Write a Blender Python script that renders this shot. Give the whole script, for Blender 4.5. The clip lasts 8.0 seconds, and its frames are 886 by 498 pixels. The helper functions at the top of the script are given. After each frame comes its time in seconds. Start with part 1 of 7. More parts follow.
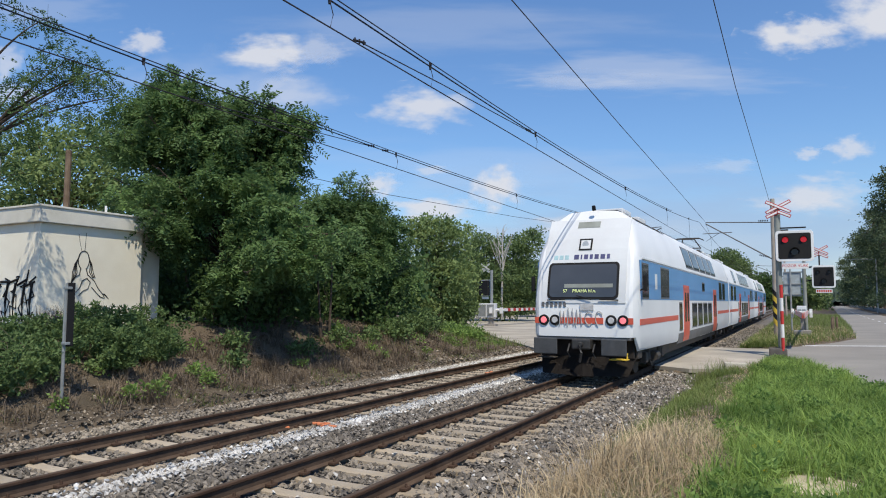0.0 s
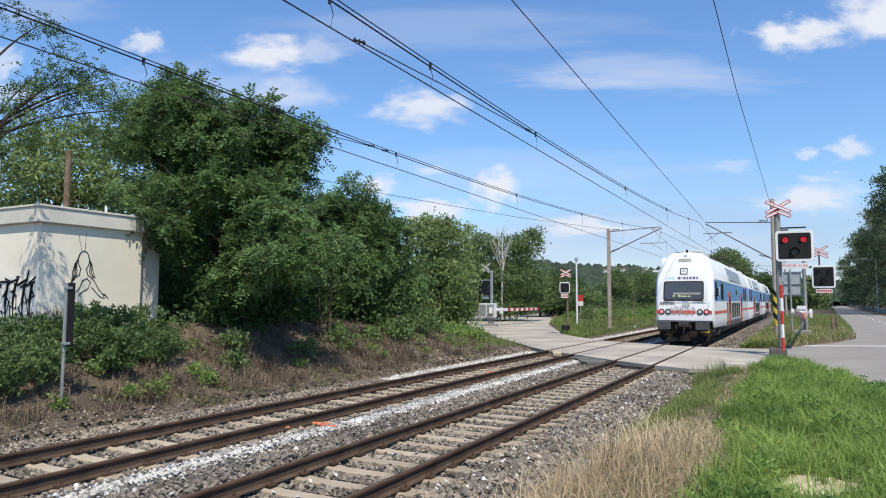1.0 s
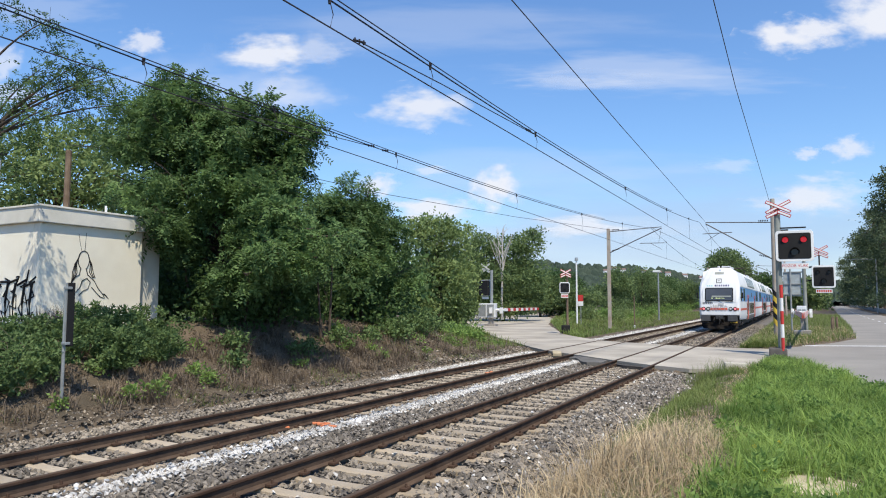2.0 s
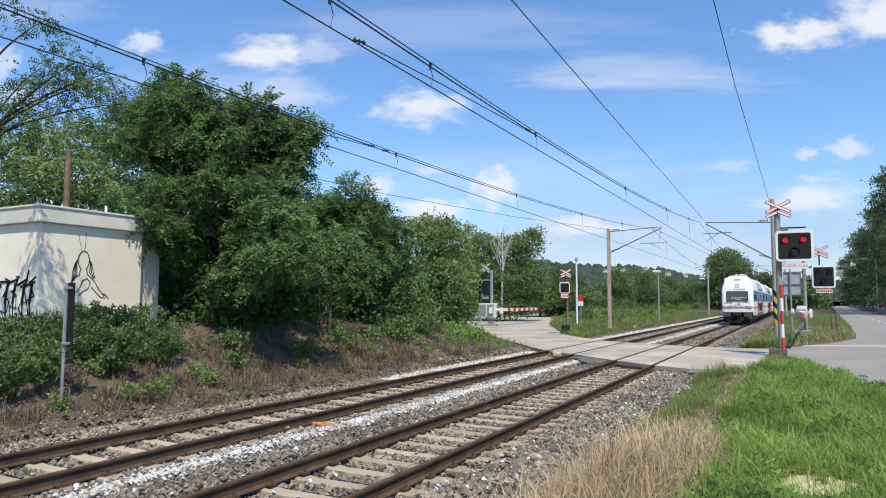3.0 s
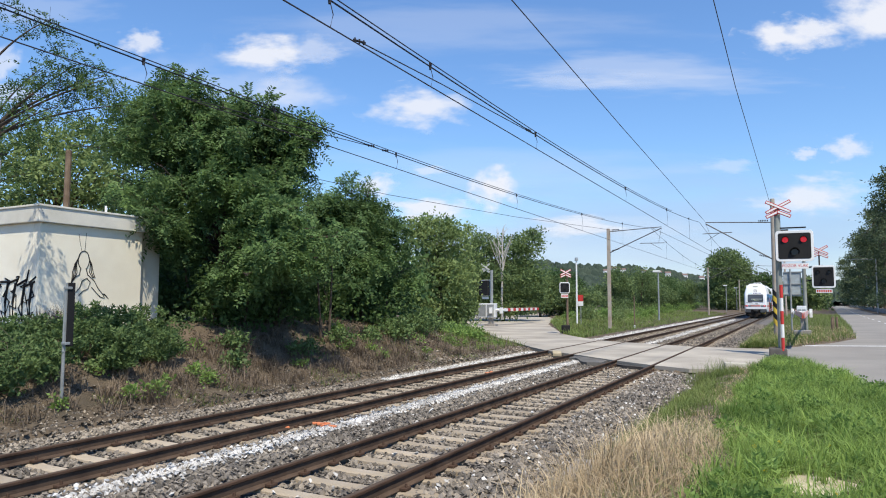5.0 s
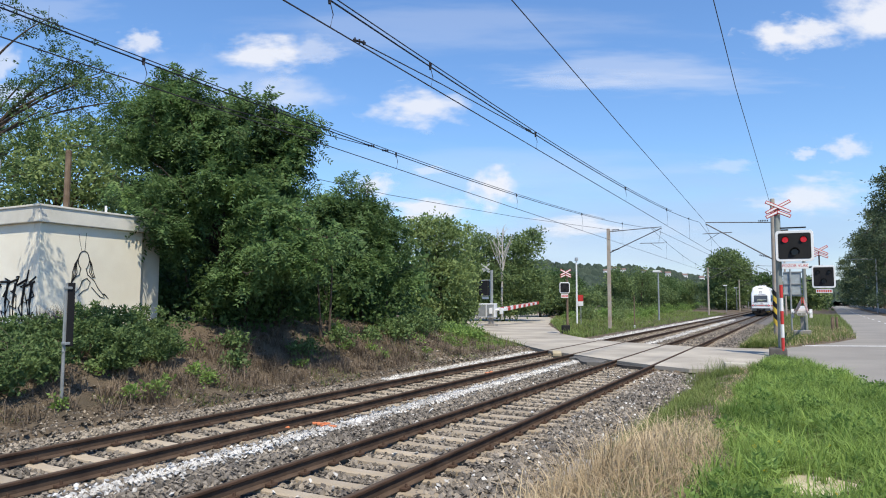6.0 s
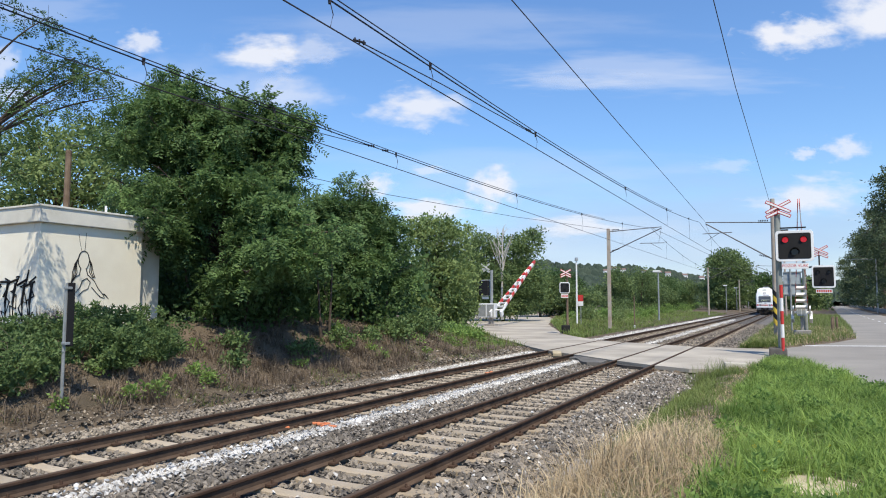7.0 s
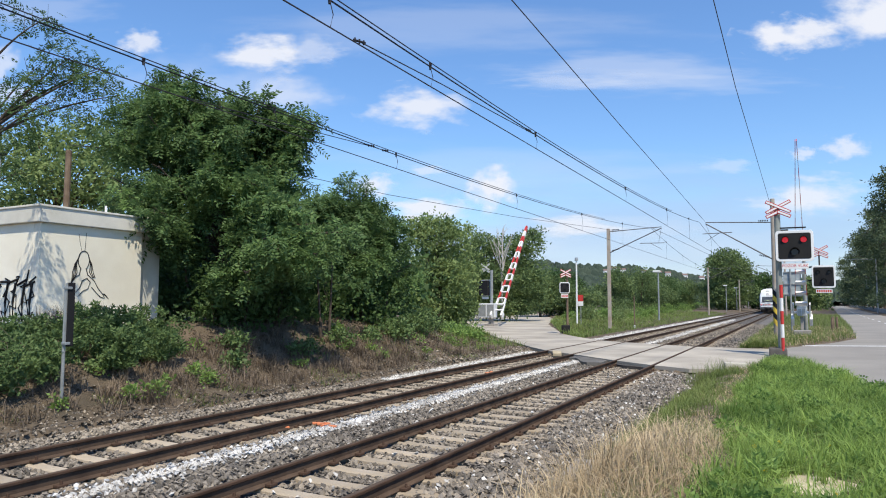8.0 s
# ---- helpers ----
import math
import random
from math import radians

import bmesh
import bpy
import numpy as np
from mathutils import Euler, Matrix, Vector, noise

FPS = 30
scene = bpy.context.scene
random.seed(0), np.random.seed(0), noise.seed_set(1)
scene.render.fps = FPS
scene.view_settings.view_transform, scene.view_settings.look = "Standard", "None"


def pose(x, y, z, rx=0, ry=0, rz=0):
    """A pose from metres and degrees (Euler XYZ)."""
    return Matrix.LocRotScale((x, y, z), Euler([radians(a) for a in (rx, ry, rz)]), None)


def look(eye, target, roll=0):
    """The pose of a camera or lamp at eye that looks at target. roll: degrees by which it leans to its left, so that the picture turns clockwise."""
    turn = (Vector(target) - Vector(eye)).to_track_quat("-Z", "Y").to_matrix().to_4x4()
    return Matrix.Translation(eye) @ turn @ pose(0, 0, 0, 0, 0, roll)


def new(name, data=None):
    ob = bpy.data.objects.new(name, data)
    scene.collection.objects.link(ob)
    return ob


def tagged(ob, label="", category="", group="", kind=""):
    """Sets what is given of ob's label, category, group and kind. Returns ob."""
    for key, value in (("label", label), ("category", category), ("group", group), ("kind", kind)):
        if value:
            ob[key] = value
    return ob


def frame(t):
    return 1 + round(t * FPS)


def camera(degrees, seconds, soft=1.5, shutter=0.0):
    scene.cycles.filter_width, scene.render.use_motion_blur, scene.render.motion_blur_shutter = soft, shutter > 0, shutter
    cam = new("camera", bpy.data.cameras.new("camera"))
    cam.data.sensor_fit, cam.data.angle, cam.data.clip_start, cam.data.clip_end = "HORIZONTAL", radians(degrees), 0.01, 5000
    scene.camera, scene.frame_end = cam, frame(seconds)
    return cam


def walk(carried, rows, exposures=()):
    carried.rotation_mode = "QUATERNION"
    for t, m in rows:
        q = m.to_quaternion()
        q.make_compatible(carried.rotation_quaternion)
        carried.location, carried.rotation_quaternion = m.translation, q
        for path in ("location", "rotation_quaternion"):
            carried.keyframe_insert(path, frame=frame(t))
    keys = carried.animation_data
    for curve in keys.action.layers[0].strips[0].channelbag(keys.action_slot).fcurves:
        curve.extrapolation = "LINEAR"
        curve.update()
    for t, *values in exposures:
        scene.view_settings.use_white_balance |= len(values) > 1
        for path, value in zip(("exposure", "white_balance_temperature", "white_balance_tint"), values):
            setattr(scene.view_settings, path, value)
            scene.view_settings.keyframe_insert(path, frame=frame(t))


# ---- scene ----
cam = camera(66.87, 8.0, soft=1.05)
EYE = (0.0, 0.0, 2.055)
CAM_POSE = Matrix.Translation(EYE) @ (Euler((0, 0, radians(27.78))).to_matrix() @ Euler((radians(90 + 4.466), 0, 0)).to_matrix()
                                      @ Euler((0, 0, radians(0.153))).to_matrix()).to_4x4()
walk(cam, [(0.0, CAM_POSE), (8.0, CAM_POSE)], [(0.0, -0.06, 6050, 13), (0.5, 0.08, 6050, 13), (1.0, 0.18, 6050, 13), (1.5, 0.22, 6050, 13), (8.0, 0.24, 6050, 13)])

# ---- sky and sun ----
SUN_FROM = Vector((0.68, -0.733, 0.0)).normalized()
SUN_ELEV = radians(58)
world = bpy.data.worlds.new("sky")
scene.world = world
world.use_nodes = True
wn = world.node_tree.nodes
sky = wn.new("ShaderNodeTexSky")
sky.sky_type = "NISHITA"
sky.sun_disc = False
sky.sun_elevation = SUN_ELEV
sky.sun_rotation = math.atan2(SUN_FROM.x, SUN_FROM.y)
sky.air_density = 1.65
sky.dust_density = 0.0
sky.ozone_density = 10.0
sky.altitude = 1200
wn["Background"].inputs["Strength"].default_value = 0.134
world.node_tree.links.new(sky.outputs["Color"], wn["Background"].inputs["Color"])
sun = new("sun", bpy.data.lights.new("sun", "SUN"))
sun.data.energy = 4.6
sun.data.angle = radians(0.55)
sun.data.color = (1.0, 0.885, 0.66)
SUN_AT = Vector((SUN_FROM.x * math.cos(SUN_ELEV), SUN_FROM.y * math.cos(SUN_ELEV), math.sin(SUN_ELEV)))
sun.matrix_world = look(tuple(SUN_AT * 60), (0, 0, 0))


# ---- materials ----
def mat(name, col, rough=0.8, metal=0.0, col2=None, scale=4.0, fine=40.0, bump=0.15, spec=0.4, island=0.0, rand=0.0, grain=0.2, coords="Object"):
    """A surface with coarse stains, fine grain and relief; island and rand vary the value from piece to piece."""
    m = bpy.data.materials.new(name)
    m.use_nodes = True
    t, n = m.node_tree, m.node_tree.nodes
    b = n["Principled BSDF"]
    b.inputs["Roughness"].default_value = rough
    b.inputs["Metallic"].default_value = metal
    b.inputs["Specular IOR Level"].default_value = spec
    tc = n.new("ShaderNodeTexCoord")
    big, small = n.new("ShaderNodeTexNoise"), n.new("ShaderNodeTexNoise")
    big.inputs["Scale"].default_value, small.inputs["Scale"].default_value = scale, fine
    big.inputs["Detail"].default_value, small.inputs["Detail"].default_value = 5, 4
    for q in (big, small):
        t.links.new(tc.outputs[coords], q.inputs["Vector"])
    ramp = n.new("ShaderNodeValToRGB")
    ramp.color_ramp.elements[0].position, ramp.color_ramp.elements[1].position = 0.33, 0.68
    c2 = col2 or [c * 0.72 for c in col]
    ramp.color_ramp.elements[0].color, ramp.color_ramp.elements[1].color = (*c2, 1), (*col, 1)
    t.links.new(big.outputs["Fac"], ramp.inputs["Fac"])
    hsv = n.new("ShaderNodeHueSaturation")
    mp = n.new("ShaderNodeMapRange")
    mp.inputs["To Min"].default_value, mp.inputs["To Max"].default_value = 1 - grain, 1 + grain
    t.links.new(small.outputs["Fac"], mp.inputs["Value"])
    val = mp.outputs["Result"]
    for amount, node, sock in ((island, "ShaderNodeNewGeometry", "Random Per Island"), (rand, "ShaderNodeObjectInfo", "Random")):
        if amount:
            src, r, mul = n.new(node), n.new("ShaderNodeMapRange"), n.new("ShaderNodeMath")
            r.inputs["To Min"].default_value, r.inputs["To Max"].default_value = 1 - amount, 1 + amount
            mul.operation = "MULTIPLY"
            t.links.new(src.outputs[sock], r.inputs["Value"])
            t.links.new(r.outputs["Result"], mul.inputs[0])
            t.links.new(val, mul.inputs[1])
            val = mul.outputs[0]
    t.links.new(val, hsv.inputs["Value"])
    t.links.new(ramp.outputs["Color"], hsv.inputs["Color"])
    t.links.new(hsv.outputs["Color"], b.inputs["Base Color"])
    if bump:
        bp = n.new("ShaderNodeBump")
        bp.inputs["Strength"].default_value = bump
        bp.inputs["Distance"].default_value = 0.02
        t.links.new(small.outputs["Fac"], bp.inputs["Height"])
        t.links.new(bp.outputs["Normal"], b.inputs["Normal"])
    return m


def leaf_mat(name, dark, light, trans=0.35, island=0.3):
    """Leaves: each leaf its own green, some light shining through."""
    m = bpy.data.materials.new(name)
    m.use_nodes = True
    t, n = m.node_tree, m.node_tree.nodes
    out = n["Material Output"]
    b = n["Principled BSDF"]
    b.inputs["Roughness"].default_value = 0.55
    b.inputs["Specular IOR Level"].default_value = 0.2
    geo = n.new("ShaderNodeNewGeometry")
    ramp = n.new("ShaderNodeValToRGB")
    ramp.color_ramp.elements[0].color, ramp.color_ramp.elements[1].color = (*dark, 1), (*light, 1)
    tc, big = n.new("ShaderNodeTexCoord"), n.new("ShaderNodeTexNoise")
    big.inputs["Scale"].default_value = 0.7
    t.links.new(tc.outputs["Object"], big.inputs["Vector"])
    add = n.new("ShaderNodeMath")
    add.operation = "MULTIPLY_ADD"
    add.inputs[1].default_value = 0.38
    t.links.new(geo.outputs["Random Per Island"], add.inputs[0])
    sub = n.new("ShaderNodeMath")
    sub.operation = "MULTIPLY_ADD"
    sub.inputs[1].default_value, sub.inputs[2].default_value = 1.5, -0.45
    t.links.new(big.outputs["Fac"], sub.inputs[0])
    t.links.new(sub.outputs[0], add.inputs[2])
    t.links.new(add.outputs[0], ramp.inputs["Fac"])
    t.links.new(ramp.outputs["Color"], b.inputs["Base Color"])
    tr = n.new("ShaderNodeBsdfTranslucent")
    t.links.new(ramp.outputs["Color"], tr.inputs["Color"])
    mix = n.new("ShaderNodeMixShader")
    mix.inputs[0].default_value = trans
    t.links.new(b.outputs[0], mix.inputs[1])
    t.links.new(tr.outputs[0], mix.inputs[2])
    t.links.new(mix.outputs[0], out.inputs["Surface"])
    return m


def glow(name, col, strength):
    m = bpy.data.materials.new(name)
    m.use_nodes = True
    b = m.node_tree.nodes["Principled BSDF"]
    b.inputs["Base Color"].default_value = (*col, 1)
    b.inputs["Emission Color"].default_value = (*col, 1)
    b.inputs["Emission Strength"].default_value = strength
    return m


M_SOIL = mat("soil_and_litter", (0.145, 0.11, 0.075), 0.95, col2=(0.075, 0.06, 0.04), scale=0.9, fine=14, bump=0.9)
M_BED = mat("ballast_bed", (0.17, 0.155, 0.14), 0.95, col2=(0.10, 0.09, 0.08), scale=1.2, fine=22, bump=0.9)
M_STONE = mat("ballast_stone", (0.265, 0.225, 0.172), 0.9, col2=(0.165, 0.142, 0.115), scale=0.8, fine=60, bump=0.1, island=0.62)
M_STONE_GREY = mat("grey_granite_stone", (0.215, 0.19, 0.158), 0.9, col2=(0.12, 0.106, 0.09), scale=0.8, fine=60, bump=0.1, island=0.65)
M_STONE_WHITE = mat("white_limestone", (0.66, 0.64, 0.60), 0.85, col2=(0.34, 0.32, 0.29), scale=1.5, fine=60, bump=0.1, island=0.3)
M_SLEEPER = mat("concrete_sleeper", (0.37, 0.315, 0.24), 0.9, col2=(0.29, 0.23, 0.155), scale=2.0, fine=50, bump=0.25, rand=0.22)
M_RUST = mat("rusty_rail_side", (0.095, 0.06, 0.042), 0.95, col2=(0.055, 0.036, 0.027), scale=3, fine=70, bump=0.3, spec=0.05)
M_WEB = mat("dusty_rail_web", (0.105, 0.074, 0.054), 0.95, col2=(0.06, 0.042, 0.032), scale=3, fine=70, bump=0.3, spec=0.05)
M_RAILTOP = mat("running_surface", (0.105, 0.078, 0.06), 0.75, metal=0.0, col2=(0.07, 0.052, 0.04), scale=0.6, fine=60, bump=0.03, spec=0.06)
M_ASPHALT = mat("worn_asphalt", (0.47, 0.425, 0.35), 0.95, col2=(0.27, 0.245, 0.205), scale=0.35, fine=70, bump=0.25, grain=0.13)
M_ROAD = mat("road_asphalt", (0.285, 0.265, 0.232), 0.95, col2=(0.215, 0.20, 0.178), scale=0.3, fine=70, bump=0.2, grain=0.13)
M_PAINT = mat("road_paint", (0.72, 0.72, 0.70), 0.7, col2=(0.5, 0.5, 0.49), scale=2.5, fine=40, bump=0.1)
M_CONC = mat("grey_concrete", (0.34, 0.32, 0.29), 0.9, col2=(0.24, 0.22, 0.2), scale=1.5, fine=40, bump=0.25)
M_RENDER = mat("cream_render", (0.87, 0.83, 0.70), 0.92, col2=(0.76, 0.71, 0.58), scale=0.9, fine=45, bump=0.2, grain=0.07)
M_FASCIA = mat("pale_fascia", (0.74, 0.72, 0.64), 0.85, col2=(0.58, 0.56, 0.49), scale=1.3, fine=40, bump=0.12, grain=0.07)
M_GALV = mat("galvanised_steel", (0.42, 0.43, 0.42), 0.5, metal=0.55, col2=(0.31, 0.32, 0.31), scale=2.5, fine=50, bump=0.08, grain=0.07)
M_GREYPAINT = mat("grey_paint", (0.30, 0.32, 0.29), 0.55, col2=(0.21, 0.22, 0.19), scale=2, fine=50, bump=0.08, grain=0.07)
M_WOODPOLE = mat("weathered_pole", (0.23, 0.17, 0.12), 0.9, col2=(0.13, 0.09, 0.06), scale=3, fine=30, bump=0.3)
M_MASTCONC = mat("mast_concrete", (0.40, 0.37, 0.32), 0.9, col2=(0.33, 0.27, 0.21), scale=2, fine=40, bump=0.2)
M_WHITE = mat("white_paint", (0.80, 0.80, 0.79), 0.45, col2=(0.70, 0.70, 0.68), scale=1.5, fine=30, bump=0.03, grain=0.07)
M_RED = mat("red_paint", (0.55, 0.045, 0.035), 0.45, col2=(0.42, 0.035, 0.03), scale=2, fine=40, bump=0.03, grain=0.07)
M_YELLOW = mat("yellow_paint", (0.72, 0.50, 0.05), 0.6, col2=(0.55, 0.38, 0.05), scale=3, fine=40, bump=0.05, grain=0.07)
M_BLACK = mat("black_paint", (0.016, 0.016, 0.018), 0.75, col2=(0.022, 0.022, 0.022), scale=2, fine=40, bump=0.05, spec=0.15)
M_WIRE = mat("copper_wire", (0.045, 0.04, 0.045), 0.6, metal=0.3, bump=0)
M_BARK = mat("bark", (0.11, 0.085, 0.06), 0.95, col2=(0.06, 0.045, 0.035), scale=4, fine=30, bump=0.7)
M_DEADWOOD = mat("bleached_wood", (0.52, 0.49, 0.44), 0.9, bump=0.2)
M_COACH = mat("coach_white", (0.80, 0.81, 0.81), 0.38, col2=(0.72, 0.73, 0.735), scale=0.5, fine=14, bump=0.02, grain=0.03)
M_COACHGREY = mat("coach_light_grey", (0.70, 0.72, 0.725), 0.4, col2=(0.62, 0.63, 0.635), scale=0.7, fine=14, bump=0.02, grain=0.03)
M_BLUE = mat("coach_blue", (0.12, 0.30, 0.56), 0.4, col2=(0.10, 0.26, 0.49), scale=0.6, fine=14, bump=0.02, grain=0.03)
M_ORANGE = mat("coach_red_orange", (0.66, 0.115, 0.065), 0.4, col2=(0.56, 0.10, 0.06), scale=0.8, fine=20, bump=0.02, grain=0.03)
M_SKIRT = mat("coach_dark_grey", (0.15, 0.15, 0.155), 0.55, col2=(0.11, 0.105, 0.10), scale=1, fine=20, bump=0.05, grain=0.07)
M_UNDER = mat("running_gear", (0.045, 0.042, 0.04), 0.75, col2=(0.075, 0.06, 0.045), scale=2, fine=25, bump=0.3)
M_PLOUGH = mat("dusty_plough", (0.03, 0.024, 0.02), 0.9, col2=(0.022, 0.018, 0.016), scale=2, fine=25, bump=0.2)
M_ROOF = mat("coach_roof_dark", (0.075, 0.075, 0.078), 0.7, col2=(0.11, 0.105, 0.1), scale=1, fine=20, bump=0.1)
M_GLASS = mat("dark_glazing", (0.016, 0.02, 0.024), 0.1, col2=(0.024, 0.028, 0.032), scale=1, fine=5, bump=0.0, spec=0.18, grain=0.03)
M_SCREEN = mat("windscreen_glass", (0.055, 0.06, 0.066), 0.07, col2=(0.07, 0.075, 0.082), scale=1, fine=5, bump=0.0, spec=0.6, grain=0.03)
M_CATENARY = mat("weathered_bracket_steel", (0.16, 0.155, 0.15), 0.7, metal=0.2, col2=(0.10, 0.095, 0.09), scale=2.5, fine=50, bump=0.08)
M_LENS_RED = glow("tail_lamp_red", (1.0, 0.22, 0.24), 0.5)
M_LENS_CLEAR = mat("clear_lens", (0.72, 0.72, 0.74), 0.15, metal=0.25, bump=0.0)
M_SIGNAL_RED = glow("lit_red_lens", (1.0, 0.03, 0.04), 0.2)
M_SIGNAL_OFF = mat("unlit_lens", (0.02, 0.022, 0.025), 0.25, bump=0.0, spec=0.4)
M_AMBER_TEXT = glow("destination_led", (0.75, 0.85, 0.35), 0.22)
M_WOODS = mat("hill_foliage", (0.062, 0.083, 0.06), 0.95, col2=(0.036, 0.052, 0.04), scale=0.06, fine=0.5, bump=0.0, spec=0.1)
M_ROOFTILE = mat("red_roof_tiles", (0.21, 0.145, 0.125), 0.8, bump=0.3)

L_LOCUST = leaf_mat("locust_leaves", (0.032, 0.066, 0.025), (0.215, 0.335, 0.115), 0.42)
L_DARK = leaf_mat("dark_leaves", (0.035, 0.07, 0.025), (0.13, 0.21, 0.065), 0.38)
L_LIGHT = leaf_mat("light_leaves", (0.10, 0.155, 0.05), (0.36, 0.45, 0.175), 0.42)
L_FAR = leaf_mat("far_leaves", (0.065, 0.108, 0.042), (0.26, 0.345, 0.13), 0.42)
L_PINE = leaf_mat("pine_needles", (0.042, 0.068, 0.034), (0.145, 0.185, 0.09), 0.3)
L_BUSH = leaf_mat("bush_leaves", (0.04, 0.078, 0.028), (0.215, 0.305, 0.11), 0.3)
L_GRASS = leaf_mat("green_grass", (0.06, 0.13, 0.022), (0.41, 0.55, 0.135), 0.44)
L_WEED = leaf_mat("broad_weed_leaves", (0.11, 0.20, 0.045), (0.33, 0.46, 0.13), 0.45)
L_VERGE = leaf_mat("tall_verge_weeds", (0.085, 0.16, 0.036), (0.27, 0.39, 0.10), 0.45)
L_FLOWER = leaf_mat("yellow_florets", (0.6, 0.42, 0.03), (0.75, 0.6, 0.05), 0.2)
L_GRASS2 = leaf_mat("verge_grass", (0.10, 0.15, 0.035), (0.27, 0.32, 0.10), 0.4)
L_STRAW = leaf_mat("dry_straw", (0.34, 0.25, 0.14), (0.76, 0.62, 0.40), 0.3)
L_LITTER = leaf_mat("dry_weeds", (0.085, 0.066, 0.05), (0.30, 0.235, 0.17), 0.25)


# ---- mesh helpers ----
def part(name, bm, material, parent, label="", smooth=False):
    me = bpy.data.meshes.new(name)
    bm.to_mesh(me)
    bm.free()
    for m in material if isinstance(material, (list, tuple)) else [material]:
        me.materials.append(m)
    if smooth:
        for f in me.polygons:
            f.use_smooth = True
    ob = new(name, me)
    ob.parent = parent
    if label:
        ob["label"] = label
    return ob


def thing(name, m, label, category, group="", kind=""):
    ob = new(name)
    ob.empty_display_size = 0.3
    ob.matrix_world = m
    return tagged(ob, label, category, group, kind)


def box(bm, c, s, bevel=0.0, rot=None, mi=0):
    """A block of size s about c, with its edges eased."""
    m = Matrix.Translation(c) @ (rot or Matrix.Identity(4)) @ Matrix.Diagonal((*s, 1))
    r = bmesh.ops.create_cube(bm, size=1, matrix=m)
    if bevel:
        es = list({e for v in r["verts"] for e in v.link_edges})
        r = bmesh.ops.bevel(bm, geom=es, offset=bevel, segments=2, affect="EDGES", profile=0.6)
    if mi:
        for f in {f for v in (r["verts"]) for f in v.link_faces}:
            f.material_index = mi
    return bm


def rod(bm, a, b, r0, r1=None, n=10, cap=True, mi=0):
    """A round bar from a to b, tapered from r0 to r1."""
    a, b = Vector(a), Vector(b)
    d = b - a
    q = d.to_track_quat("Z", "Y").to_matrix()
    rings = []
    for p, r in ((a, r0), (b, r0 if r1 is None else r1)):
        rings.append([bm.verts.new(p + q @ Vector((r * math.cos(2 * math.pi * i / n), r * math.sin(2 * math.pi * i / n), 0))) for i in range(n)])
    fs = [bm.faces.new((rings[0][i], rings[0][(i + 1) % n], rings[1][(i + 1) % n], rings[1][i])) for i in range(n)]
    if cap:
        fs += [bm.faces.new(rings[0][::-1]), bm.faces.new(rings[1])]
    for f in fs:
        f.material_index = mi
    return bm


def path_rod(bm, pts, r, n=6):
    """One continuous tube through the points."""
    pts = [Vector(p) for p in pts]
    rings = []
    for i, p in enumerate(pts):
        d = pts[min(i + 1, len(pts) - 1)] - pts[max(i - 1, 0)]
        q = d.to_track_quat("Z", "Y").to_matrix()
        rings.append([bm.verts.new(p + q @ Vector((r * math.cos(2 * math.pi * k / n), r * math.sin(2 * math.pi * k / n), 0))) for k in range(n)])
    for a, b in zip(rings[:-1], rings[1:]):
        for k in range(n):
            bm.faces.new((a[k], a[(k + 1) % n], b[(k + 1) % n], b[k]))
    bm.faces.new(rings[0][::-1])
    bm.faces.new(rings[-1])
    return bm


def round_plate(bm, c, w, h, d, r, k=6):
    """An upright plate facing -y with rounded corners: centre, width, height, depth, corner radius."""
    out = []
    for sx, sz, a0 in ((1, 1, 0), (-1, 1, 1), (-1, -1, 2), (1, -1, 3)):
        for i in range(k + 1):
            a = (a0 + i / k) * math.pi / 2
            out.append((c[0] + sx * (w / 2 - r) + r * math.cos(a), c[2] + sz * (h / 2 - r) + r * math.sin(a)))
    f, e, b = [[bm.verts.new((c[0] + (x - c[0]) * g, y, c[2] + (z - c[2]) * g)) for x, z in out] for y, g in ((c[1] - d / 2, 0.985), (c[1] - d / 2 + 0.012, 1.0), (c[1] + d / 2, 1.0))]
    n = len(out)
    bm.faces.new(f)
    bm.faces.new(b[::-1])
    for p, q in ((f, e), (e, b)):
        for i in range(n):
            bm.faces.new((p[i], q[i], q[(i + 1) % n], p[(i + 1) % n]))
    bmesh.ops.recalc_face_normals(bm, faces=bm.faces)
    return bm


def bm_new():
    return bmesh.new()


def np_mesh(name, verts, faces, material, parent=None, smooth=False):
    """A mesh object from arrays: verts (n,3), faces (m,k)."""
    me = bpy.data.meshes.new(name)
    verts, faces = np.asarray(verts, np.float32), np.asarray(faces, np.int32)
    k = faces.shape[1]
    me.vertices.add(len(verts))
    me.vertices.foreach_set("co", verts.ravel())
    me.loops.add(faces.size)
    me.loops.foreach_set("vertex_index", faces.ravel())
    me.polygons.add(len(faces))
    me.polygons.foreach_set("loop_start", np.arange(0, faces.size, k, dtype=np.int32))
    me.polygons.foreach_set("loop_total", np.full(len(faces), k, np.int32))
    me.polygons.foreach_set("use_smooth", np.full(len(faces), smooth, bool))
    me.materials.append(material)
    me.update(calc_edges=True)
    me.validate()
    ob = new(name, me)
    ob.parent = parent
    return ob


RNG = np.random.default_rng(7)


def unit(v):
    return v / np.maximum(np.linalg.norm(v, axis=1, keepdims=True), 1e-6)


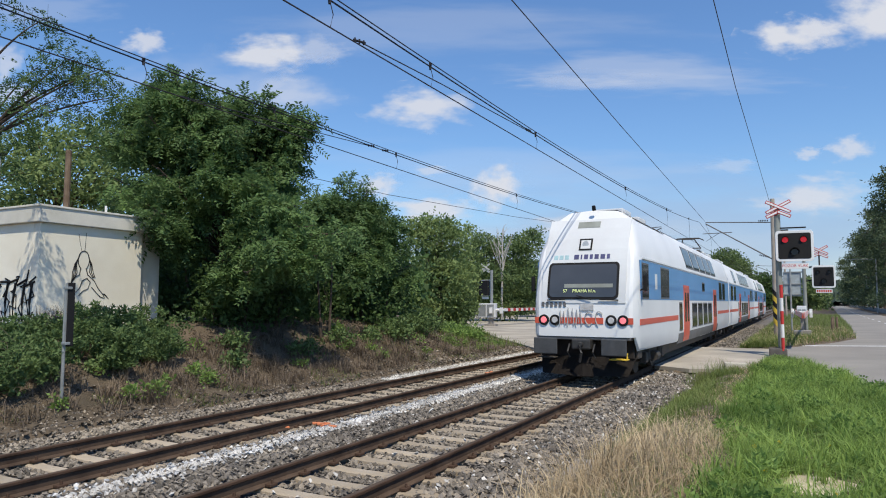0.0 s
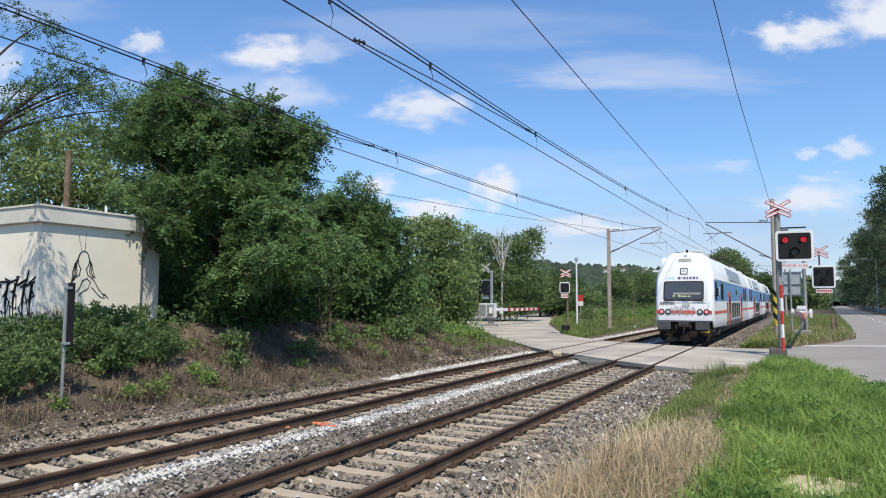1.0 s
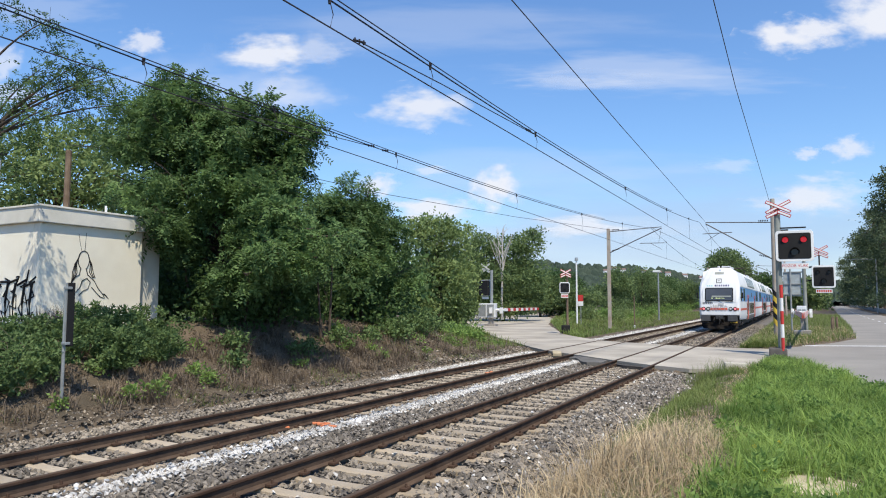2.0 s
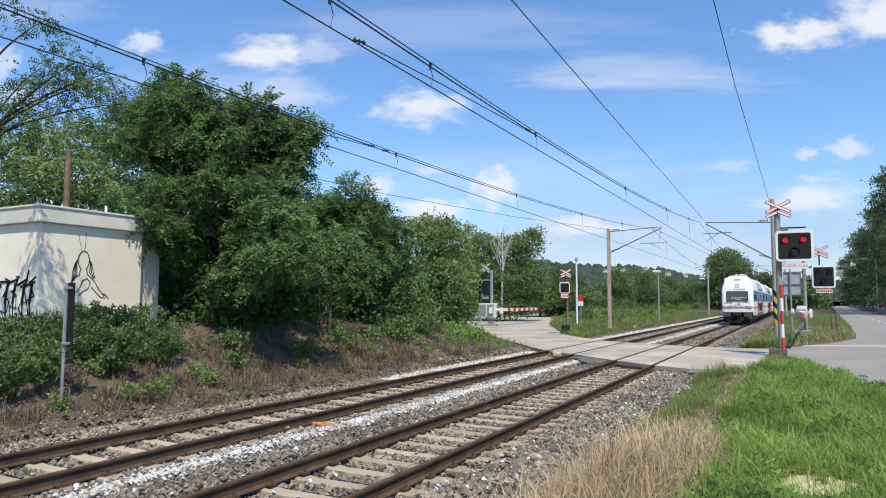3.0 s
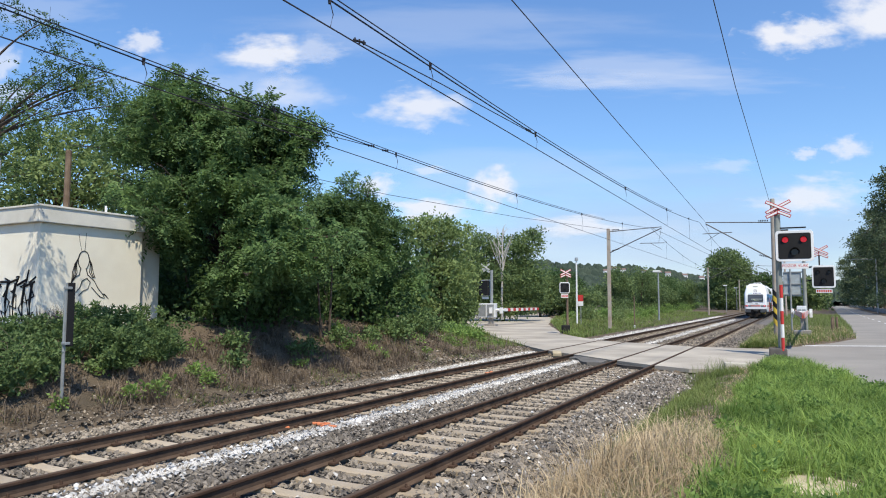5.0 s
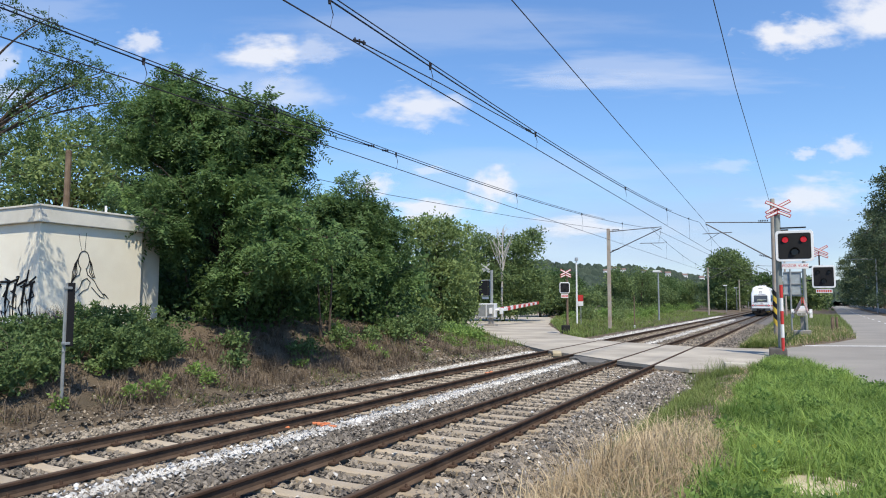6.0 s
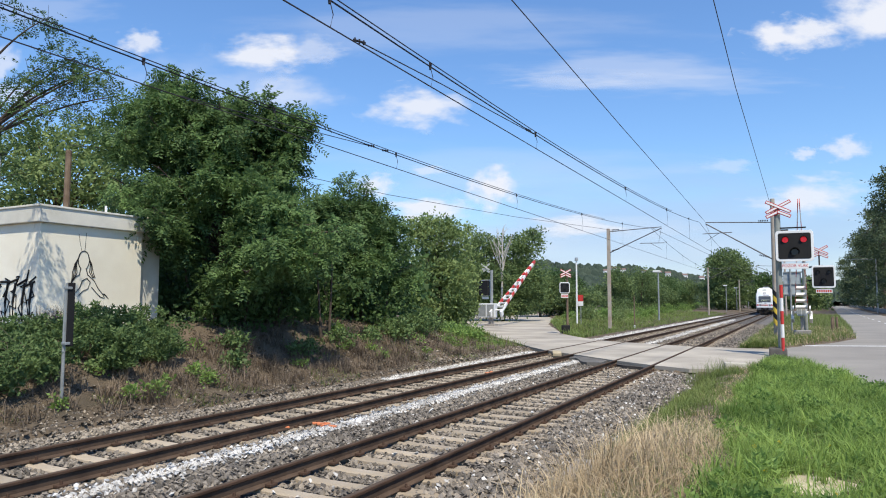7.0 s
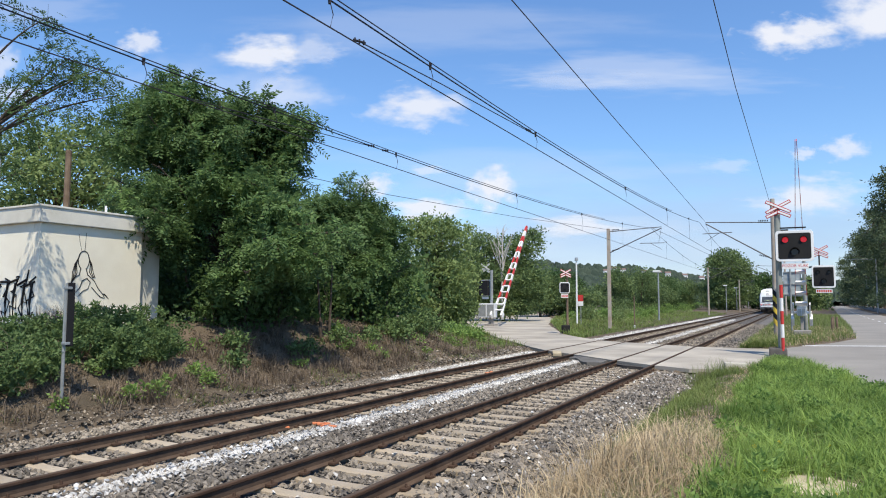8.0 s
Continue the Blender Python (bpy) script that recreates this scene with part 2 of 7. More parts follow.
def leaf_quads(base, way, side, length, width):
    """Pointed leaves: rhombs from base along way."""
    n = len(base)
    mid = base + way * (length * 0.45)[:, None]
    v = np.empty((n, 4, 3))
    v[:, 0], v[:, 1], v[:, 2], v[:, 3] = base, mid + side * width[:, None], base + way * length[:, None], mid - side * width[:, None]
    return v.reshape(-1, 3), np.arange(4 * n).reshape(n, 4)


def lobe_points(lobes, n, shell=0.55, clump=0.2):
    """Points in sprays that hang on a set of ellipsoids (x, y, z, rx, ry, rz), most towards their skins; and the outward ways."""
    lobes = np.asarray(lobes, float)
    k = max(8, n // 20)
    vol = (lobes[:, 3] * lobes[:, 4] * lobes[:, 5]) ** (2 / 3)
    pick = RNG.choice(len(lobes), k, p=vol / vol.sum())
    d = unit(RNG.normal(size=(k, 3)))
    r = shell + (1.12 - shell) * RNG.random(k) ** 0.6
    centre = lobes[pick, :3] + d * r[:, None] * lobes[pick, 3:]
    spread = clump * RNG.uniform(0.6, 1.4, k)
    c = RNG.integers(0, k, n)
    off = RNG.normal(size=(n, 3)) * np.array([1.0, 1.0, 0.5]) * spread[c][:, None]
    off[:, 2] -= 0.35 * np.hypot(off[:, 0], off[:, 1])
    return centre[c] + off, unit(d[c] * 0.6 + unit(off) * 0.8)


def pinnate(lobes, n, length=0.34, pairs=5, leaflet=0.085, droop=0.5, shell=0.5, clump=0.22):
    """Compound leaves: leaflets in pairs along a drooping rib."""
    p, out = lobe_points(lobes, n, shell, clump)
    way = unit(out * 0.8 + RNG.normal(size=(n, 3)) * 0.6 + np.array([0, 0, 0.25 - droop]))
    side = unit(np.cross(way, RNG.normal(size=(n, 3)) * 0.5 + np.array([0, 0, 1.0])))
    ln = length * RNG.uniform(0.7, 1.25, n)
    vs, fs, off = [], [], 0
    for k in range(pairs):
        for sgn in (-1, 1):
            f = (k + 0.8) / pairs
            b = p + way * (ln * f)[:, None] - np.array([0, 0, 1.0]) * (0.25 * ln * f * f)[:, None]
            w = unit(side * sgn + way * 0.45 + RNG.normal(size=(n, 3)) * 0.22 - np.array([0, 0, 0.15]))
            s = unit(np.cross(w, np.cross(side, way) + RNG.normal(size=(n, 3)) * 0.35))
            v, q = leaf_quads(b, w, s, leaflet * RNG.uniform(0.8, 1.3, n), leaflet * 0.2 * np.ones(n))
            vs.append(v)
            fs.append(q + off)
            off += len(v)
    return np.concatenate(vs), np.concatenate(fs)


def simple_leaves(lobes, n, size=0.12, shell=0.5, slim=0.3, lift=0.1, clump=None):
    p, out = lobe_points(lobes, n, shell, clump or size * 1.3)
    way = unit(out * 0.7 + RNG.normal(size=(n, 3)) * 0.8 + np.array([0, 0, lift]))
    side = unit(np.cross(way, RNG.normal(size=(n, 3))))
    ln = size * RNG.uniform(0.6, 1.4, n)
    return leaf_quads(p, way, side, ln, ln * slim)


def blades(xy, z, height, width, lean=0.35, bend=0.5):
    """Grass blades: a kinked strip of one quad and a tip."""
    n = len(xy)
    a = RNG.uniform(0, 2 * math.pi, n)
    out = np.stack([np.cos(a), np.sin(a), np.zeros(n)], 1)
    side = np.stack([-np.sin(a), np.cos(a), np.zeros(n)], 1)
    base = np.column_stack([xy, z - 0.02])
    h = height * RNG.uniform(0.5, 1.3, n)
    ln = lean * RNG.uniform(0.2, 1.2, n)
    up = np.array([0, 0, 1.0])
    m = base + up * (h * 0.55)[:, None] + out * (h * ln * 0.4)[:, None]
    tip = base + up * (h * (1 - bend * ln * 0.6))[:, None] + out * (h * ln * 1.3)[:, None]
    w = side * (width * RNG.uniform(0.6, 1.3, n))[:, None]
    v = np.stack([base - w, base + w, m + w * 0.7, m - w * 0.7, tip, tip + w * 0.1], 1).reshape(-1, 3)
    i = np.arange(n)[:, None] * 6
    return v, np.concatenate([i + np.array([0, 1, 2, 3]), i + np.array([3, 2, 5, 4])])


# ---- the ground ----
TRACK_NEAR, TRACK_FAR = -5.03, -8.70
NEAR_EDGE = [(-90, 150), (-60, 105), (-35, 66), (-22.1, 46.2), (-14.5, 34.6), (-9.84, 27.7), (-8.3, 26.4), (-5.73, 24.0), (-4.15, 22.75), (-2.7, 22.0), (-1.6, 22.6), (-0.8, 26.0), (-0.75, 27.0)]
FAR_EDGE = [(-90, 218), (-60, 158), (-35, 101), (-24.8, 75.0), (-20, 59), (-13.4, 41.8), (-9.9, 36.4), (-8.1, 35.2), (-5.8, 34.0), (-4.3, 33.2), (-1.2, 33.4), (-0.75, 33.6)]
ROAD_LEFT = [(-60, 3.9), (-8, 3.4), (0, 3.2), (9, 2.6), (17, 1.65), (21.2, 1.05), (25.6, 0.1), (27.0, -0.75), (33.6, -0.75), (36.5, 0.3), (40, 1.6), (44.9, 2.9), (60, 3.6), (117, 5.5), (302, 12.3), (1500, 55)]
ROAD_RIGHT = [(-60, 11.3), (27, 10.6), (60, 10.7), (117, 11.5), (146, 12.4), (302, 18.5), (1500, 62)]


def lerp_table(tab, q):
    tab = np.asarray(tab, float)
    return np.interp(q, tab[:, 0], tab[:, 1])


def smooth(a, b, v):
    t = np.clip((v - a) / (b - a), 0, 1)
    return t * t * (3 - 2 * t)


def bumps(x, y, s):
    return np.sin(x * 1.7 * s + 1.3 * np.sin(y * 1.1 * s)) * np.cos(y * 1.9 * s + 0.7 * np.sin(x * 2.3 * s))


def on_road(x, y, grow=0.0):
    cross = (x < -0.7) & (y > lerp_table(NEAR_EDGE, x) - grow) & (y < lerp_table(FAR_EDGE, x) + grow)
    main = (x > lerp_table(ROAD_LEFT, y) - grow) & (x < lerp_table(ROAD_RIGHT, y) + grow)
    return cross | main


def ground_z(x, y):
    x, y = np.asarray(x, float), np.asarray(y, float)
    bank = smooth(-10.7, -15.6, x) * (1.45 * (1 - smooth(21, 33, y)))
    bank = bank + (0.10 * bumps(x, y, 0.6) + 0.07 * bumps(x + 1.3, y, 1.5) + 0.06 * bumps(x, y + 2.1, 3.4)) * smooth(-10.6, -12.5, x) * (1 - smooth(24, 34, y))
    left = -0.28 + 0.2 * smooth(-10.2, -11.0, x)
    far_left = smooth(34, 60, y) * 0.25 * smooth(-11.5, -13.5, x)
    right = smooth(-2.75, -1.7, x) * (0.36 + 0.24 * (1 - smooth(4, 20, y)) * (1 - smooth(1.5, 3.4, x)))
    z = np.where(x < -9, left + bank + far_left, -0.28 + right) + 0.025 * bumps(x, y, 1.7)
    z = np.where((x < -2.6) & (x > -10.8), -0.33, z)
    return np.where(on_road(x, y, 0.05), -0.09, z)


def spread(lo, hi, step, far, ratio=1.25):
    mid = list(np.arange(lo, hi + 1e-6, step))
    d, a, b = step, lo, hi
    left, right = [], []
    while a > -far:
        d *= ratio
        a -= d
        left.append(a)
        b += d
        right.append(b)
    return np.array(left[::-1] + mid + right)


def build_ground():
    gx, gy = spread(-30, 14, 0.25, 3500), spread(-4, 90, 0.4, 3500)
    X, Y = np.meshgrid(gx, gy, indexing="ij")
    V = np.column_stack([X.ravel(), Y.ravel(), ground_z(X, Y).ravel()])
    ny = len(gy)
    i, j = np.meshgrid(np.arange(len(gx) - 1), np.arange(ny - 1), indexing="ij")
    a = (i * ny + j).ravel()
    ob = np_mesh("ground", V, np.column_stack([a, a + ny, a + ny + 1, a + 1]), M_SOIL, smooth=True)
    tagged(ob, "dry brown earth bank and verges beside the railway", "ground", kind="structure")


build_ground()


def strip(name, xs, y0, y1, z, material, label, category="road", parent=None, thick=0.12):
    """A slab between two edges y0(x) and y1(x), with a real edge face."""
    rows = 9
    V, F = [], []
    f = np.linspace(0, 1, rows)
    for x in xs:
        a, b = y0(x), y1(x)
        for t in f:
            V.append((x, a + (b - a) * t, z))
    n = len(xs)
    low = len(V)
    V += [(x, y, z - thick) for x, y, _ in V]
    for i in range(n - 1):
        for j in range(rows - 1):
            q = i * rows + j
            F.append((q, q + rows, q + rows + 1, q + 1))
        for j, flip in ((0, False), (rows - 1, True)):
            q = i * rows + j
            s = (q, q + low, q + low + rows, q + rows)
            F.append(s[::-1] if flip else s)
    for j in range(rows - 1):
        for i in (0, n - 1):
            q = i * rows + j
            F.append((q, q + 1, q + 1 + low, q + low))
    return tagged(np_mesh(name, V, F, material, parent), label, category if not parent else "", kind="structure" if not parent else "")


def build_roads():
    lv = [thing("level_crossing", pose(0, 0, 0), "worn grey asphalt level crossing laid flush between the rails", "road", kind="structure")][0]
    slots = sorted([c + k * 0.7535 for c in (TRACK_NEAR, TRACK_FAR) for k in (-1, 1)])
    edges = [-90.0] + [v for s in slots for v in (s - 0.055, s + 0.085)] + [-0.75]
    for a, b in zip(edges[::2], edges[1::2]):
        n = max(3, int((b - a) / 0.8)) if a > -50 else 60
        strip("asphalt_panel", list(np.linspace(a, b, n)), lambda x: float(lerp_table(NEAR_EDGE, x)), lambda x: float(lerp_table(FAR_EDGE, x)), -0.008 if a > -10 else 0.0, M_ASPHALT, "", parent=lv)
    ys = np.concatenate([np.arange(-60, 60, 0.8), np.arange(60, 1500, 12)])
    V, F = [], []
    for y in ys:
        a, b = float(lerp_table(ROAD_LEFT, y)), float(lerp_table(ROAD_RIGHT, y))
        V += [(a + (b - a) * t, y, 0.0) for t in np.linspace(0, 1, 9)] + [(a, y, -0.12), (b, y, -0.12)]
    for i in range(len(ys) - 1):
        q = i * 11
        F += [(q + j, q + j + 1, q + j + 12, q + j + 11) for j in range(8)] + [(q, q + 11, q + 20, q + 9), (q + 8, q + 10, q + 21, q + 19)]
    tagged(np_mesh("road", V, F, M_ROAD), "grey asphalt road running beside the railway", "road", kind="structure")
    # white lines
    bm = bm_new()
    a, b = Vector((0.1, 36.4, 0.006)), Vector((7.2, 39.6, 0.006))
    w = Vector((-0.08, 0.24, 0))
    bm.faces.new([bm.verts.new(p) for p in (a - w, b - w, b + w, a + w)])
    for y in range(58, 320, 9):
        x = float(lerp_table(ROAD_LEFT, y) + lerp_table(ROAD_RIGHT, y)) / 2
        bm.faces.new([bm.verts.new((x + dx, y + dy, 0.006)) for dx, dy in ((-0.07, 0), (0.07, 0), (0.2, 4.5), (0.06, 4.5))])
    tagged(part("road_marking", bm, M_PAINT, None), "worn white painted lines on the road", "road marking", kind="structure")


build_roads()


# ---- ballast and tracks ----
def build_bed():
    xs = np.array([-11.3, -10.9, -10.4, -9.9, -8.7, -7.5, -6.9, -6.3, -5.0, -3.8, -3.1, -2.7, -2.2])
    zs = np.array([-0.34, -0.2, -0.17, -0.235, -0.25, -0.235, -0.16, -0.235, -0.25, -0.235, -0.2, -0.27, -0.42])
    gx = np.linspace(-11.3, -2.2, 60)
    gy = np.concatenate([np.arange(-8, 60, 0.2), np.arange(60, 700, 4)])
    X, Y = np.meshgrid(gx, gy, indexing="ij")
    Z = np.interp(X, xs, zs) + 0.012 * bumps(X, Y, 3.1)
    Z = np.where(on_road(X, Y, -0.1), -0.13, Z)
    ny = len(gy)
    i, j = np.meshgrid(np.arange(len(gx) - 1), np.arange(ny - 1), indexing="ij")
    a = (i * ny + j).ravel()
    ob = np_mesh("ballast_bed", np.column_stack([X.ravel(), Y.ravel(), Z.ravel()]), np.column_stack([a, a + ny, a + ny + 1, a + 1]), M_BED, smooth=True)
    tagged(ob, "grey and brown crushed stone bed under both tracks", "ballast", kind="structure")


def stones(name, xy, z, size, material, label):
    n = len(xy)
    o = np.array([(1, 0, 0), (0, 1, 0), (-1, 0, 0), (0, -1, 0), (0, 0, 1), (0, 0, -1)], float)
    f = np.array([(0, 1, 4), (1, 2, 4), (2, 3, 4), (3, 0, 4), (1, 0, 5), (2, 1, 5), (3, 2, 5), (0, 3, 5)])
    a, b = RNG.uniform(0, 6.28, n), RNG.normal(size=(n, 3)) * 0.5
    v = o[None] * (size * RNG.uniform(0.55, 1.3, n))[:, None, None] * RNG.uniform(0.6, 1.1, (n, 6, 1)) * np.array([1.0, 0.85, 0.7])
    v += RNG.normal(size=(n, 6, 3)) * (size * 0.14)[:, None, None]
    ca, sa = np.cos(a)[:, None], np.sin(a)[:, None]
    x, y, zz = v[..., 0], v[..., 1], v[..., 2]
    zz = zz + x * b[:, :1] * 0.8 + y * b[:, 1:2] * 0.8
    V = np.stack([x * ca - y * sa + xy[:, :1], x * sa + y * ca + xy[:, 1:2], zz + z[:, None]], 2)
    F = f[None] + (np.arange(n) * 6)[:, None, None]
    return tagged(np_mesh(name, V.reshape(-1, 3), F.reshape(-1, 3), material), label, "stones", kind="stuff")


def bed_top(x):
    return np.interp(x, [-11.2, -10.7, -10.4, -9.9, -7.5, -6.9, -6.3, -3.8, -3.1, -2.7, -2.3], [-0.25, -0.14, -0.15, -0.18, -0.18, -0.155, -0.18, -0.18, -0.19, -0.25, -0.33])


def free_of(xy):
    x, y = xy[:, 0], xy[:, 1]
    ok = ~on_road(x, y, 0.0)
    for c in (TRACK_NEAR, TRACK_FAR):
        for k in (-1, 1):
            ok &= np.abs(x - c - k * 0.7535) > 0.085
        ph = np.mod(y - SLEEPER_START, SLEEPER_STEP)
        ok &= ~((np.abs(x - c) < (0.99 if c == TRACK_NEAR else 0.62)) & ((ph < 0.155) | (ph > SLEEPER_STEP - 0.155)) & (RNG.random(len(x)) < 0.985))
    return ok


SLEEPER_START, SLEEPER_STEP = 0.2 - 12 * 0.615, 0.615


def build_ballast_stones():
    n = 64000
    y = 3.5 + 23.5 * RNG.random(n) ** 1.25
    y = np.concatenate([y, RNG.uniform(-7.5, 3.5, 14000)])
    xy = np.column_stack([RNG.uniform(-11.1, -2.3, len(y)), y])
    xy = xy[free_of(xy)]
    lowered = np.where((np.abs(xy[:, 0] - TRACK_NEAR) < 0.9) | (np.abs(xy[:, 0] - TRACK_FAR) < 0.9), 0.03, 0.0)
    grey = ((xy[:, 0] > -7.1) & (xy[:, 0] < -6.0)) | (xy[:, 0] > -3.9 + 0.3 * bumps(xy[:, 0], xy[:, 1], 2.0))
    grey ^= RNG.random(len(xy)) < 0.2
    size = 0.04 + 0.0006 * np.maximum(xy[:, 1], 0) + 0.012 * (xy[:, 0] > -3.9)
    for sel, m, lab in ((~grey, M_STONE, "loose brownish crushed stone between the sleepers"), (grey, M_STONE_GREY, "loose dark grey crushed stone on the shoulder")):
        stones("ballast", xy[sel], (bed_top(xy[:, 0]) - lowered)[sel], size[sel], m, lab)
    n = 26000
    xy = np.column_stack([RNG.uniform(-11.1, -2.3, n), RNG.uniform(27, 75, n)])
    xy = xy[free_of(xy)]
    dark = xy[:, 0] > -6.3
    for sel, m in ((~dark, M_STONE), (dark, M_STONE_GREY)):
        stones("ballast", xy[sel], bed_top(xy[sel][:, 0]), np.full(sel.sum(), 0.06), m, "loose grey crushed stone beyond the crossing")
    # fresh white stone strewn beside the far track
    n = 4600
    y = 4 + 21 * RNG.random(n) ** 0.9
    xy = np.column_stack([-7.28 + RNG.normal(size=n) * np.interp(y, [4, 12, 25], [0.16, 0.14, 0.10]), y])
    n = 5200
    y = RNG.uniform(16, 28, n // 3)
    far_side = np.column_stack([-10.25 + RNG.normal(size=len(y)) * 0.12, y])
    y = RNG.uniform(36.5, 110, n)
    more = np.column_stack([-10.25 + RNG.normal(size=n) * 0.25, y])
    y = RNG.uniform(35, 90, n // 2)
    mid = np.column_stack([-7.0 + RNG.normal(size=len(y)) * 0.13, y])
    # odd pale stones among the grey
    odd = np.column_stack([RNG.uniform(-7.1, -2.4, 1500), 3.5 + 24 * RNG.random(1500) ** 1.2])
    odd = odd[free_of(odd) & ((odd[:, 0] > -3.9) | (RNG.random(1500) < 0.35))]
    xy = np.concatenate([xy, far_side, more, mid, odd])
    xy = xy[~on_road(xy[:, 0], xy[:, 1], 0.0) & (np.abs(xy[:, 0] + 7.95) > 0.12)]
    stones("white_ballast", xy, bed_top(xy[:, 0]) + 0.025, 0.034 + 0.0007 * xy[:, 1], M_STONE_WHITE, "fresh white limestone strewn between the two tracks")


def sleeper_mesh():
    bm = bm_new()
    xs = (-1.27, -1.0, -0.45, 0.45, 1.0, 1.27)
    top = (-0.175, -0.155, -0.195, -0.195, -0.155, -0.175)
    half = (0.125, 0.13, 0.10, 0.10, 0.13, 0.125)
    rings = []
    for x, z, h in zip(xs, top, half):
        rings.append([bm.verts.new(p) for p in ((x, -h - 0.02, -0.36), (x, -h, z - 0.02), (x, -h + 0.025, z), (x, h - 0.025, z), (x, h, z - 0.02), (x, h + 0.02, -0.36))])
    for r, s in zip(rings[:-1], rings[1:]):
        for i in range(5):
            bm.faces.new((r[i], s[i], s[i + 1], r[i + 1]))
    bm.faces.new(rings[0])
    bm.faces.new(rings[-1][::-1])
    bmesh.ops.recalc_face_normals(bm, faces=bm.faces)
    me = bpy.data.meshes.new("sleeper")
    bm.to_mesh(me)
    bm.free()
    me.materials.append(M_SLEEPER)
    return me


def rail_mesh():
    prof = [(-0.07, -0.168), (-0.07, -0.158), (-0.012, -0.135), (-0.010, -0.045), (-0.036, -0.032), (-0.036, -0.008), (-0.028, 0.0),
            (0.028, 0.0), (0.036, -0.008), (0.036, -0.032), (0.010, -0.045), (0.012, -0.135), (0.07, -0.158), (0.07, -0.168)]
    ys = np.concatenate([np.arange(-8, 60, 4.0), np.arange(60, 701, 40)])
    V = [(x, y, z) for y in ys for x, z in prof]
    k = len(prof)
    F = [(i * k + j, i * k + (j + 1) % k, (i + 1) * k + (j + 1) % k, (i + 1) * k + j) for i in range(len(ys) - 1) for j in range(k)]
    me = bpy.data.meshes.new("rail")
    me.from_pydata(V, [], F)
    me.materials.append(M_RUST)
    me.materials.append(M_RAILTOP)
    me.materials.append(M_WEB)
    for i, f in enumerate(me.polygons):
        if i % k in (6,):
            f.material_index = 1
        elif i % k in (0, 1, 2, 10, 11, 12):
            f.material_index = 2
    return me


def build_tracks():
    sl, rl = sleeper_mesh(), rail_mesh()
    clip = bm_new()
    for s in (-1, 1):
        box(clip, (s * 0.115, 0, -0.145), (0.09, 0.13, 0.035), 0.008)
        rod(clip, (s * 0.125, 0, -0.14), (s * 0.125, 0, -0.085), 0.02, 0.016, 6)
    cme = bpy.data.meshes.new("rail_fastening")
    clip.to_mesh(cme)
    clip.free()
    cme.materials.append(M_RUST)
    for c, lab in ((TRACK_NEAR, "running line with dark rails on pale concrete sleepers"), (TRACK_FAR, "second running line with rusty rails on dusty concrete sleepers")):
        tr = thing("railway_track", pose(c, 0, 0), lab, "railway track", "parallel running lines", "structure")
        for k in (-1, 1):
            r = new("rail", rl)
            r.parent = tr
            r.location.x = k * 0.7535
        for i in range(137):
            y = SLEEPER_START + i * SLEEPER_STEP
            x0 = c
            if float(lerp_table(NEAR_EDGE, x0)) + 0.5 < y < float(lerp_table(FAR_EDGE, x0)) - 0.5:
                continue
            s = new("sleeper", sl)
            s.parent = tr
            s.location = (RNG.normal() * 0.012, y, RNG.normal() * 0.004)
            s.rotation_euler.z = RNG.normal() * 0.008
            if y < 40:
                for k in (-1, 1):
                    q = new("rail_fastening", cme)
                    q.parent = tr
                    q.location = (k * 0.7535, y, 0)
        bm = bm_new()
        for i in range(137, 430):
            box(bm, (0, SLEEPER_START + i * SLEEPER_STEP, -0.26), (2.5, 0.25, 0.2))
        far = part("far_sleepers", bm, M_BED, tr)
        far["kind"] = "stuff"


build_bed()


# ---- train ----
def coach_profile():
    return [(1.33, 0.62), (1.385, 0.85), (1.41, 1.2), (1.41, 2.12), (1.41, 3.18), (1.375, 3.45), (1.20, 4.05), (1.05, 4.36), (0.72, 4.58), (0.0, 4.63)]


def cab_setback(z):
    return 0.0 if z < 2.0 else 0.10 * (z - 2.0) + 0.135 * (z - 2.0) ** 2


def coach_body(length, cab):
    """The shell of a coach along +y: rounded raked cab at y = 0 where cab is set."""
    bm = bm_new()
    pr = coach_profile()
    half = [(-x, z) for x, z in pr] + [(x, z) for x, z in pr[-2::-1]]
    stations = [(0.0, 0.86), (0.05, 0.92), (0.16, 0.965), (0.38, 0.99), (0.8, 1.0)] if cab else [(0.0, 0.985), (0.06, 1.0)]
    stations += [(length * 0.5, 1.0), (length - 0.06, 1.0), (length, 0.985)]
    rings = []
    for y, s in stations:
        fall = max(0.0, 1 - y / 2.2)
        low = (1.14 if y < 0.3 else 0.78) if cab and y < 1.5 else 0.0
        rings.append([bm.verts.new((x * s, y + (cab_setback(z) * (fall if y > 0.5 else 1) if cab else 0), max(z, low))) for x, z in half])
    for a, b in zip(rings[:-1], rings[1:]):
        for i in range(len(half) - 1):
            bm.faces.new((a[i], a[i + 1], b[i + 1], b[i]))
    k = len(half)
    for ring in (rings[0], rings[-1]):
        for i in range(k // 2):
            q = (ring[i], ring[i + 1], ring[k - 2 - i], ring[k - 1 - i])
            bm.faces.new(q if len(set(q)) == 4 else tuple(dict.fromkeys(q)))
    bmesh.ops.recalc_face_normals(bm, faces=bm.faces)
    return bm


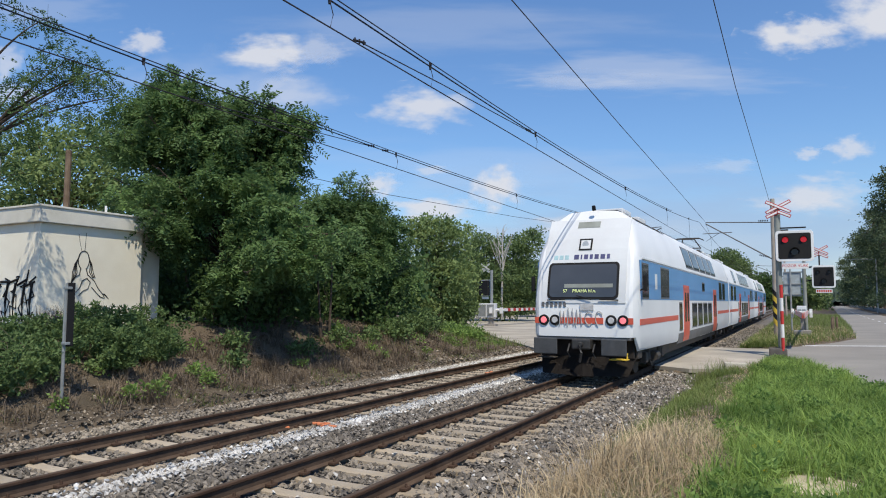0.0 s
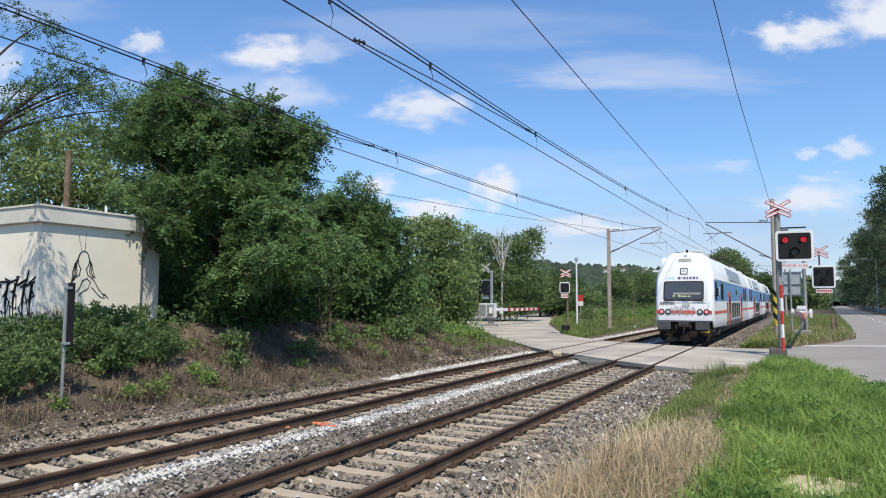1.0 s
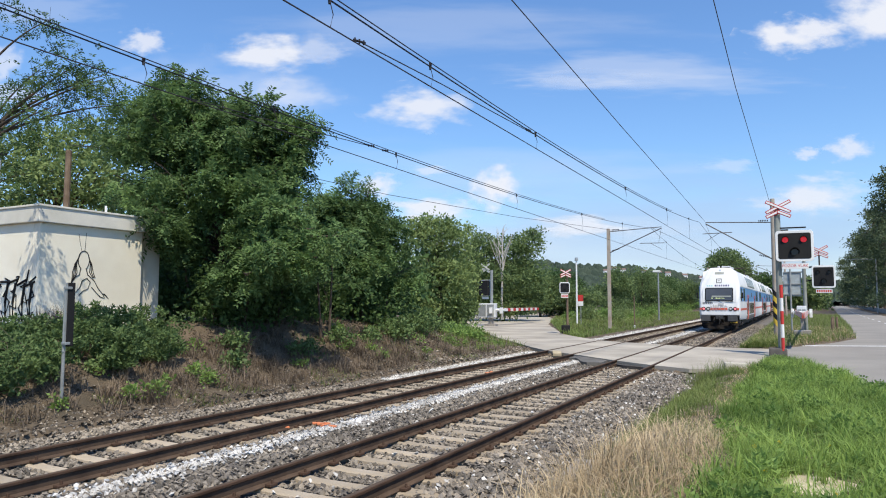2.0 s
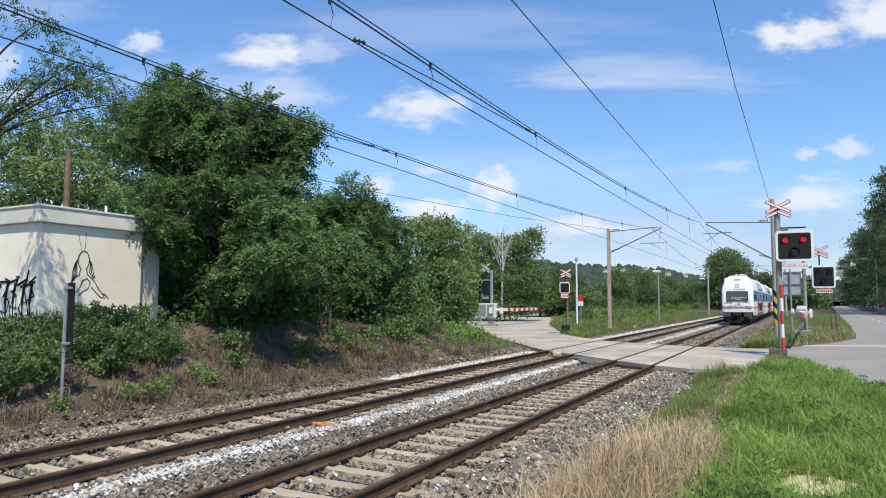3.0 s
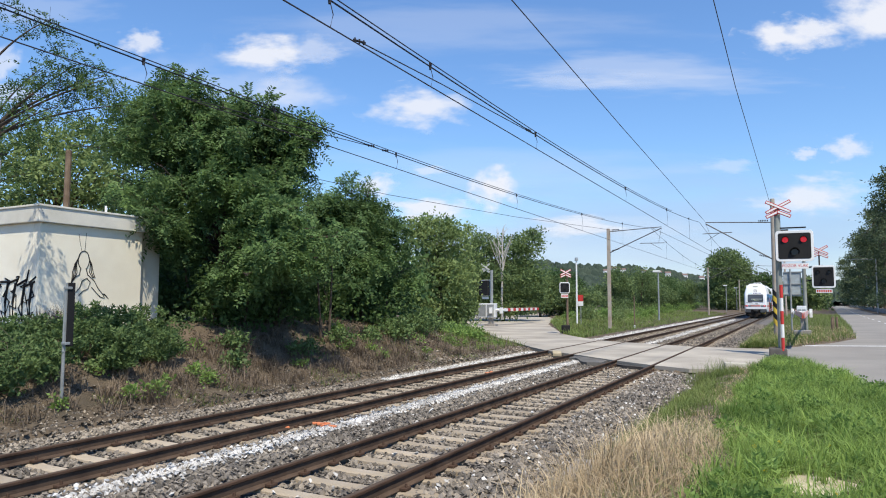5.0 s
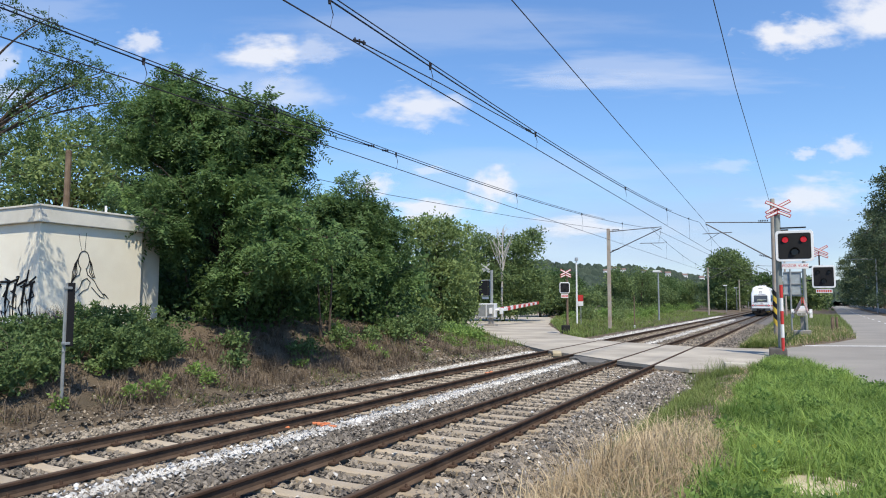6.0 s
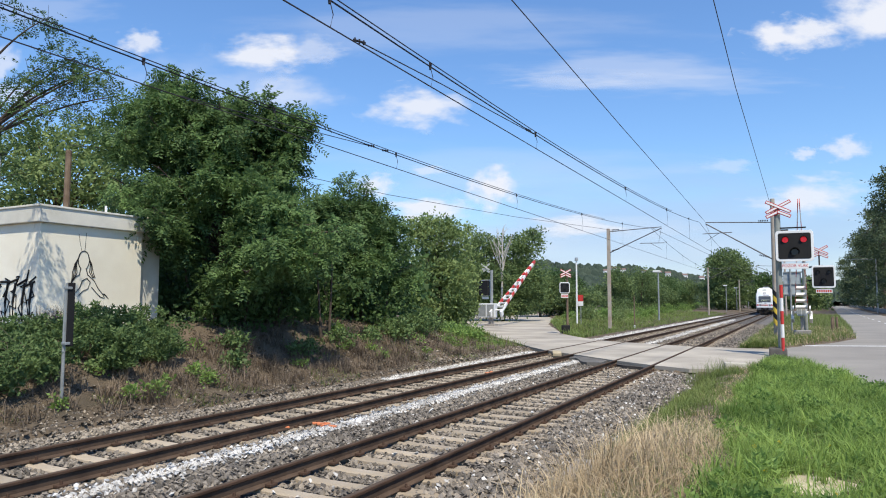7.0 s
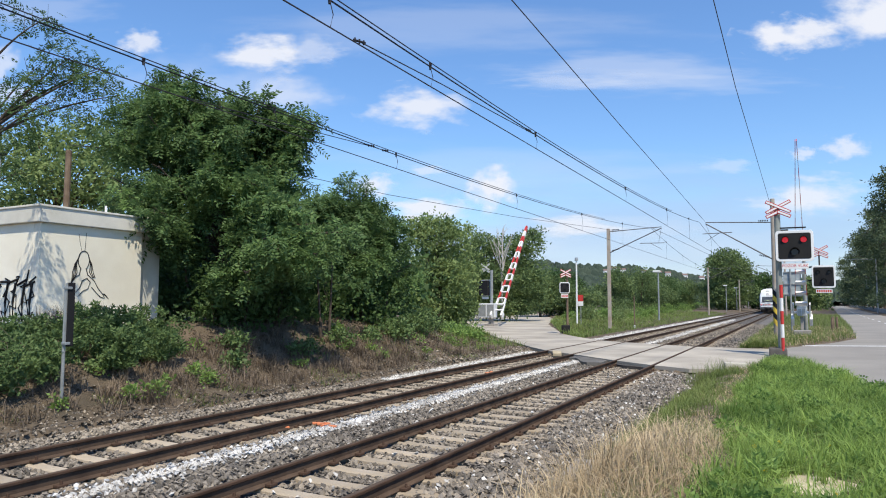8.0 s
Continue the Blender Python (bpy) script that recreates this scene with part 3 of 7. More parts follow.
def side_panel(bm, y0, y1, z0, z1, proud=0.012, x=1.41, sgn=1, mi=0):
    """A panel on the coach side that follows the side's slope above the waist."""
    pr = coach_profile()
    zs = [z0] + [z for _, z in pr if z0 < z < z1] + [z1]
    px, pz = [p[0] for p in pr], [p[1] for p in pr]
    rows = []
    for y in (y0, y1):
        rows.append([[bm.verts.new((sgn * (float(np.interp(z, pz, px)) + d), y, z)) for z in zs] for d in (-0.02, proud)])
    (ai, ao), (bi, bo) = rows
    for i in range(len(zs) - 1):
        bm.faces.new((ao[i], bo[i], bo[i + 1], ao[i + 1])).material_index = mi
        bm.faces.new((ai[i], ao[i], ao[i + 1], ai[i + 1])).material_index = mi
        bm.faces.new((bo[i], bi[i], bi[i + 1], bo[i + 1])).material_index = mi
    for i in (0, -1):
        bm.faces.new((ai[i], bi[i], bo[i], ao[i])).material_index = mi
    bmesh.ops.recalc_face_normals(bm, faces=bm.faces)
    return bm


def front_band(bm, x0, x1, z0, z1, d=0.015, rows=5):
    """A plate on the cab front in rows, bowed with the rake."""
    zs = np.linspace(z0, z1, rows + 1)
    L = [[bm.verts.new((x, cab_setback(z) - dd, z)) for z in zs] for x, dd in ((x0, -0.02), (x0, d), (x1, d), (x1, -0.02))]
    for a, b in zip(L[:-1], L[1:]):
        for i in range(rows):
            bm.faces.new((a[i], b[i], b[i + 1], a[i + 1]))
    bm.faces.new([c[0] for c in L])
    bm.faces.new([c[-1] for c in L])
    bmesh.ops.recalc_face_normals(bm, faces=bm.faces)
    return bm


def round_band(bm, x0, x1, z0, z1, r, d, rows=16):
    """A plate on the cab front with rounded corners, bowed with the rake, built in level strips."""
    zs = [z0 + r * (1 - math.cos(k * math.pi / 8)) for k in range(4)] + list(np.linspace(z0 + r, z1 - r, rows - 7)) + [z1 - r * (1 - math.sin(math.pi / 2 - k * math.pi / 8)) for k in range(1, 5)]
    cols = []
    for z in zs:
        e = max(0.0, z0 + r - z, z - z1 + r)
        inset = r - math.sqrt(max(0.0, r * r - e * e))
        cols.append([bm.verts.new((x, cab_setback(z) - dd, z)) for x, dd in ((x0 + inset, -0.02), (x0 + inset, d), (x1 - inset, d), (x1 - inset, -0.02))])
    for a, b in zip(cols[:-1], cols[1:]):
        for k in range(3):
            bm.faces.new((a[k], a[k + 1], b[k + 1], b[k]))
    bm.faces.new(cols[0][::-1])
    bm.faces.new(cols[-1])
    bmesh.ops.recalc_face_normals(bm, faces=bm.faces)
    return bm


def bogie(parent, y):
    bm = bm_new()
    for s in (-1, 1):
        box(bm, (s * 1.02, y, 0.62), (0.14, 3.2, 0.2), 0.03)
        for d in (-1.25, 1.25):
            box(bm, (s * 1.1, y + d, 0.48), (0.2, 0.34, 0.3), 0.04)
            rod(bm, (s * 1.12, y + d * 0.7, 0.4), (s * 1.12, y + d * 0.7, 0.75), 0.09, 0.09, 8)
        rod(bm, (s * 1.15, y - 0.25, 0.45), (s * 1.15, y + 0.25, 0.45), 0.16, 0.16, 8)
    box(bm, (0, y, 0.6), (2.0, 0.6, 0.25), 0.03)
    b = part("bogie", bm, M_UNDER, parent)
    for d in (-1.25, 1.25):
        for s in (-1, 1):
            w = bm_new()
            rod(w, (s * 0.72, y + d, 0.46), (s * 0.86, y + d, 0.46), 0.46, 0.44, 20)
            rod(w, (s * 0.86, y + d, 0.46), (s * 0.98, y + d, 0.46), 0.12, 0.1, 10)
            part("wheel", w, M_UNDER, b)


def coach(train, y0, cab, powered):
    L = 26.0
    bod = part("coach_body", coach_body(L, cab), M_COACH, train, "white double-deck coach shell with tapered upper sides")
    bod.location.y = y0
    for f in bod.data.polygons:
        f.use_smooth = True
    bod.data.set_sharp_from_angle(angle=radians(26))
    for s in (-1, 1):
        bm = bm_new()
        side_panel(bm, 0.55 if cab else 0.1, L - 0.1, 2.12, 3.16, 0.006, sgn=s)
        part("blue_band", bm, M_BLUE, bod, "blue painted waist band")
        for a, b in ((0.42 if cab else 0.1, 6.7), (19.6, L - 0.1)):
            part("red_stripe", side_panel(bm_new(), a, b, 1.45, 1.61, 0.006, sgn=s), M_ORANGE, bod, "red stripe along the coach side")
        bm = bm_new()
        side_panel(bm, 6.8, 19.5, 0.63, 0.98, 0.007, sgn=s)
        part("lower_skirt", bm, M_SKIRT, bod, "dark grey lower skirt panel")
        bm = bm_new()
        side_panel(bm, 0.8 if cab else 0.1, L - 0.1, 3.2, 3.25, 0.03, sgn=s)
        part("gutter", bm, M_COACHGREY, bod)
        # doors
        for a, b in ((8.0, 9.35), (17.6, 18.95)):
            dm = bm_new()
            side_panel(dm, a, b, 0.66, 2.66, 0.02, sgn=s)
            d = part("door", dm, M_ORANGE, bod, "red plug door")
            for u in (a + 0.2, a + 0.8):
                gm = bm_new()
                side_panel(gm, u, u + 0.36, 1.35, 2.4, 0.028, sgn=s)
                part("door_window", gm, M_GLASS, d)
        rows = [(10.2 + i * 1.75, 11.55 + i * 1.75, 1.12, 1.98) for i in range(4)]
        rows += [(9.0 + i * 2.05, 10.75 + i * 2.05, 3.38, 4.1) for i in range(5)]
        rows += [(20.4, 21.7, 2.2, 3.05), (22.2, 23.5, 2.2, 3.05), (7.0, 7.6, 1.1, 2.0), (13.4, 14.2, 2.55, 2.85)]
        rows += [(3.5, 4.9, 2.2, 3.05)]
        if cab:
            rows += [(0.75, 1.55, 2.18, 3.05)]
        else:
            rows += [(1.2, 2.6, 2.2, 3.05), (4.0, 5.6, 3.38, 4.1)]
        for a, b, z0, z1 in rows:
            gm = bm_new()
            side_panel(gm, a - 0.05, b + 0.05, z0 - 0.05, z1 + 0.05, 0.010, sgn=s, mi=1)
            side_panel(gm, a, b, z0, z1, 0.016, sgn=s)
            part("window", gm, [M_GLASS, M_SKIRT], bod)
        bm = bm_new()
        side_panel(bm, 2.55, 2.88, 2.42, 2.86, 0.012, sgn=s)
        part("white_emblem", bm, M_WHITE, bod, "white emblem on the blue band")
    # roof
    bm = bm_new()
    for a, b in (((1.5, 6.3) if cab else (0.3, 6.3)), (6.6, 12.5), (12.8, 19.0), (19.3, L - 0.3)):
        box(bm, (0, (a + b) / 2, 4.62), (1.25, b - a, 0.07), 0.02)
    if cab:
        for s in (-1, 1):
            part("roof_grille", side_panel(bm_new(), 1.7, 6.2, 4.36, 4.54, 0.02, sgn=s), M_UNDER, bod, "dark ventilation grille along the roof edge")
    part("roof_walkway", bm, M_ROOF, bod, "dark roof plates")
    for y in (2.6, 4.8, 21.5, 24.0):
        part("roof_vent", box(bm_new(), (0.2, y, 4.70), (0.9, 1.1, 0.14), 0.03), M_COACHGREY, bod)
    bm = bm_new()
    box(bm, (0, L / 2, 0.55), (2.2, L - 9.5, 0.42), 0.05)
    part("underframe", bm, M_UNDER, bod)
    bogie(bod, 3.6)
    bogie(bod, L - 3.6)
    bm = bm_new()
    box(bm, (0, L + 0.2, 2.2), (1.5, 0.46, 3.1), 0.06)
    part("gangway_bellows", bm, M_UNDER, bod)
    if powered:
        bm = bm_new()
        y = 20.2
        for s in (-1, 1):
            path_rod(bm, [(s * 0.5, y, 4.7), (s * 0.45, y + 1.25, 5.0), (s * 0.3, y - 0.1, 5.38)], 0.03)
            path_rod(bm, [(s * 0.75, y - 0.2, 5.32), (s * 0.55, y - 0.2, 5.42), (0, y - 0.2, 5.43)], 0.025)
            path_rod(bm, [(s * 0.75, y + 0.15, 5.32), (s * 0.55, y + 0.15, 5.42), (0, y + 0.15, 5.43)], 0.025)
            box(bm, (s * 0.5, y, 4.72), (0.12, 1.6, 0.1), 0.02)
        rod(bm, (-0.45, y + 1.25, 5.0), (0.45, y + 1.25, 5.0), 0.03)
        rod(bm, (-0.3, y - 0.1, 5.38), (0.3, y - 0.1, 5.38), 0.03)
        part("pantograph", bm, M_UNDER, bod, "raised dark steel pantograph")
    return bod


def text_mesh(body, size, material, name, parent, m, extrude=0.004):
    cu = bpy.data.curves.new(name, "FONT")
    cu.body, cu.size, cu.extrude = body, size, extrude
    cu.align_x, cu.align_y = "CENTER", "CENTER"
    tmp = bpy.data.objects.new(name, cu)
    scene.collection.objects.link(tmp)
    bpy.context.view_layer.update()
    me = bpy.data.meshes.new_from_object(tmp.evaluated_get(bpy.context.evaluated_depsgraph_get()))
    bpy.data.objects.remove(tmp)
    me.name = name
    me.materials.clear()
    me.materials.append(material)
    ob = new(name, me)
    ob.parent = parent
    ob.matrix_local = m
    return ob


def build_train():
    train = thing("passenger_train", pose(TRACK_NEAR, 18.1, 0), "white and blue double-deck electric train with red doors and graffiti", "train")
    b1 = coach(train, 0.0, True, True)
    coach(train, 26.4, False, False)
    coach(train, 52.8, False, False)
    # cab front
    bm = bm_new()
    front_band(bm, -1.13, 1.13, 2.02, 4.35, 0.008, 8)
    part("front_mask", bm, M_COACHGREY, b1, "pale grey cab front panel")
    ws = part("windscreen", round_band(bm_new(), -0.97, 0.95, 2.12, 3.12, 0.13, 0.02), M_BLACK, b1, "large dark windscreen in a black surround with rounded corners")
    part("glass", round_band(bm_new(), -0.91, 0.89, 2.18, 3.06, 0.10, 0.027), M_SCREEN, ws)
    bm = bm_new()
    front_band(bm, -0.5, 0.8, 2.43, 2.53, 0.034, 1)
    part("dashboard_strip", bm, M_GREYPAINT, ws)
    text_mesh("S7    PRAHA hl.n.", 0.125, M_AMBER_TEXT, "destination_display", ws, pose(-0.08, cab_setback(2.34) - 0.04, 2.34, 78, 0, 0))
    bm = bm_new()
    for s in (-1, 1):
        rod(bm, (s * 0.95, cab_setback(2.1) - 0.04, 2.1), (s * 0.45, cab_setback(2.12) - 0.05, 2.12), 0.02, 0.014, 6)
    rod(bm, (0.25, cab_setback(2.12) - 0.06, 2.12), (-0.15, cab_setback(2.2) - 0.06, 2.22), 0.016, 0.012, 6)
    part("wiper", bm, M_BLACK, b1)
    for a, b in ((-1.317, -1.14), (-0.62, 0.55), (1.14, 1.317)):
        part("front_stripe", front_band(bm_new(), a, b, 1.48, 1.64, 0.012, 1), M_ORANGE, b1, "red stripe across the cab front")
    for s in (-1, 1):
        for x, red in ((1.06, True), (0.755, False)):
            bm = bm_new()
            rod(bm, (s * x, -0.03, 1.57), (s * x, 0.06, 1.57), 0.14, 0.15, 20)
            lamp = part("lamp_housing", bm, M_BLACK, b1)
            bm = bm_new()
            rod(bm, (s * x, -0.05, 1.57), (s * x, -0.02, 1.57), 0.075, 0.09, 20)
            part("tail_light" if red else "headlight", bm, M_LENS_RED if red else M_LENS_CLEAR, lamp, "lit red tail light" if red else "unlit clear headlight")
    # upper lamp, panel, emblem and lettering drawn as plain shapes
    bm = bm_new()
    front_band(bm, -0.2, 0.16, 3.45, 3.78, 0.02, 2)
    up = part("upper_lamp", bm, M_BLACK, b1, "square upper headlamp in a dark frame")
    bm = bm_new()
    front_band(bm, -0.155, 0.115, 3.495, 3.735, 0.026, 2)
    part("lamp_plate", bm, M_COACHGREY, up)
    bm = bm_new()
    rod(bm, (-0.02, cab_setback(3.62) - 0.05, 3.62), (-0.02, cab_setback(3.62) + 0.02, 3.62), 0.085, 0.1, 16)
    part("lens", bm, M_LENS_CLEAR, up)
    bm = bm_new()
    front_band(bm, -0.32, 0.3, 4.1, 4.28, 0.016, 1)
    part("grille", bm, M_GREYPAINT, b1, "grey ventilation panel")
    bm = bm_new()
    rod(bm, (0.1, 0.95, 4.6), (0.1, 0.9, 4.72), 0.06, 0.05, 8)
    part("horn", bm, M_BLACK, b1)
    bm = bm_new()
    x = -0.3
    for w in (0.13, 0.04, 0.11, 0.08, 0.11, 0.12, 0.08):
        front_band(bm, x, x + w, 3.2, 3.33, 0.014, 1)
        x += w + 0.05
    part("name_bars", bm, mat("lettering_blue", (0.09, 0.09, 0.2), 0.5, bump=0), b1)
    bm = bm_new()
    for i in range(3):
        front_band(bm, -0.86 + i * 0.15, -0.75 + i * 0.15, 3.2, 3.32, 0.013, 1)
    part("faded_bars", bm, mat("lettering_pale", (0.42, 0.62, 0.66), 0.5, bump=0), b1)
    bm = bm_new()
    for i in range(6):
        front_band(bm, -1.12 + i * 0.12, -1.05 + i * 0.12, 1.93, 2.05, 0.012, 1)
    part("number_bars", bm, M_SKIRT, b1)
    bm = bm_new()
    front_band(bm, -0.06, 0.3, 1.83, 2.0, 0.02, 1)
    part("maker_emblem", bm, M_LENS_CLEAR, b1)
    bm = bm_new()
    y = -0.022
    for k, (u0, wd, hh) in enumerate(((-0.62, 0.15, 0.40), (-0.40, 0.17, 0.48), (-0.17, 0.15, 0.42), (0.08, 0.20, 0.38), (0.36, 0.18, 0.42))):
        if k < 3:
            loop = [(u0, y, 1.42), (u0 + 0.02, y, 1.42 + hh), (u0 + wd * 0.45, y, 1.5), (u0 + wd * 0.8, y, 1.40 + hh), (u0 + wd, y, 1.44), (u0 + wd * 1.2, y, 1.5)]
        else:
            loop = [(u0 + wd * (0.5 + 0.55 * math.cos(a * 0.5)), y, 1.62 + hh * 0.45 * math.sin(a * 0.5)) for a in range(1, 12 if k == 3 else 10)]
        path_rod(bm, loop, 0.014, 5)
    part("graffiti", bm, mat("grey_spray", (0.5, 0.51, 0.52), 0.6, bump=0), b1, "faint grey sprayed scribble")
    # buffer beam, buffers, coupler and plough
    bm = bm_new()
    box(bm, (0, 0.24, 1.1), (2.5, 0.44, 0.09), 0.03)
    part("bumper", bm, M_SKIRT, b1)
    bm = bm_new()
    box(bm, (0, 0.75, 0.72), (2.2, 0.6, 0.6), 0.04)
    part("buffer_beam", bm, M_UNDER, b1)
    part("headstock", box(bm_new(), (0, 0.42, 0.82), (2.5, 0.12, 0.5), 0.03), M_PLOUGH, b1, "dark headstock plate behind the buffers")
    for s in (-1, 1):
        bm = bm_new()
        rod(bm, (s * 0.9, 0.3, 0.9), (s * 0.9, -0.32, 0.9), 0.1, 0.1, 12)
        box(bm, (s * 0.9, -0.36, 0.9), (0.64, 0.06, 0.42), 0.025)
        part("buffer", bm, mat("buffer_grey", (0.075, 0.078, 0.082), 0.6, bump=0.1), b1, "grey rectangular buffer")
        bm = bm_new()
        box(bm, (s * 0.95, 0.0, 0.58), (0.45, 0.3, 0.03), 0.008)
        path_rod(bm, [(s * 1.15, 0, 0.58), (s * 1.15, 0, 0.75)], 0.02)
        part("footstep", bm, M_YELLOW if s > 0 else M_UNDER, b1)
        bm = bm_new()
        rod(bm, (s * 1.36, 0.55, 2.35), (s * 1.5, 0.5, 2.4), 0.02)
        box(bm, (s * 1.54, 0.5, 2.55), (0.1, 0.1, 0.42), 0.03)
        part("mirror", bm, M_BLACK, b1)
    bm = bm_new()
    box(bm, (0, 0.05, 0.95), (0.5, 0.5, 0.26), 0.04)
    rod(bm, (0, -0.35, 0.95), (0, 0.1, 0.95), 0.06, 0.09, 10)
    path_rod(bm, [(0, -0.35, 0.95), (0.06, -0.36, 0.75), (0.0, -0.3, 0.5)], 0.035, 8)
    for x in (-0.35, 0.32):
        path_rod(bm, [(x, -0.02, 0.95), (x - 0.03, -0.12, 0.75), (x + 0.02, -0.05, 0.6)], 0.025, 6)
    part("coupling", bm, mat("oily_steel", (0.07, 0.068, 0.066), 0.5, metal=0.4, bump=0.1), b1, "grey screw coupling with hanging hoses")
    bm = bm_new()
    vs = [(-1.3, 0.5, 0.62), (-1.15, 0.1, 0.15), (0, -0.15, 0.12), (1.15, 0.1, 0.15), (1.3, 0.5, 0.62), (0, 0.05, 0.62)]
    q = [bm.verts.new(v) for v in vs]
    bm.faces.new((q[0], q[1], q[2], q[5]))
    bm.faces.new((q[5], q[2], q[3], q[4]))
    bmesh.ops.solidify(bm, geom=bm.faces[:], thickness=0.03)
    part("snow_plough", bm, M_PLOUGH, b1, "dusty brown snow plough")
    for s in (-1, 1):
        part("corner_skirt", box(bm_new(), (s * 1.28, 0.75, 0.72), (0.08, 0.5, 0.3), 0.03), M_UNDER, b1)
    return train


TRAIN = build_train()


# ---- overhead line ----
def wire_obj(name, pts, r, label, category="overhead wire"):
    bm = bm_new()
    path_rod(bm, pts, r, 5)
    return tagged(part(name, bm, M_WIRE, None), label, category)


def sag(u, z_low, z_top, low, half, y0, y1, n=40):
    return [(u, y, z_low + (z_top - z_low) * ((y - low) / half) ** 2) for y in np.linspace(y0, y1, n)]


def build_wires():
    # track, contact height, lowest messenger height, its place, support, height at the support, droppers
    lines = ((TRACK_NEAR, 5.45, 5.755, 12.4, 42.4, 6.82, (6.5, 9.1, 13.95, 22.8, 31.0, 38.0)), (TRACK_FAR, 5.34, 5.67, 10.5, 47.0, 7.1, (6.7, 9.6, 14.0, 22.1, 30.3, 38.5)))
    for u, zc, zl, low, sup, zt, drops in lines:
        half = sup - low
        wire_obj("contact_wire", [(u, y, zc) for y in np.arange(-22, 290, 6.0)], 0.010, "dark copper contact wire above the track")
        pts = sag(u, zl, zt, low, half, low - half, sup, 36)
        for k in range(4):
            pts += sag(u, zl, zt, sup + 31 + 62 * k, 31, sup + 62 * k + 3, sup + 62 + 62 * k, 12)
        wire_obj("messenger_wire", pts, 0.012, "dark stranded messenger wire sagging between masts")
        wire_obj("messenger_wire", [(p[0] + 0.03, p[1], p[2] + 0.045) for p in pts[:30]], 0.009, "second dark strand close above the messenger wire")
        for y in drops + tuple(sup + 6 + 8.3 * k for k in range(6)):
            k0 = 0 if y < sup else 1
            z = zl + (zt - zl) * ((y - (sup + 31 if k0 else low)) / (31 if k0 else half)) ** 2
            wire_obj("dropper", [(u, y, z), (u + 0.02, y + 0.05, (z + zc) / 2), (u, y + 0.02, zc)], 0.0065, "thin dropper between messenger and contact wire", "wire dropper")
            bm = bm_new()
            rod(bm, (u, y, z + 0.06), (u, y, z - 0.05), 0.028, 0.02, 6)
            tagged(part("wire_clamp", bm, M_WIRE, None), "small clamp on the messenger wire", "clamp")
    wire_obj("stitch_wire", [(TRACK_NEAR, 7.1, 5.49), (TRACK_NEAR, 9.5, 5.6), (TRACK_NEAR, 13.8, 5.745)], 0.009, "thin auxiliary wire beside the contact wire")
    wire_obj("stitch_wire", [(TRACK_FAR, 7.4, 5.35), (TRACK_FAR, 9.84, 5.48), (TRACK_FAR, 12.9, 5.67)], 0.009, "thin auxiliary wire beside the contact wire")
    for u, y, z, dz in ((TRACK_NEAR, 7.15, 5.495, 0.03), (TRACK_NEAR, 13.5, 5.755, 0.02), (TRACK_FAR, 12.9, 5.68, 0.02), (TRACK_FAR, 13.5, 5.69, 0.02)):
        bm = bm_new()
        rod(bm, (u, y - 0.13, z - dz * 0.8), (u, y + 0.13, z + dz * 0.8), 0.017, 0.017, 8)
        for d in (-0.1, 0.0, 0.1):
            rod(bm, (u, y + d, z + dz * d * 5 - 0.03), (u, y + d, z + dz * d * 5 + 0.03), 0.014, 0.014, 6)
        tagged(part("wire_splice", bm, M_WIRE, None), "dark bolted splice on the overhead wire", "clamp")
    wire_obj("feeder_wire", [(-3.47, -18, 7.2), (-4.15, 10.36, 7.2), (-4.41, 19.66, 7.2), (-4.72, 32.3, 7.2), (-4.72, 42.4, 6.85)], 0.011, "single dark feeder wire slanting to the mast arm")
    wire_obj("feeder_wire", [(-1.24, -18, 8.1), (-1.27, 13.9, 8.03), (-1.3, 19.6, 7.93), (-1.26, 42.4, 7.97), (-1.4, 104, 7.8), (-1.4, 166, 7.8)], 0.010, "single dark wire running along the mast tops")
    wire_obj("supply_cable", [(-11.75, 47.6, 7.2), (-13.6, 34.5, 6.72), (-15.1, 23.7, 6.53), (-16.8, 16, 6.8), (-20.4, 13.1, 7.0)], 0.011, "dark cable from the mast to the wooden pole")
    wire_obj("anchor_wire", [(TRACK_FAR, 47, 7.15), (-6.5, 75, 6.2), (-5.2, 100, 5.8)], 0.012, "dark wire crossing between the two tracks")


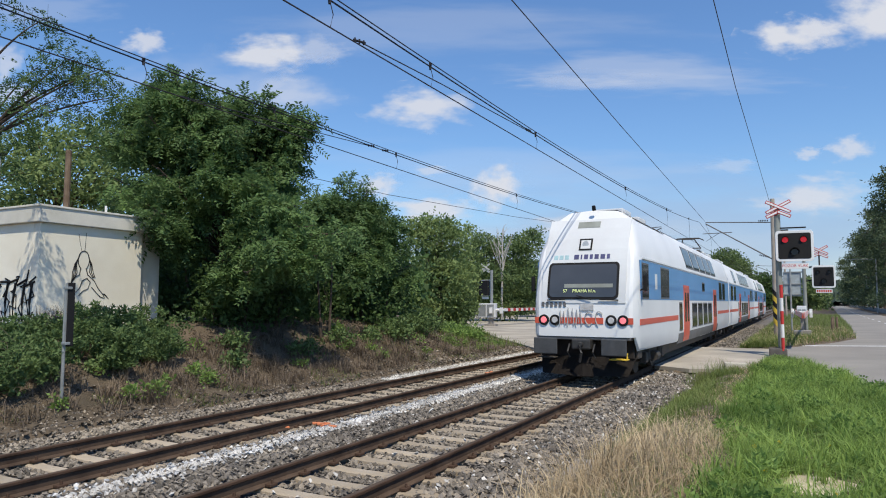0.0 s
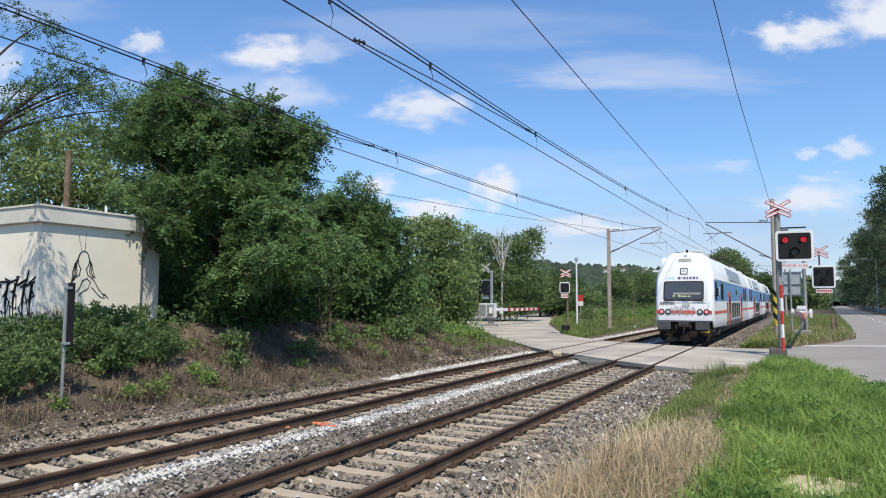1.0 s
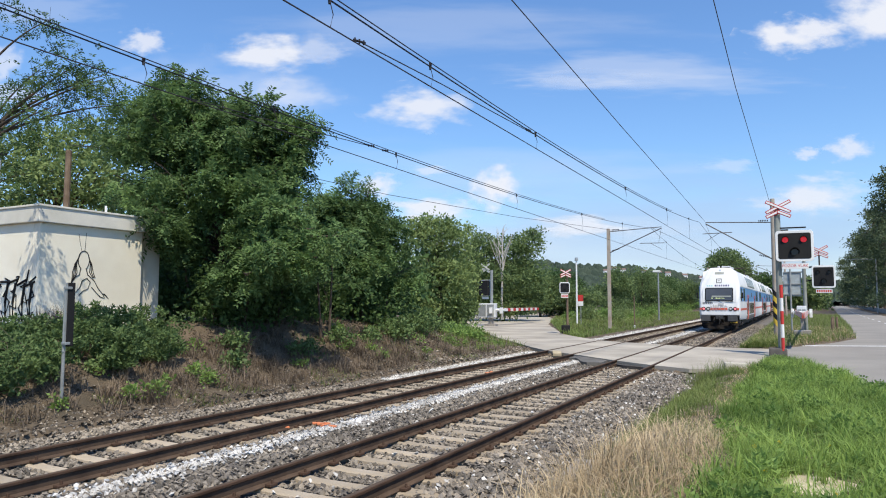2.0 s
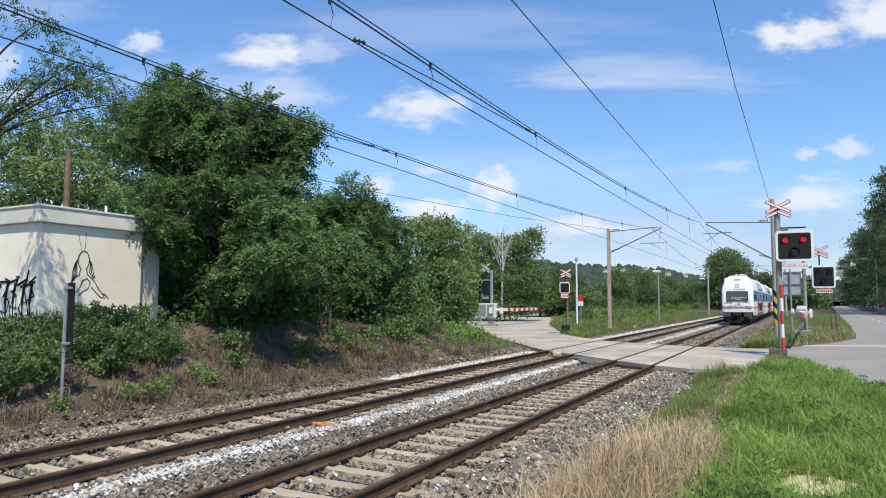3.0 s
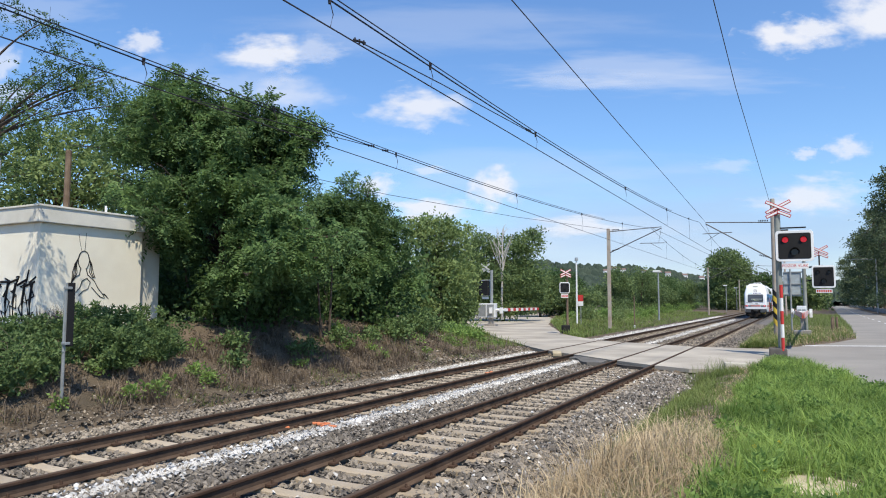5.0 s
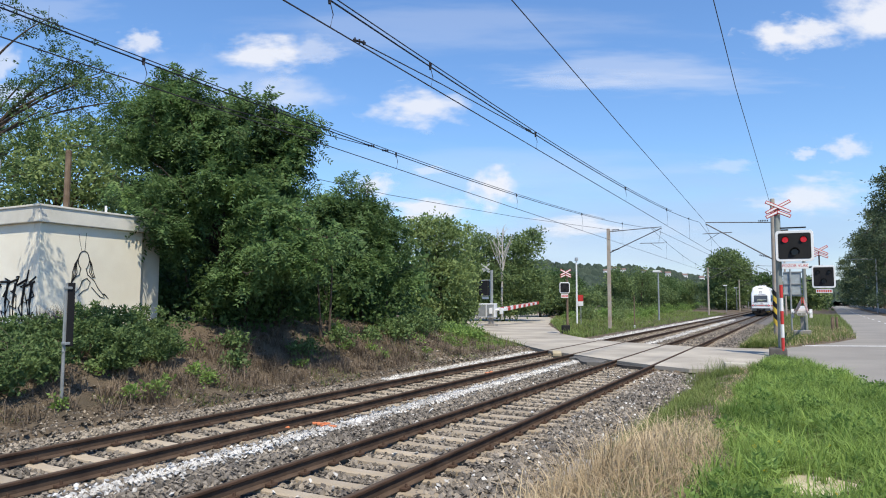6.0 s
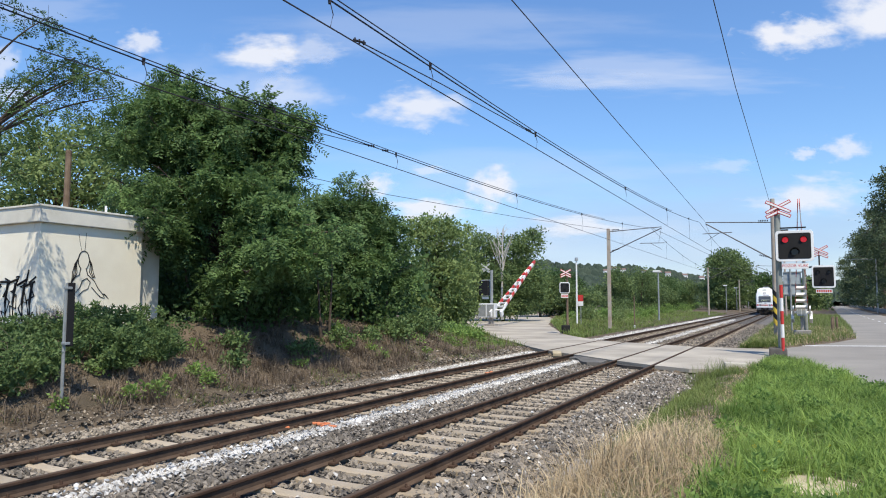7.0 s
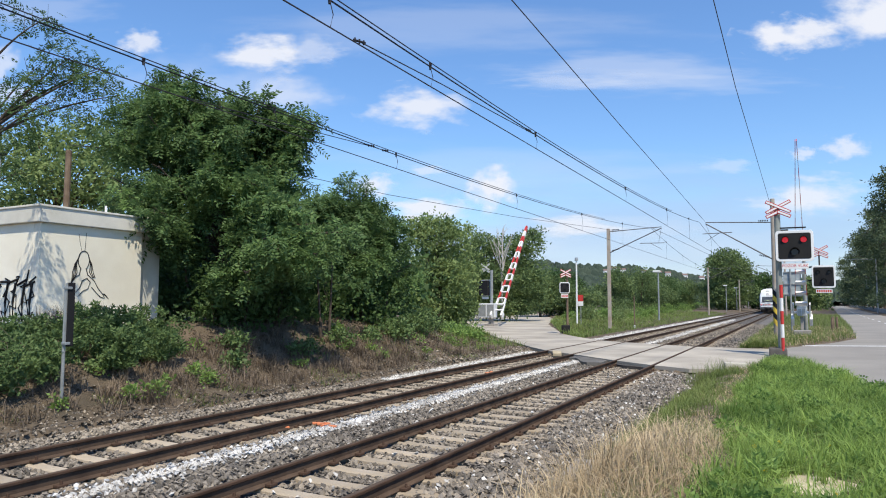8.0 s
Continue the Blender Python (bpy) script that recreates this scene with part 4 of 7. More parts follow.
def mast(x, y, h, reach, z0, stripes=False, twin=False, top=7.15, low=5.35):
    """A concrete mast with a steel cantilever towards the track (reach in metres, signed)."""
    lab = "round concrete overhead-line mast with yellow and black foot bands" if stripes else "slender pale overhead-line mast with a steel arm"
    m = thing("catenary_mast", pose(x, y, z0), lab, "overhead line mast", "overhead line masts")
    bm = bm_new()
    if twin:
        for s in (-1, 1):
            box(bm, (0, s * 0.11, h / 2), (0.2, 0.07, h), 0.01)
        for k in range(9):
            box(bm, (0, 0, 0.4 + k * h / 9.4), (0.16, 0.2, 0.12), 0.01)
    else:
        rod(bm, (0, 0, -0.3), (0, 0, h), 0.15, 0.12, 16)
    part("pole", bm, M_MASTCONC, m)
    bm = bm_new()
    s = 1 if reach > 0 else -1
    zt, zb, zr = top - z0, low - z0, 6.1 - z0
    rod(bm, (0, 0, zt - 0.12), (reach, 0, zt + 0.06), 0.03, 0.026, 8)
    rod(bm, (0, 0, zb + 0.15), (reach, 0, zt - 0.02), 0.038, 0.032, 8)
    rod(bm, (reach * 0.6, 0, zr + 0.03), (reach * 1.05, 0, zr), 0.024, 0.02, 8)
    rod(bm, (reach * 0.8, 0, zr), (reach * 1.0, 0, zr - 0.45), 0.016, 0.012, 6)
    rod(bm, (reach, 0, zt), (reach * 0.94, 0, zr), 0.01, 0.01, 5)
    part("cantilever", bm, M_CATENARY, m)
    for zz in (zt, zb + 0.15 + 0.1):
        bm = bm_new()
        up = 0.0 if zz == zt else 0.27
        for k in range(6):
            f = 0.25 + k * 0.09
            rod(bm, (s * f, 0, zz + up * f), (s * (f + 0.05), 0, zz + up * (f + 0.05)), 0.055, 0.035, 8)
        part("insulator", bm, M_BLACK, m)
    if stripes:
        for k in range(6):
            bm = bm_new()
            z = 0.75 + k * 0.32
            rod(bm, (0, 0, z), (0, 0, z + 0.32), 0.157, 0.157, 16)
            for v in bm.verts:
                v.co.z -= 0.18 * v.co.x / 0.15
            part("hazard_band", bm, M_BLACK if k % 2 else M_YELLOW, m, "black slanted band" if k % 2 else "yellow slanted band")
    return m


def build_masts():
    mast(-1.08, 42.4, 7.95, -3.6, 0.0, stripes=True, top=6.72, low=4.3)
    m1 = mast(-11.75, 47.6, 7.05, 3.65, 0.2, twin=True)
    mast(-1.4, 104.4, 7.9, -3.6, 0.0)
    mast(-11.9, 109, 7.2, 3.2, 0.1)
    mast(-11.9, 171, 7.2, 3.2, 0.1)


build_wires()
build_masts()


# ---- crossing signals and barriers ----
def crossbuck(parent, z, half, y=-0.13, back=False, double=True, cx=0.0):
    for i in range(2 if double else 1):
        bars = [(-half, -half * 0.52, half, half * 0.52), (-half, half * 0.52, half, -half * 0.52)] if i == 0 else \
            [(-half, -half * 0.5, 0.03, 0.0), (-0.03, 0.0, half, -half * 0.5)]
        for j, (x0, z0, x1, z1) in enumerate(bars):
            zz = z + (0 if i == 0 else -half * 0.42)
            a = math.atan2(z1 - z0, x1 - x0)
            ln = math.hypot(x1 - x0, z1 - z0)
            R = Matrix.Rotation(-a, 4, "Y")
            c = (cx + (x0 + x1) / 2, y - 0.012 * j - 0.03 * i, zz + (z0 + z1) / 2)
            bm = bm_new()
            box(bm, c, (ln, 0.02, half * 0.30), 0.004, R)
            arm = part("crossbuck_arm", bm, M_FASCIA if back else M_RED, parent, "bare back of a crossbuck arm" if back else "white crossbuck arm with red edge")
            if not back:
                bm = bm_new()
                box(bm, (c[0], c[1] - 0.012, c[2]), (ln - half * 0.13, 0.012, half * 0.16), 0.002, R)
                part("white_stripe", bm, M_WHITE, arm)


def signal_box(parent, x, z, w, h, lit, text=None, plate=True, y=-0.25):
    """A rounded dark light box with a white border, two red lamps over a white one, hoods and a plate below."""
    bm = bm_new()
    box(bm, (x, y + 0.16, z), (w * 0.92, 0.3, h * 0.92), 0.05)
    body = part("light_box", bm, M_BLACK, parent, "black signal housing")
    bm = bm_new()
    round_plate(bm, (x, y, z), w, h, 0.05, 0.13)
    part("border", bm, M_WHITE, body, "white shield border")
    bm = bm_new()
    round_plate(bm, (x, y - 0.012, z), w * 0.86, h * 0.84, 0.05, 0.07)
    part("shield", bm, M_BLACK, body)
    for px, pz, r, m, nm in ((-0.24, 0.2, 0.085, M_SIGNAL_RED if lit else M_SIGNAL_OFF, "lamp"), (0.24, 0.2, 0.085, M_SIGNAL_RED if lit else M_SIGNAL_OFF, "lamp"), (0, -0.2, 0.11, M_SIGNAL_OFF, "lamp")):
        cx, cz = x + px * w, z + pz * h
        bm = bm_new()
        rod(bm, (cx, y - 0.04, cz), (cx, y - 0.055, cz), r * w, r * w * 0.8, 20)
        lm = part(nm, bm, m, body)
        bm = bm_new()
        n = 14
        R = r * w * 1.2
        a = [(cx + R * math.cos(t), cz + R * math.sin(t)) for t in np.linspace(-0.5, math.pi + 0.5, n)]
        for q, p in zip(a[:-1], a[1:]):
            v = [bm.verts.new(k) for k in ((q[0], y - 0.04, q[1]), (p[0], y - 0.04, p[1]), (p[0], y - 0.04 - R * 1.1 * max(0.2, (p[1] - cz) / R), p[1]), (q[0], y - 0.04 - R * 1.1 * max(0.2, (q[1] - cz) / R), q[1]))]
            bm.faces.new(v)
        bmesh.ops.solidify(bm, geom=bm.faces[:], thickness=0.008)
        part("hood", bm, M_BLACK, lm)
    if plate:
        bm = bm_new()
        box(bm, (x, y + 0.03, z - h * 0.5 - 0.17), (w * 0.7, 0.03, 0.23), 0.008)
        pl = part("plate", bm, M_WHITE, body, "white warning plate")
        if text:
            text_mesh(text, 0.145, M_RED, "lettering", pl, pose(x, y + 0.012, z - h * 0.5 - 0.17, 90, 0, 0), 0.003)
        else:
            bm = bm_new()
            for k in range(7):
                box(bm, (x - w * 0.28 + k * w * 0.093, y + 0.012, z - h * 0.5 - 0.17), (w * 0.06, 0.01, 0.13))
            part("text_bars", bm, M_RED, pl)
    return body


def build_near_signal():
    s = thing("crossing_signal", pose(-0.72, 29.0, 0.02, 0, 0, 3), "crossing light on grey post with crossbuck and two glowing red lamps", "crossing signal", "crossing signals")
    bm = bm_new()
    rod(bm, (0.13, 0, 0), (0.13, 0, 5.75), 0.115, 0.11, 16)
    part("post", bm, M_GREYPAINT, s)
    bm = bm_new()
    box(bm, (0, -0.1, 0.12), (0.62, 0.5, 0.34), 0.05)
    part("foot", bm, mat("dirty_concrete", (0.12, 0.11, 0.10), 0.9), s, "dark concrete foot")
    crossbuck(s, 5.72, 0.43, cx=0.17)
    signal_box(s, 0.68, 4.18, 1.3, 1.18, True, "POZOR VLAK")
    bm = bm_new()
    for k in range(5):
        rod(bm, (0.17, -0.3, 0.2 + k * 0.50), (0.17, -0.3, 0.2 + (k + 1) * 0.50), 0.06, 0.06, 12, mi=k % 2)
    part("striped_guard", bm, [M_RED, M_WHITE], s, "red and white striped post")
    bm = bm_new()
    rod(bm, (0.17, -0.3, 1.5), (0.13, -0.05, 1.5), 0.02)
    box(bm, (0.6, -0.02, 4.9), (1.0, 0.1, 0.05), 0.01)
    rod(bm, (0.13, 0, 4.82), (0.5, -0.02, 4.82), 0.03)
    part("bracket", bm, M_BLACK, s)


def build_second_signal():
    s = thing("crossing_signal", pose(0.42, 45.2, 0.1, 0, 0, -4), "crossing light with unlit lamps and crossbuck beside the side road", "crossing signal", "crossing signals")
    bm = bm_new()
    rod(bm, (0, 0, 0), (0, 0, 5.15), 0.1, 0.09, 14)
    part("post", bm, M_GREYPAINT, s)
    crossbuck(s, 5.0, 0.46, cx=0.8)
    signal_box(s, 1.0, 3.45, 1.2, 1.32, False)
    bm = bm_new()
    rod(bm, (0, 0, 4.0), (1.0, -0.05, 4.1), 0.05)
    rod(bm, (0.8, -0.05, 4.0), (0.8, -0.1, 5.0), 0.04)
    rod(bm, (0, 0, 3.2), (0.6, -0.05, 3.3), 0.04)
    part("bracket", bm, M_BLACK, s)


def build_far_signals():
    s = thing("crossing_signal", pose(-23.75, 53.3, 0.0, 0, 0, 160), "crossing signal seen from behind on a pale steel post", "crossing signal", "crossing signals")
    bm = bm_new()
    rod(bm, (-0.55, 0, 0), (-0.55, 0, 4.75), 0.13, 0.12, 12)
    part("post", bm, M_GALV, s)
    crossbuck(s, 5.05, 0.5, back=True, cx=0.35)
    signal_box(s, 0.42, 3.25, 1.15, 1.4, False, plate=True)
    s = thing("crossing_signal", pose(-13.3, 42.3, 0.0, 0, 0, 30), "small crossing signal with dark lamps on a rusty post", "crossing signal", "crossing signals")
    bm = bm_new()
    rod(bm, (0.12, 0, 0), (0.12, 0, 4.1), 0.075, 0.07, 10)
    part("post", bm, M_WOODPOLE, s)
    crossbuck(s, 3.95, 0.34)
    signal_box(s, -0.1, 2.95, 0.66, 0.72, False)
    bm = bm_new()
    box(bm, (0.0, 0, 0.25), (0.5, 0.4, 0.6), 0.04)
    part("junction_box", bm, M_BLACK, s)


ARM_LEN = 11.0


def barrier(name, m, label, pivot_z, cab=0.75, wide=0.30, plank=0.05, rungs=14):
    """A barrier machine whose arm lies along +y; the arm is a tapered lattice of banded tubes."""
    b = thing(name, m, label, "level crossing barrier", "crossing barriers")
    bm = bm_new()
    box(bm, (-cab, 0, 1.3), (1.45, 0.7, 1.2) if cab else (0.5, 0.5, 0.55), 0.04)
    mach = part("machine_cabinet", bm, M_COACHGREY, b, "pale grey barrier cabinet")
    bm = bm_new()
    for s in (-1, 1):
        box(bm, (-cab + s * (0.36 if cab else 0.11), -0.36 if cab else 0.26, 1.3 if cab else 1.2), (0.62 if cab else 0.18, 0.02, 1.0 if cab else 0.4), 0.006)
    part("cabinet_door", bm, M_GALV, mach)
    bm = bm_new()
    box(bm, (-cab * 0.7, 0, 0.05), (0.9, 0.8, 0.25), 0.03)
    box(bm, (-cab * 0.7, 0, 0.45), (0.35, 0.35, 0.8) if cab else (0.16, 0.16, 1.0), 0.03)
    part("plinth", bm, M_CONC, b)
    arm = new("barrier_arm")
    arm.parent = b
    arm.location = (0.0, 0.0, pivot_z)
    n = 14
    for k in range(n):
        y0, y1 = 0.6 + (ARM_LEN - 0.6) * k / n, 0.6 + (ARM_LEN - 0.6) * (k + 1) / n
        w0, w1 = wide * (1 - y0 / ARM_LEN) + 0.03, wide * (1 - y1 / ARM_LEN) + 0.03
        for s in (-1, 1):
            bm = bm_new()
            q = [bm.verts.new(v) for v in ((s * w0 - plank, y0, -0.13), (s * w0 + plank, y0, -0.13), (s * w0 + plank, y0, 0.13), (s * w0 - plank, y0, 0.13),
                                           (s * w1 - plank, y1, -0.12), (s * w1 + plank, y1, -0.12), (s * w1 + plank, y1, 0.12), (s * w1 - plank, y1, 0.12))]
            for f in ((0, 1, 5, 4), (1, 2, 6, 5), (2, 3, 7, 6), (3, 0, 4, 7), (0, 3, 2, 1), (4, 5, 6, 7)):
                bm.faces.new([q[i] for i in f])
            seg = part("arm_segment", bm, M_WHITE if k % 2 == 0 else M_RED, arm)
        if k < rungs:
            part("rung", box(bm_new(), (0, y0 + 0.05, 0), (2 * w0 - 0.02, 0.1 if rungs > 5 else 0.2, 0.14), 0.01), M_WHITE, seg)
    bm = bm_new()
    for s in (-1, 1):
        box(bm, (s * 0.42, 0.1, 0), (0.07, 1.1, 0.2), 0.015)
        box(bm, (s * 0.47, -0.5, -0.05), (0.16, 0.5, 0.5), 0.03)
    rod(bm, (-0.5, 0, 0), (0.5, 0, 0), 0.07, 0.07, 10)
    part("counterweight", bm, M_WHITE, arm, "white counterweights")
    return b, arm


build_near_signal()
build_second_signal()
build_far_signals()
BAR_L, ARM_L = barrier("road_barrier", pose(-22.45, 52.7, 0.0, 0, 0, 2), "red and white lattice barrier across the lane beyond the tracks", 1.35, 0.95, 0.34)
BAR_R, ARM_R = barrier("road_barrier", pose(0.2, 44.0, 0.28, 0, 0, 180), "red and white lattice barrier beside the side road", 1.2, 0.0, 0.30, 0.014, 4)


# ---- cabin on the bank ----
def build_cabin():
    x1, y0, y1, zb, zt = -16.0, 9.66, 12.5, 1.25, 3.93
    d = 3.2
    c = thing("signal_cabin", pose(x1 - d / 2, (y0 + y1) / 2, zb), "cream rendered flat-roofed trackside cabin with black graffiti", "hut")
    w, L, h = d, y1 - y0, zt - zb
    for nm, cc, ss in (("wall", (w / 2 - 0.12, 0, h / 2 - 0.2), (0.24, L, h + 0.4)), ("wall", (-w / 2 + 0.12, 0, h / 2 - 0.2), (0.24, L, h + 0.4)),
                       ("wall", (0, -L / 2 + 0.12, h / 2 - 0.2), (w - 0.48, 0.24, h + 0.4)), ("wall", (0, L / 2 - 0.12, h / 2 - 0.2), (w - 0.48, 0.24, h + 0.4))):
        bm = bm_new()
        box(bm, cc, ss, 0.012)
        part(nm, bm, M_RENDER, c)
    bm = bm_new()
    box(bm, (0, 0, h + 0.19), (w + 0.22, L + 0.22, 0.38), 0.02)
    box(bm, (0, 0, h + 0.40), (w + 0.28, L + 0.28, 0.05), 0.01)
    part("roof_fascia", bm, M_FASCIA, c, "pale weathered flat roof fascia")
    bm = bm_new()
    box(bm, (0, L / 2 + 0.42, h / 2 + 0.02), (w - 0.56, 0.8, h + 0.64), 0.012)
    part("annex", bm, M_FASCIA, c, "set-back grey wall at the far end of the cabin")
    # sprayed line drawing as plain strokes, on the face towards the track
    bm = bm_new()
    X = w / 2 + 0.004

    def stroke(pts, r=0.011):
        path_rod(bm, [(X, y, z) for y, z in pts], r, 5)
    cy, cz = -0.28, 1.82
    # one loop with long curved strokes hanging from it
    stroke([(cy + 0.15 * math.sin(t), cz + 0.24 * math.cos(t)) for t in np.linspace(-2.7, 2.7, 16)])
    for k in range(4):
        stroke([(cy - 0.10 - 0.02 * k, cz + 0.18 - 0.05 * k), (cy - 0.19 - 0.015 * k, cz - 0.1), (cy - 0.17 - 0.04 * k, cz - 0.32), (cy - 0.24 - 0.02 * k, cz - 0.5 - 0.03 * k)], 0.010)
    for k in range(3):
        stroke([(cy + 0.11 + 0.02 * k, cz + 0.16 - 0.06 * k), (cy + 0.18 + 0.02 * k, cz - 0.08), (cy + 0.17 + 0.05 * k, cz - 0.3), (cy + 0.27 + 0.03 * k, cz - 0.44)], 0.010)
    stroke([(cy - 0.08, cz - 0.22), (cy - 0.1, cz - 0.36), (cy - 0.3, cz - 0.5), (cy - 0.34, cz - 0.72), (cy - 0.2, cz - 0.82), (cy - 0.08, cz - 0.7), (cy - 0.02, cz - 0.52)])
    stroke([(cy + 0.08, cz - 0.22), (cy + 0.12, cz - 0.36), (cy + 0.3, cz - 0.5), (cy + 0.42, cz - 0.7), (cy + 0.55, cz - 0.84), (cy + 0.62, cz - 0.95), (cy + 0.5, cz - 0.93), (cy + 0.36, cz - 0.8), (cy + 0.24, cz - 0.68)])
    stroke([(cy - 0.02, cz - 0.52), (cy + 0.1, cz - 0.45), (cy + 0.2, cz - 0.55), (cy + 0.14, cz - 0.72), (cy + 0.0, cz - 0.78), (cy - 0.1, cz - 0.9)])
    for k in range(4):
        stroke([(cy + 0.55 + 0.02 * k, cz - 0.84), (cy + 0.64 + 0.03 * k, cz - 0.88 - 0.03 * k)], 0.009)
    for d, u in ((-0.16, 0.4), (0.04, 0.44)):
        stroke([(cy + d * 0.4, cz + 0.24), (cy + d * 0.7, cz + 0.4), (cy + d, cz + 0.26 + u)], 0.005)
    part("wall_drawing", bm, M_BLACK, c, "black sprayed line drawing")
    bm = bm_new()
    Y = -L / 2 - 0.004
    for k, x0 in enumerate((1.3, 1.0, 0.62, 0.3, -0.1, -0.45)):
        pts = [(x0 + 0.16 * math.sin(1.7 * i + k) + 0.012 * i, Y, 0.3 + 0.14 * i + 0.12 * math.sin(2.3 * i + 2 * k)) for i in range(9)]
        path_rod(bm, pts, 0.022, 5)
        path_rod(bm, [(x0 + 0.2, Y, 1.25 + 0.08 * math.sin(k)), (x0 - 0.22, Y, 1.2 - 0.06 * math.cos(k))], 0.03, 5)
        path_rod(bm, [(x0 + 0.05, Y, 0.3), (x0 + 0.02, Y, 0.75), (x0 + 0.1, Y, 1.22)], 0.034, 5)
    part("graffiti_tag", bm, M_BLACK, c, "black sprayed scribbles")
    bm = bm_new()
    path_rod(bm, [(w / 2 - 0.1, 0.35, h + 0.4), (w / 2 - 0.1, 0.35, h + 0.62)], 0.03, 6)
    part("roof_pipe", bm, M_WHITE, c)


build_cabin()


def build_posts():
    p = thing("marker_post", pose(-11.75, 7.62, -0.02, 0, 0, 0), "slim grey steel post with a narrow board seen edge-on", "trackside post")
    bm = bm_new()
    rod(bm, (0, 0, -0.2), (0, 0, 2.33), 0.032, 0.03, 10)
    part("post", bm, M_GALV, p)
    bm = bm_new()
    box(bm, (0.08, 0.05, 1.82), (0.02, 0.13, 1.15), 0.006)
    part("board", bm, M_BLACK, p, "dark narrow board")
    part("board_edge", box(bm_new(), (0.055, -0.02, 1.82), (0.03, 0.03, 1.15), 0.004), M_GALV, p)
    bm = bm_new()
    box(bm, (0.05, 0.0, 2.3), (0.12, 0.1, 0.05), 0.01)
    box(bm, (0.05, 0.0, 1.3), (0.12, 0.1, 0.05), 0.01)
    part("bracket", bm, M_GALV, p)
    p = thing("telegraph_pole", pose(-20.4, 13.1, 0.93), "weathered brown wooden pole behind the cabin", "pole")
    bm = bm_new()
    rod(bm, (0, 0, 0), (0, 0, 5.9), 0.11, 0.09, 10)
    part("shaft", bm, M_WOODPOLE, p)
    p = thing("lamp_post", pose(-19.6, 10.6, 1.2), "thin pale lamp post among the leaves", "lamp post")
    bm = bm_new()
    rod(bm, (0, 0, 0), (0, 0, 4.9), 0.045, 0.04, 8)
    part("shaft", bm, M_GALV, p)
    bm = bm_new()
    box(bm, (0.1, 0, 4.92), (0.3, 0.14, 0.08), 0.03)
    part("lantern", bm, M_BLACK, p)


build_posts()


def platform_lamp(x, y, h, z=0.2):
    p = thing("platform_lamp", pose(x, y, z), "pale lamp post with a flat lantern beside the far platform", "lamp post", "platform lamps")
    bm = bm_new()
    rod(bm, (0, 0, 0), (0, 0, h), 0.09, 0.07, 8)
    part("shaft", bm, M_GALV, p)
    bm = bm_new()
    box(bm, (-0.15, 0, h), (0.75, 0.3, 0.2), 0.05)
    part("lantern", bm, M_WHITE, p)


for x, y, h in ((-12.6, 71.5, 5.0), (-12.6, 146, 5.2), (-12.6, 172, 5.2), (-12.6, 215, 5.2), (-12.6, 250, 5.2), (1.5, 190, 5.0)):
    platform_lamp(x, y, h)


def street_lamp(x, y, h, reach, z=0.0):
    p = thing("street_lamp", pose(x, y, z), "tall grey street lamp with a bent arm over the road", "street lamp", "street lamps along the road")
    bm = bm_new()
    rod(bm, (0, 0, 0), (0, 0, h), 0.14, 0.09, 10)
    rod(bm, (0, 0, h), (reach, 0, h + 0.12), 0.07, 0.06, 8)
    part("shaft", bm, M_GALV, p)
    bm = bm_new()
    box(bm, (reach, 0, h + 0.08), (0.9, 0.3, 0.16), 0.05)
    part("lantern", bm, M_GREYPAINT, p)


for x, y, reach in ((13.0, 146, -3.4), (16.8, 215, -1.2), (18.6, 278, -1.2), (19.9, 325, -1.2)):
    street_lamp(x, y, 10.0, reach)


# ---- trees ----
def limbs(bm, base, top, r, lobes, n=10):
    base, top = Vector(base), Vector(top)
    k = 5
    prev = base
    for i in range(1, k + 1):
        p = base.lerp(top, i / k) + Vector((RNG.normal() * 0.08, RNG.normal() * 0.08, 0))
        rod(bm, prev, p, r * (1 - 0.75 * (i - 1) / k), r * (1 - 0.75 * i / k), 8)
        prev = p
    for j in range(n):
        l = lobes[j % len(lobes)]
        f = RNG.uniform(0.3, 0.95)
        a = base.lerp(top, f)
        b = Vector(l[:3]) + Vector(RNG.normal(size=3) * 0.35 * np.array(l[3:6]))
        m = a.lerp(b, 0.5) + Vector(RNG.normal(size=3) * 0.15) + Vector((0, 0, 0.15))
        rr = r * 0.4 * (1 - 0.5 * f)
        rod(bm, a, m, rr, rr * 0.65, 6)
        rod(bm, m, b, rr * 0.65, rr * 0.2, 6)
    return bm


def tree(x, y, z, lobes, leaves, leaf_material, label, r=0.16, top=None, bark=None, n=14, group="", name="tree"):
    """lobes are given in the tree's own space, leaves is a pair of vertices and faces."""
    t = thing(name, pose(x, y, z), label, "tree" if name == "tree" else "bush", group)
    top = top or max(l[2] for l in lobes)
    part("trunk", limbs(bm_new(), (0, 0, -0.3), (lobes[0][0] * 0.4, lobes[0][1] * 0.4, top), r, lobes, n), bark or M_BARK, t)
    np_mesh("crown", leaves[0], leaves[1], leaf_material, t)
    return t


def scatter_lobes(n, R, z0, z1, size, wide=1.0, seed=0, flat=0.85):
    g = np.random.default_rng(seed)
    out = []
    for i in range(n):
        f = (i + 0.5) / n
        a = g.uniform(0, 6.28)
        w = R * math.sin(math.pi * min(0.95, 0.2 + 0.75 * f)) * g.uniform(0.3, 1.0)
        s = size * g.uniform(0.7, 1.25)
        out.append((w * math.cos(a) * wide, w * math.sin(a), z0 + (z1 - z0) * f, s * 1.1, s * 1.1, s * flat))
    return out


